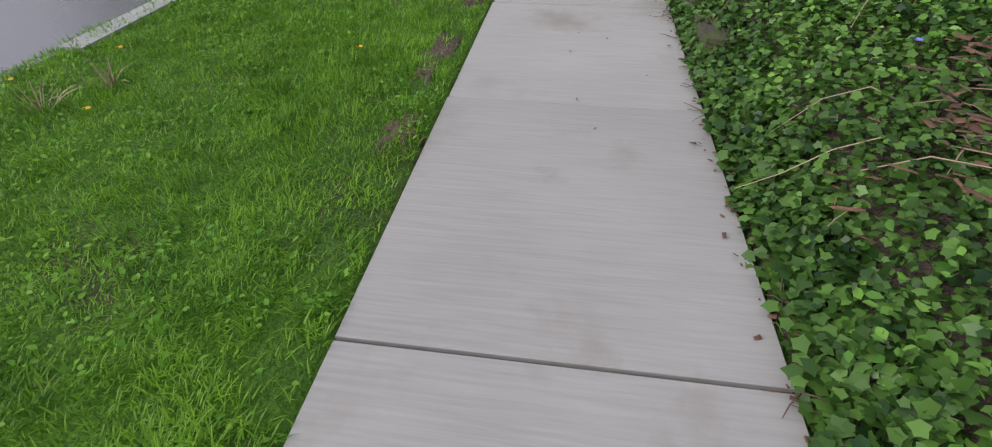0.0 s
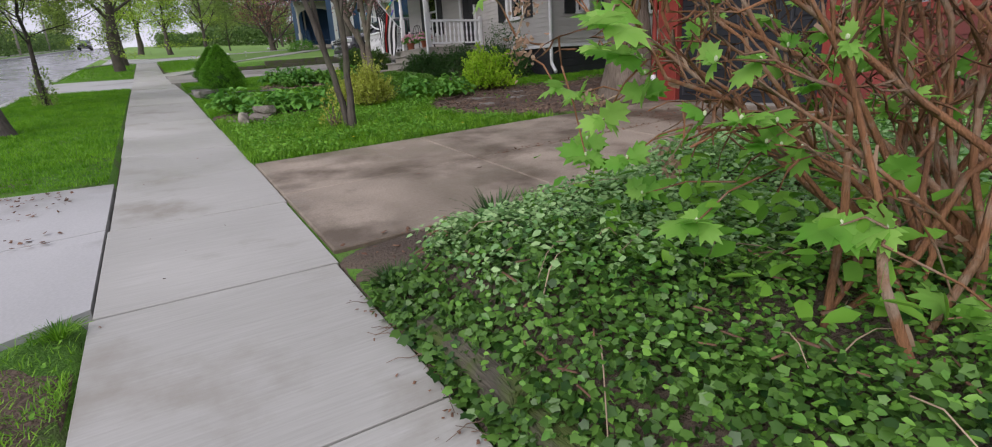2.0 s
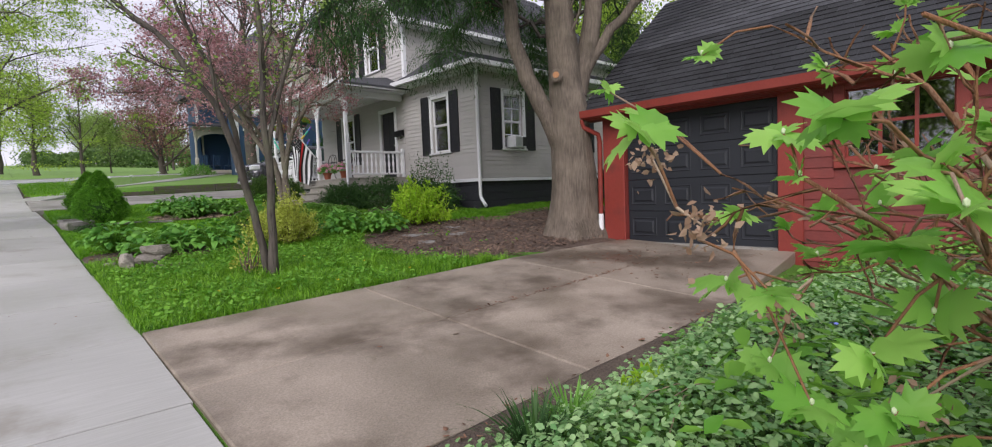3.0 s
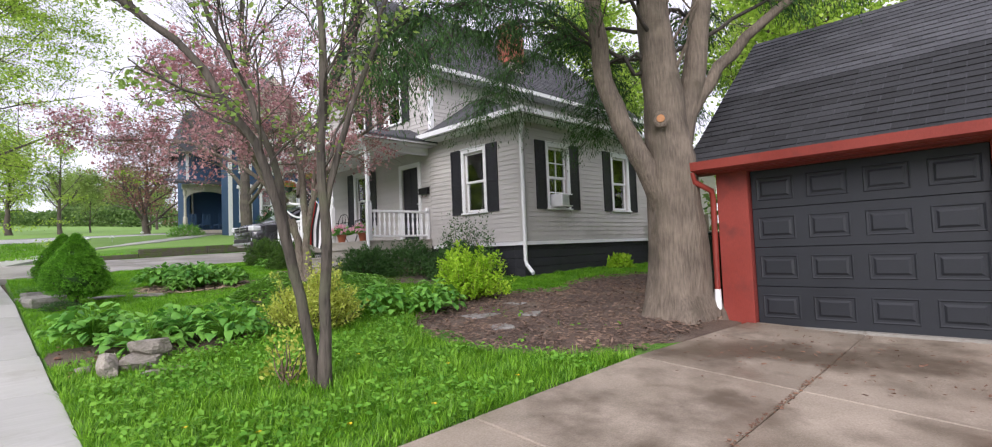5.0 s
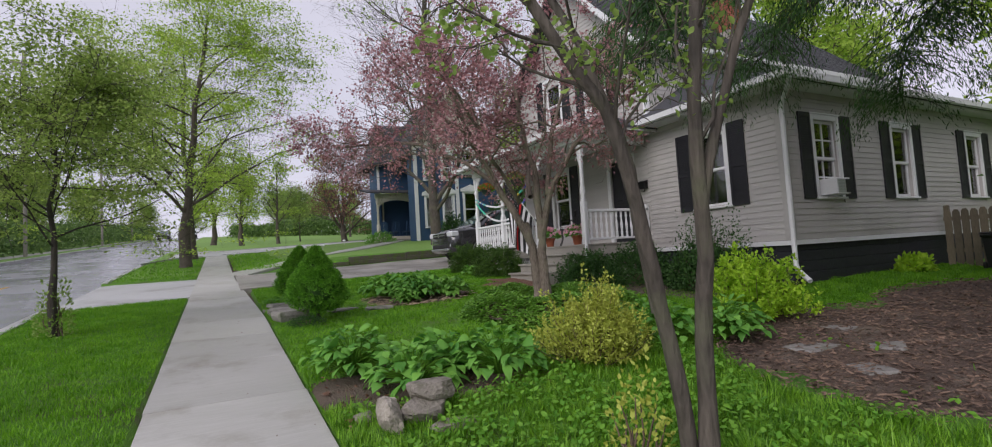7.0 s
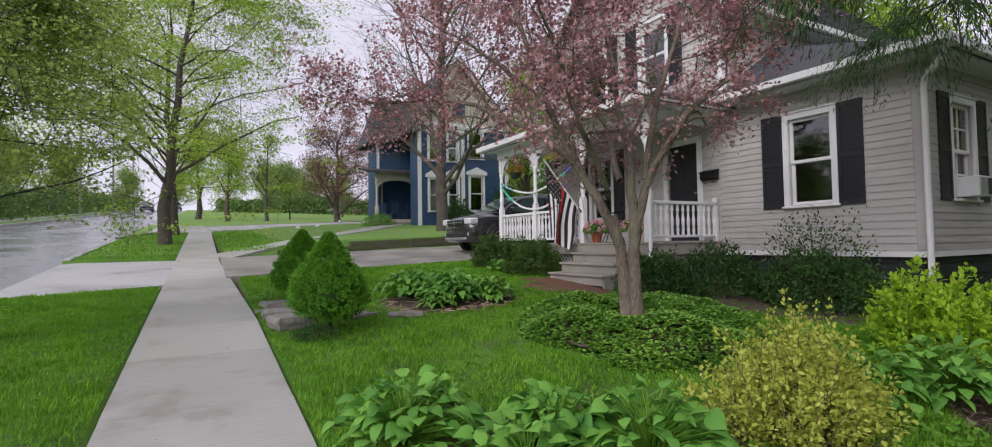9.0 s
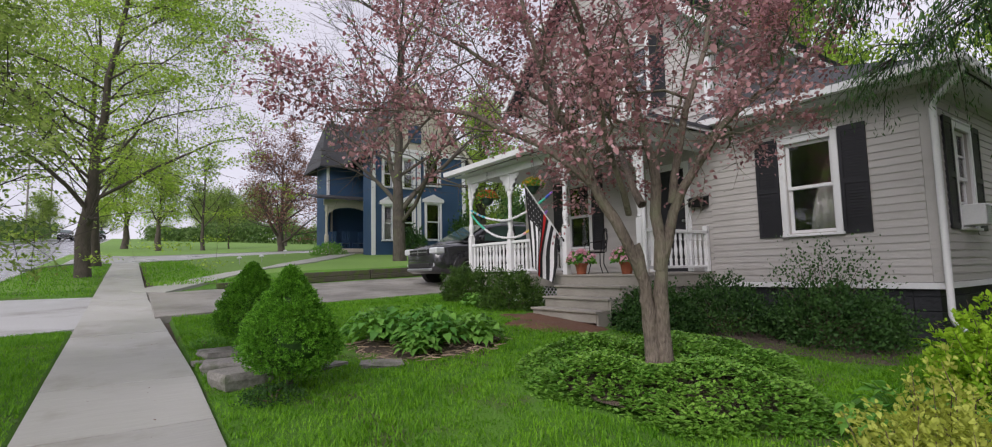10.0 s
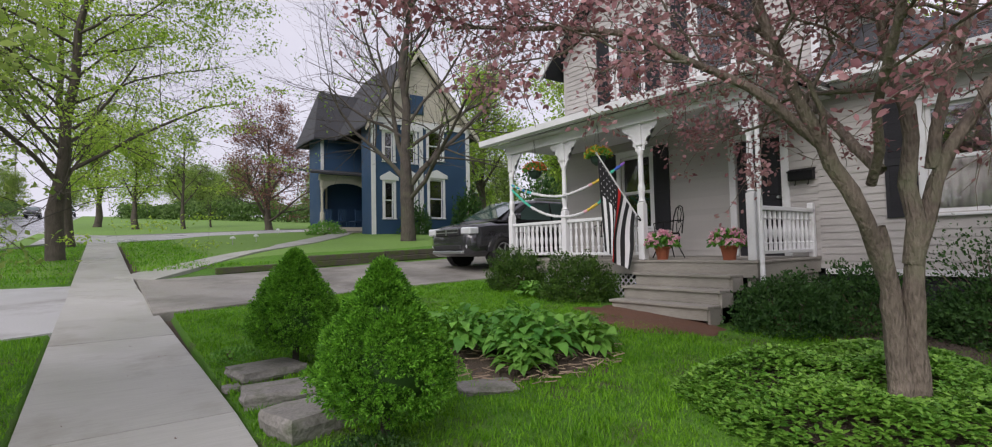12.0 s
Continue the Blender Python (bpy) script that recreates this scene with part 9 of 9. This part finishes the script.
# ---- the parked car ----
def build_car(label, x, y, z, rz, group=""):
    """A sport-utility car; its nose points to -x before turning."""
    t = thing("car", label, "car", group, (x, y, z), rz)

    def loft(stations, mat, name, seg=None, label=""):
        """stations: x, then points (half width, height) from sill to top centre."""
        bm = bmesh.new()
        rows = []
        for sx, sec in stations:
            ring = [bm.verts.new((sx, -w, h)) for w, h in sec] + [bm.verts.new((sx, w, h)) for w, h in reversed(sec)]
            rows.append(ring)
        n = len(rows[0])
        for a, b in zip(rows, rows[1:]):
            for i in range(n - 1):
                bm.faces.new((a[i], a[i + 1], b[i + 1], b[i]))
            bm.faces.new((a[n - 1], a[0], b[0], b[n - 1]))
        bm.faces.new(rows[0]), bm.faces.new(list(reversed(rows[-1])))
        bmesh.ops.recalc_face_normals(bm, faces=bm.faces)
        return part(name, bm, mat, t, label, smooth=True)

    sec = lambda w, lo, mid, hi, top: [(w * 0.86, lo), (w * 0.97, lo + 0.08), (w, mid), (w * 0.97, hi - 0.06), (w * 0.9, hi), (w * 0.5, top), (w * 0.15, top + 0.01)]
    body = loft([(-2.42, sec(0.62, 0.42, 0.55, 0.72, 0.76)), (-2.36, sec(0.78, 0.30, 0.55, 0.88, 0.93)), (-2.2, sec(0.88, 0.26, 0.58, 0.97, 1.02)), (-1.85, sec(0.92, 0.25, 0.62, 1.01, 1.07)), (-1.3, sec(0.93, 0.25, 0.64, 1.04, 1.12)), (-0.9, sec(0.93, 0.25, 0.64, 1.06, 1.15)), (0.2, sec(0.935, 0.25, 0.66, 1.09, 1.12)), (1.3, sec(0.93, 0.26, 0.68, 1.11, 1.14)), (2.1, sec(0.90, 0.30, 0.70, 1.12, 1.16)), (2.4, sec(0.84, 0.36, 0.72, 1.06, 1.10)), (2.47, sec(0.7, 0.45, 0.7, 0.95, 0.98))], M["car_paint"], "body")
    top = lambda w, lo, hi: [(w, lo), (w * 0.985, lo + 0.05), (w * 0.9, hi - 0.12), (w * 0.82, hi - 0.03), (w * 0.6, hi), (w * 0.2, hi + 0.012)]
    loft([(-1.47, top(0.80, 1.08, 1.14)), (-1.0, top(0.82, 1.08, 1.4)), (-0.55, top(0.83, 1.08, 1.62)), (-0.05, top(0.84, 1.08, 1.70)), (1.3, top(0.84, 1.08, 1.70)), (2.0, top(0.82, 1.08, 1.62)), (2.28, top(0.78, 1.08, 1.35)), (2.36, top(0.76, 1.05, 1.15))], M["car_paint"], "cabin")
    glass = plain("car_glass", (0.05, 0.10, 0.09), 0.05, 0.0, 1.0) if "car_glass" not in bpy.data.materials else bpy.data.materials["car_glass"]

    def pane(name, pts):
        bm = bmesh.new()
        a = [bm.verts.new(p) for p in pts]
        c = sum((v.co for v in a), Vector()) / len(a)
        b = [bm.verts.new(v.co + (Vector((c.x, 0, 0.9)) - v.co).normalized() * 0.02) for v in a]
        bm.faces.new(a), bm.faces.new(list(reversed(b)))
        for i in range(len(a)):
            bm.faces.new((a[i], a[(i + 1) % len(a)], b[(i + 1) % len(a)], b[i]))
        bmesh.ops.recalc_face_normals(bm, faces=bm.faces)
        return part(name, bm, glass, t)

    pane("windscreen", [(-1.43, -0.72, 1.18), (-1.43, 0.72, 1.18), (-0.57, 0.60, 1.645), (-0.57, -0.60, 1.645)])
    for s in (-1, 1):
        pane("side_window", [(-0.98, s * 0.845, 1.15), (0.28, s * 0.86, 1.15), (0.28, s * 0.765, 1.6), (-0.42, s * 0.775, 1.57)])
        pane("side_window", [(0.36, s * 0.86, 1.15), (1.2, s * 0.86, 1.17), (1.2, s * 0.765, 1.6), (0.36, s * 0.765, 1.6)])
        pane("side_window", [(1.28, s * 0.86, 1.18), (2.0, s * 0.84, 1.22), (1.85, s * 0.765, 1.55), (1.28, s * 0.765, 1.6)])
        for wx in (-1.45, 1.45):
            ar = bmesh.new()
            a = [math.pi * k / 12 for k in range(13)]
            I = [[ar.verts.new((wx + r * math.cos(q), s * yy, 0.36 + r * math.sin(q))) for q in a] for r, yy in ((0.36, 0.9), (0.36, 0.955), (0.46, 0.955), (0.47, 0.9))]
            for p, q in zip(I, I[1:]):
                for i in range(12):
                    ar.faces.new((p[i], p[i + 1], q[i + 1], q[i]))
            bmesh.ops.recalc_face_normals(ar, faces=ar.faces)
            part("wheel_arch", ar, M["car_paint"], t)
            well = lathe(bmesh.new(), [(0.40, 0.70), (0.40, 0.932)], 20)
            bmesh.ops.transform(well, matrix=Matrix.Translation((wx, 0, 0.36)) @ Matrix.Rotation(radians(90 * -s), 4, "X"), verts=well.verts)
            part("wheel_well", well, M["tyre"], t)
            wh = new("wheel")
            wh.parent = t
            wh.matrix_basis = pose(wx, s * 0.8, 0.35, 90 * -s, 0, 0)
            part("tyre", lathe(bmesh.new(), [(0.22, 0.0), (0.33, 0.0), (0.35, 0.03), (0.35, 0.15), (0.33, 0.18), (0.24, 0.18), (0.23, 0.15)], 24), M["tyre"], wh, smooth=True)
            rim = lathe(bmesh.new(), [(0.235, 0.10), (0.235, 0.165), (0.21, 0.165), (0.2, 0.12)], 24)
            for k in range(5):
                q = 2 * math.pi * k / 5
                rod(rim, (0.04 * math.cos(q), 0.04 * math.sin(q), 0.15), (0.21 * math.cos(q), 0.21 * math.sin(q), 0.145), 0.028, 0.022, 6)
            lathe(rim, [(0.05, 0.11), (0.05, 0.165)], 10)
            part("rim", rim, M["steel"], wh)
        lamp = boxed(-2.38, 0.50, 0.78, -2.1, 0.88, 0.95, bev=0.03)
        if s < 0:
            bmesh.ops.transform(lamp, matrix=Matrix.Diagonal((1, -1, 1, 1)), verts=lamp.verts)
            bmesh.ops.recalc_face_normals(lamp, faces=lamp.faces)
        bmesh.ops.transform(lamp, matrix=Matrix.Translation((-0.03, 0, 0)), verts=lamp.verts)
        part("headlight", lamp, M["lamp_lens"], t)
        rod(bm := bmesh.new(), (-2.39, s * 0.68, 0.5), (-2.33, s * 0.68, 0.5), 0.05, n=12)
        part("fog_lamp", bm, M["lamp_lens"], t)
        part("mirror", boxed(-1.05, s * 0.9 - 0.02, 1.14, -0.93, s * 1.06, 1.28, bev=0.03) if s > 0 else boxed(-1.05, -1.06, 1.14, -0.93, -0.88, 1.28, bev=0.03), M["car_paint"], t)
        part("roof_rail", boxed(-0.1, s * 0.66 - 0.015, 1.69, 1.9, s * 0.66 + 0.015, 1.735, bev=0.006), M["steel"], t)
        part("sill_cladding", boxed(-1.0, s * 0.9 - 0.04, 0.22, 1.0, s * 0.9 + 0.03, 0.36, bev=0.02), M["car_plastic"], t)
    gr = bmesh.new()
    box(gr, -2.46, -0.48, 0.76, -2.38, 0.48, 0.92, bev=0.02)
    part("grille", gr, M["car_plastic"], t)
    cr = bmesh.new()
    for q in ((-2.475, -0.46, 0.825, -2.45, 0.46, 0.85), (-2.475, -0.02, 0.77, -2.45, 0.02, 0.91), (-2.475, -0.47, 0.90, -2.45, 0.47, 0.92)):
        box(cr, *q)
    part("grille_bar", cr, M["steel"], t)
    part("lower_grille", boxed(-2.455, -0.55, 0.42, -2.36, 0.55, 0.54, bev=0.02), M["car_plastic"], t)
    part("bumper_trim", boxed(-2.47, -0.62, 0.33, -2.34, 0.62, 0.40, bev=0.02), M["steel"], t)
    return t


car = build_car("dark grey sport-utility car parked beside the porch", 9.0, 24.95, H(9.0, 24.95) + 0.015, 3.0)
copy_thing(car, pose(-8.6, 122.0, rise(122) - 0.07, 3.8, 0, 90))["label"] = "distant dark car driving up the street"
copy_thing(car, pose(-5.2, 150.0, rise(150) - 0.07, 3.8, 0, 90))["label"] = "distant dark car far up the street"


# ---- the blue house next door ----
def build_blue_house():
    h = structure(thing("house", "dark blue two-storey house with cream trim and gables", "house"))
    bz = 3.2
    S1, S0 = SOUTH(38.0), SOUTH(42.0)
    wins = [(13.62, 14.42, 4.15, 6.15), (13.6, 14.4, 7.2, 8.7), (11.1, 11.55, 4.1, 5.9), (12.25, 12.8, 6.95, 8.5), (12.25, 12.8, 4.1, 6.0), (11.1, 11.55, 6.95, 8.4)]
    wall_box(h, S1, 10.4, 16.2, bz, 9.0, wins, M["blue_wall"], 0.2)
    for w in wins:
        sash_window(h, S1, *w, mat=M["white_paint"], hood=True, trim=0.14)
    part("bay_side", boxed(10.4, 38.2, bz, 10.6, 39.2, 9.0), M["blue_wall"], h)
    part("bay_back", boxed(10.6, 39.0, bz, 12.0, 39.2, 9.0), M["blue_wall"], h)
    part("wall_west", boxed(12.0, 39.0, bz, 12.2, 44.5, 9.0), M["blue_wall"], h)
    part("wall_east", boxed(16.0, 38.2, bz, 16.2, 44.5, 9.0), M["blue_wall"], h)
    part("wall_back", boxed(12.2, 44.3, bz, 16.0, 44.5, 9.0), M["blue_wall"], h)
    # near-black sheets behind the panes, coloured as unlit rooms
    part("inner_wall", boxed(12.3, 39.6, bz, 16.0, 39.7, 8.9), M["room_gloom"], h)
    part("inner_wall", boxed(10.7, 38.8, bz, 12.0, 38.9, 8.9), M["room_gloom"], h)
    for x in (10.4, 13.05, 15.95):
        part("corner_board", boxed(x - 0.02, 37.95, bz, x + 0.2, 37.998, 9.0), M["white_paint"], h)
    # gable with shingled cream face
    bm = bmesh.new()
    A = [bm.verts.new(p) for p in ((10.4, 38.0, 9.0), (16.2, 38.0, 9.0), (12.9, 38.0, 12.6))]
    B = [bm.verts.new((v.co.x, 38.2, v.co.z)) for v in A]
    bm.faces.new(A), bm.faces.new(list(reversed(B)))
    for i in range(3):
        bm.faces.new((A[i], A[(i + 1) % 3], B[(i + 1) % 3], B[i]))
    bmesh.ops.recalc_face_normals(bm, faces=bm.faces)
    part("gable", bm, M["cream_trim"], h)
    for k in range(16):
        z = 9.1 + 0.18 * k
        half = 2.8 * (1 - (z + 0.1 - 9.0) / 3.5)
        if half > 0.1:
            part("gable_board", boxed(12.95 - half, 37.965, z, 12.95 + half, 37.998, z + 0.165), M["cream_trim"], h)
    part("attic_vent", boxed(12.5, 37.9, 9.5, 13.3, 37.96, 10.5, bev=0.03), M["blue_wall"], h)
    part("frieze_board", boxed(10.3, 37.93, 8.85, 16.3, 37.96, 9.12), M["white_paint"], h)
    for s in (-1, 1):
        bm = bmesh.new()
        a = [(13.3 + s * 3.3, 37.6, 8.62), (12.9, 37.6, 12.88), (12.9, 37.6, 12.5), (13.3 + s * 3.3, 37.6, 8.3)]
        P = [bm.verts.new(p) for p in a]
        Q = [bm.verts.new((p[0], 37.72, p[2])) for p in a]
        bm.faces.new(P), bm.faces.new(list(reversed(Q)))
        for i in range(4):
            bm.faces.new((P[i], P[(i + 1) % 4], Q[(i + 1) % 4], Q[i]))
        bmesh.ops.recalc_face_normals(bm, faces=bm.faces)
        part("bargeboard", bm, M["cream_trim"], h)
        roof_plane(h, [(13.3 + s * 3.35, 37.6, 8.6), (13.3 + s * 3.35, 44.8, 8.6), (12.9, 44.8, 12.95), (12.9, 37.6, 12.95)], M["roof"])
    # left block over the porch
    part("wall_front", boxed(9.3, 42.0, 6.7, 11.99, 42.2, 9.0), M["blue_wall"], h)
    part("wall_side", boxed(9.3, 42.2, bz, 9.5, 44.0, 9.0), M["blue_wall"], h)
    part("porch_back", boxed(9.5, 42.8, bz, 11.99, 43.0, 6.7), M["blue_wall"], h)
    part("corner_board", boxed(9.26, 41.96, 6.7, 9.42, 41.998, 9.0), M["white_paint"], h)
    roof_plane(h, [(8.75, 41.5, 8.55), (13.0, 41.5, 8.55), (13.0, 43.2, 11.5), (9.6, 43.2, 11.5)], M["roof"])
    roof_plane(h, [(8.75, 41.5, 8.55), (9.6, 43.2, 11.5), (8.75, 44.8, 8.55)], M["roof"])
    roof_plane(h, [(8.75, 44.8, 8.55), (9.6, 43.2, 11.5), (13.0, 43.2, 11.5), (13.0, 44.8, 8.55)], M["roof"])
    # its porch
    part("porch_floor", boxed(8.7, 40.4, bz, 11.98, 42.8, 3.75), M["cream_trim"], h)
    part("porch_step", boxed(9.6, 40.0, bz, 10.9, 40.39, 3.55), M["stone"], h)
    roof_plane(h, [(8.1, 40.0, 6.5), (11.8, 40.0, 6.5), (11.8, 42.0, 6.9), (8.1, 42.0, 6.9)], M["roof"])
    part("beam", boxed(8.7, 40.5, 6.15, 11.6, 40.7, 6.45), M["cream_trim"], h)
    for x in (8.85, 11.35):
        part("post", lathe(bmesh.new(), [(0.12, 0), (0.12, 0.7), (0.07, 0.8), (0.07, 2.0), (0.11, 2.1), (0.11, 2.42)], 8, (x, 40.6, 3.75)), M["cream_trim"], h)
    part("post", boxed(9.65, 42.4, 3.75, 9.75, 42.5, 6.5), M["cream_trim"], h)
    bm = bmesh.new()
    q = [(math.cos(a), math.sin(a)) for a in np.linspace(0, math.pi, 13)]
    U = [bm.verts.new((10.1 + 1.18 * c, 40.55, 5.55 + 0.5 * s)) for c, s in q]
    O = [bm.verts.new((10.1 + 1.2 * c, 40.55, 6.25)) for c, s in q]
    U2 = [bm.verts.new((v.co.x, 40.65, v.co.z)) for v in U]
    O2 = [bm.verts.new((v.co.x, 40.65, v.co.z)) for v in O]
    for i in range(12):
        bm.faces.new((U[i], U[i + 1], O[i + 1], O[i])), bm.faces.new((U2[i + 1], U2[i], O2[i], O2[i + 1])), bm.faces.new((U[i], U2[i], U2[i + 1], U[i + 1]))
    part("arch", bm, M["cream_trim"], h)
    return h


build_blue_house()
for k, (x, y) in enumerate(((9.4, 41.6), (10.2, 41.7), (11.0, 41.5))):
    c = thing("porch_chair", "dark blue slatted chair on the neighbour's porch", "chair", "neighbour's porch chairs", (x, y, 3.75), 180 + 10 * k)
    for q in range(4):
        part("slat", boxed(-0.25 + 0.13 * q, 0.2, 0.35, -0.14 + 0.13 * q, 0.24, 1.0, bev=0.004), M["blue_wall"], c)
    part("seat", boxed(-0.27, -0.25, 0.35, 0.27, 0.25, 0.39, bev=0.004), M["blue_wall"], c)
    for sx in (-0.25, 0.25):
        for sy in (-0.22, 0.22):
            part("leg", boxed(sx - 0.025, sy - 0.025, 0, sx + 0.025, sy + 0.025, 0.35), M["blue_wall"], c)
bush("dark evergreen shrub against the blue house", 15.4, 37.0, 0.9, 0.8, 2.3, 2600, 0.16, M["yew"], 401, near=False, shape="dome", z=H(15.4, 37) + 0.26)
bush("dark evergreen shrub against the blue house", 12.4, 37.2, 0.8, 0.6, 1.4, 1800, 0.14, M["yew"], 402, near=False, z=H(12.4, 37) + 0.26)
bush("wine-red shrub by the neighbour's porch steps", 11.2, 39.6, 0.4, 0.4, 1.1, 900, 0.1, M["purple_leaf"], 403, near=False, z=H(11.2, 39.6) + 0.26)
bush("low flowering bed by the blue house", 8.6, 39.4, 0.9, 0.7, 0.6, 1400, 0.1, M["hosta_pale"], 404, near=False, z=H(8.6, 39.4) + 0.26)
bush("tall dark evergreen behind the porch", 12.0, 27.6, 1.0, 0.9, 2.6, 3600, 0.14, M["yew"], 405, near=False, z=H(12, 27.6) + 0.1)


def build_retaining():
    w = thing("retaining_wall", "low dark timber retaining wall along the drive", "wall", at=(0, 0, 0), kind="structure")
    pts = [(2.0, 27.75), (4.2, 27.85), (6.4, 28.0), (8.6, 28.2), (10.8, 28.35), (13.0, 28.5)]
    for row in range(2):
        for k, ((ax, ay), (bx, by)) in enumerate(zip(pts, pts[1:])):
            if row == 1 and k == 0:
                continue
            ang = math.degrees(math.atan2(by - ay, bx - ax))
            L = math.hypot(bx - ax, by - ay)
            part("timber", boxed(0.01, -0.08, 0, L - 0.01, 0.08, 0.15, bev=0.012), M["timber"], w, m=pose(ax, ay + 0.02 * row, H(ax, ay) + 0.0 + 0.152 * row, 0, -math.degrees(math.atan(0.03)), ang))


build_retaining()
for x, y in ((3.6, 34.5), (4.6, 35.5), (6.8, 41.0)):
    z = H(x, y) + 0.26 * min(1, (x - 1) / 2.5)
    gl = thing("path_light", "small pale garden path light in lawn", "garden light", "path lights", (x, y, z))
    pipe("stake", [(0, 0, -0.05), (0, 0, 0.2)], 0.012, M["steel"], gl)
    part("cap", lathe(bmesh.new(), [(0.06, 0.2), (0.1, 0.22), (0.08, 0.27), (0.02, 0.3)], 10), M["white_paint"], gl)


# ---- poles and wires across the street ----
def utility_pole(x, y, h, label):
    z = H(x, y)
    t = thing("utility_pole", label, "utility pole", "utility poles", (x, y, z))
    pipe("shaft", [(0, 0, -0.3), (0, 0, h * 0.5), (0, 0, h)], 0.12, M["hazed_pole_wood"], t)
    part("crossarm", boxed(-1.1, -0.06, h - 1.0, 1.1, 0.06, h - 0.86), M["hazed_pole_wood"], t)
    for q in (-1.0, -0.4, 0.4, 1.0):
        part("insulator", lathe(bmesh.new(), [(0.03, 0), (0.05, 0.05), (0.03, 0.12)], 6, (q, 0, h - 0.86)), M["stone"], t)


spots = [(-12.1, 57.0, 15.0), (-12.2, 86.0, 13.0), (-12.3, 112.0, 12.5), (-12.4, 140.0, 12.5)]
for x, y, h in spots:
    utility_pole(x, y, h, "tall weathered wooden utility pole, paled as by haze")
order = spots
for (ax, ay, ah), (bx, by, bh) in zip(order, order[1:]):
    for q, dz in ((-1.0, -0.7), (1.0, -0.7), (0.0, -3.0)):
        A, B = np.array([ax + q, ay, H(ax, ay) + ah + dz]), np.array([bx + q, by, H(bx, by) + bh + dz])
        pts = [A + (B - A) * f - np.array([0, 0, 0.8 * 4 * f * (1 - f)]) for f in np.linspace(0, 1, 13)]
        w = pipe("power_line", pts, 0.018, M["iron"], None, 4)
        tagged(w, "thin black overhead power line between poles", "power line", "power lines")
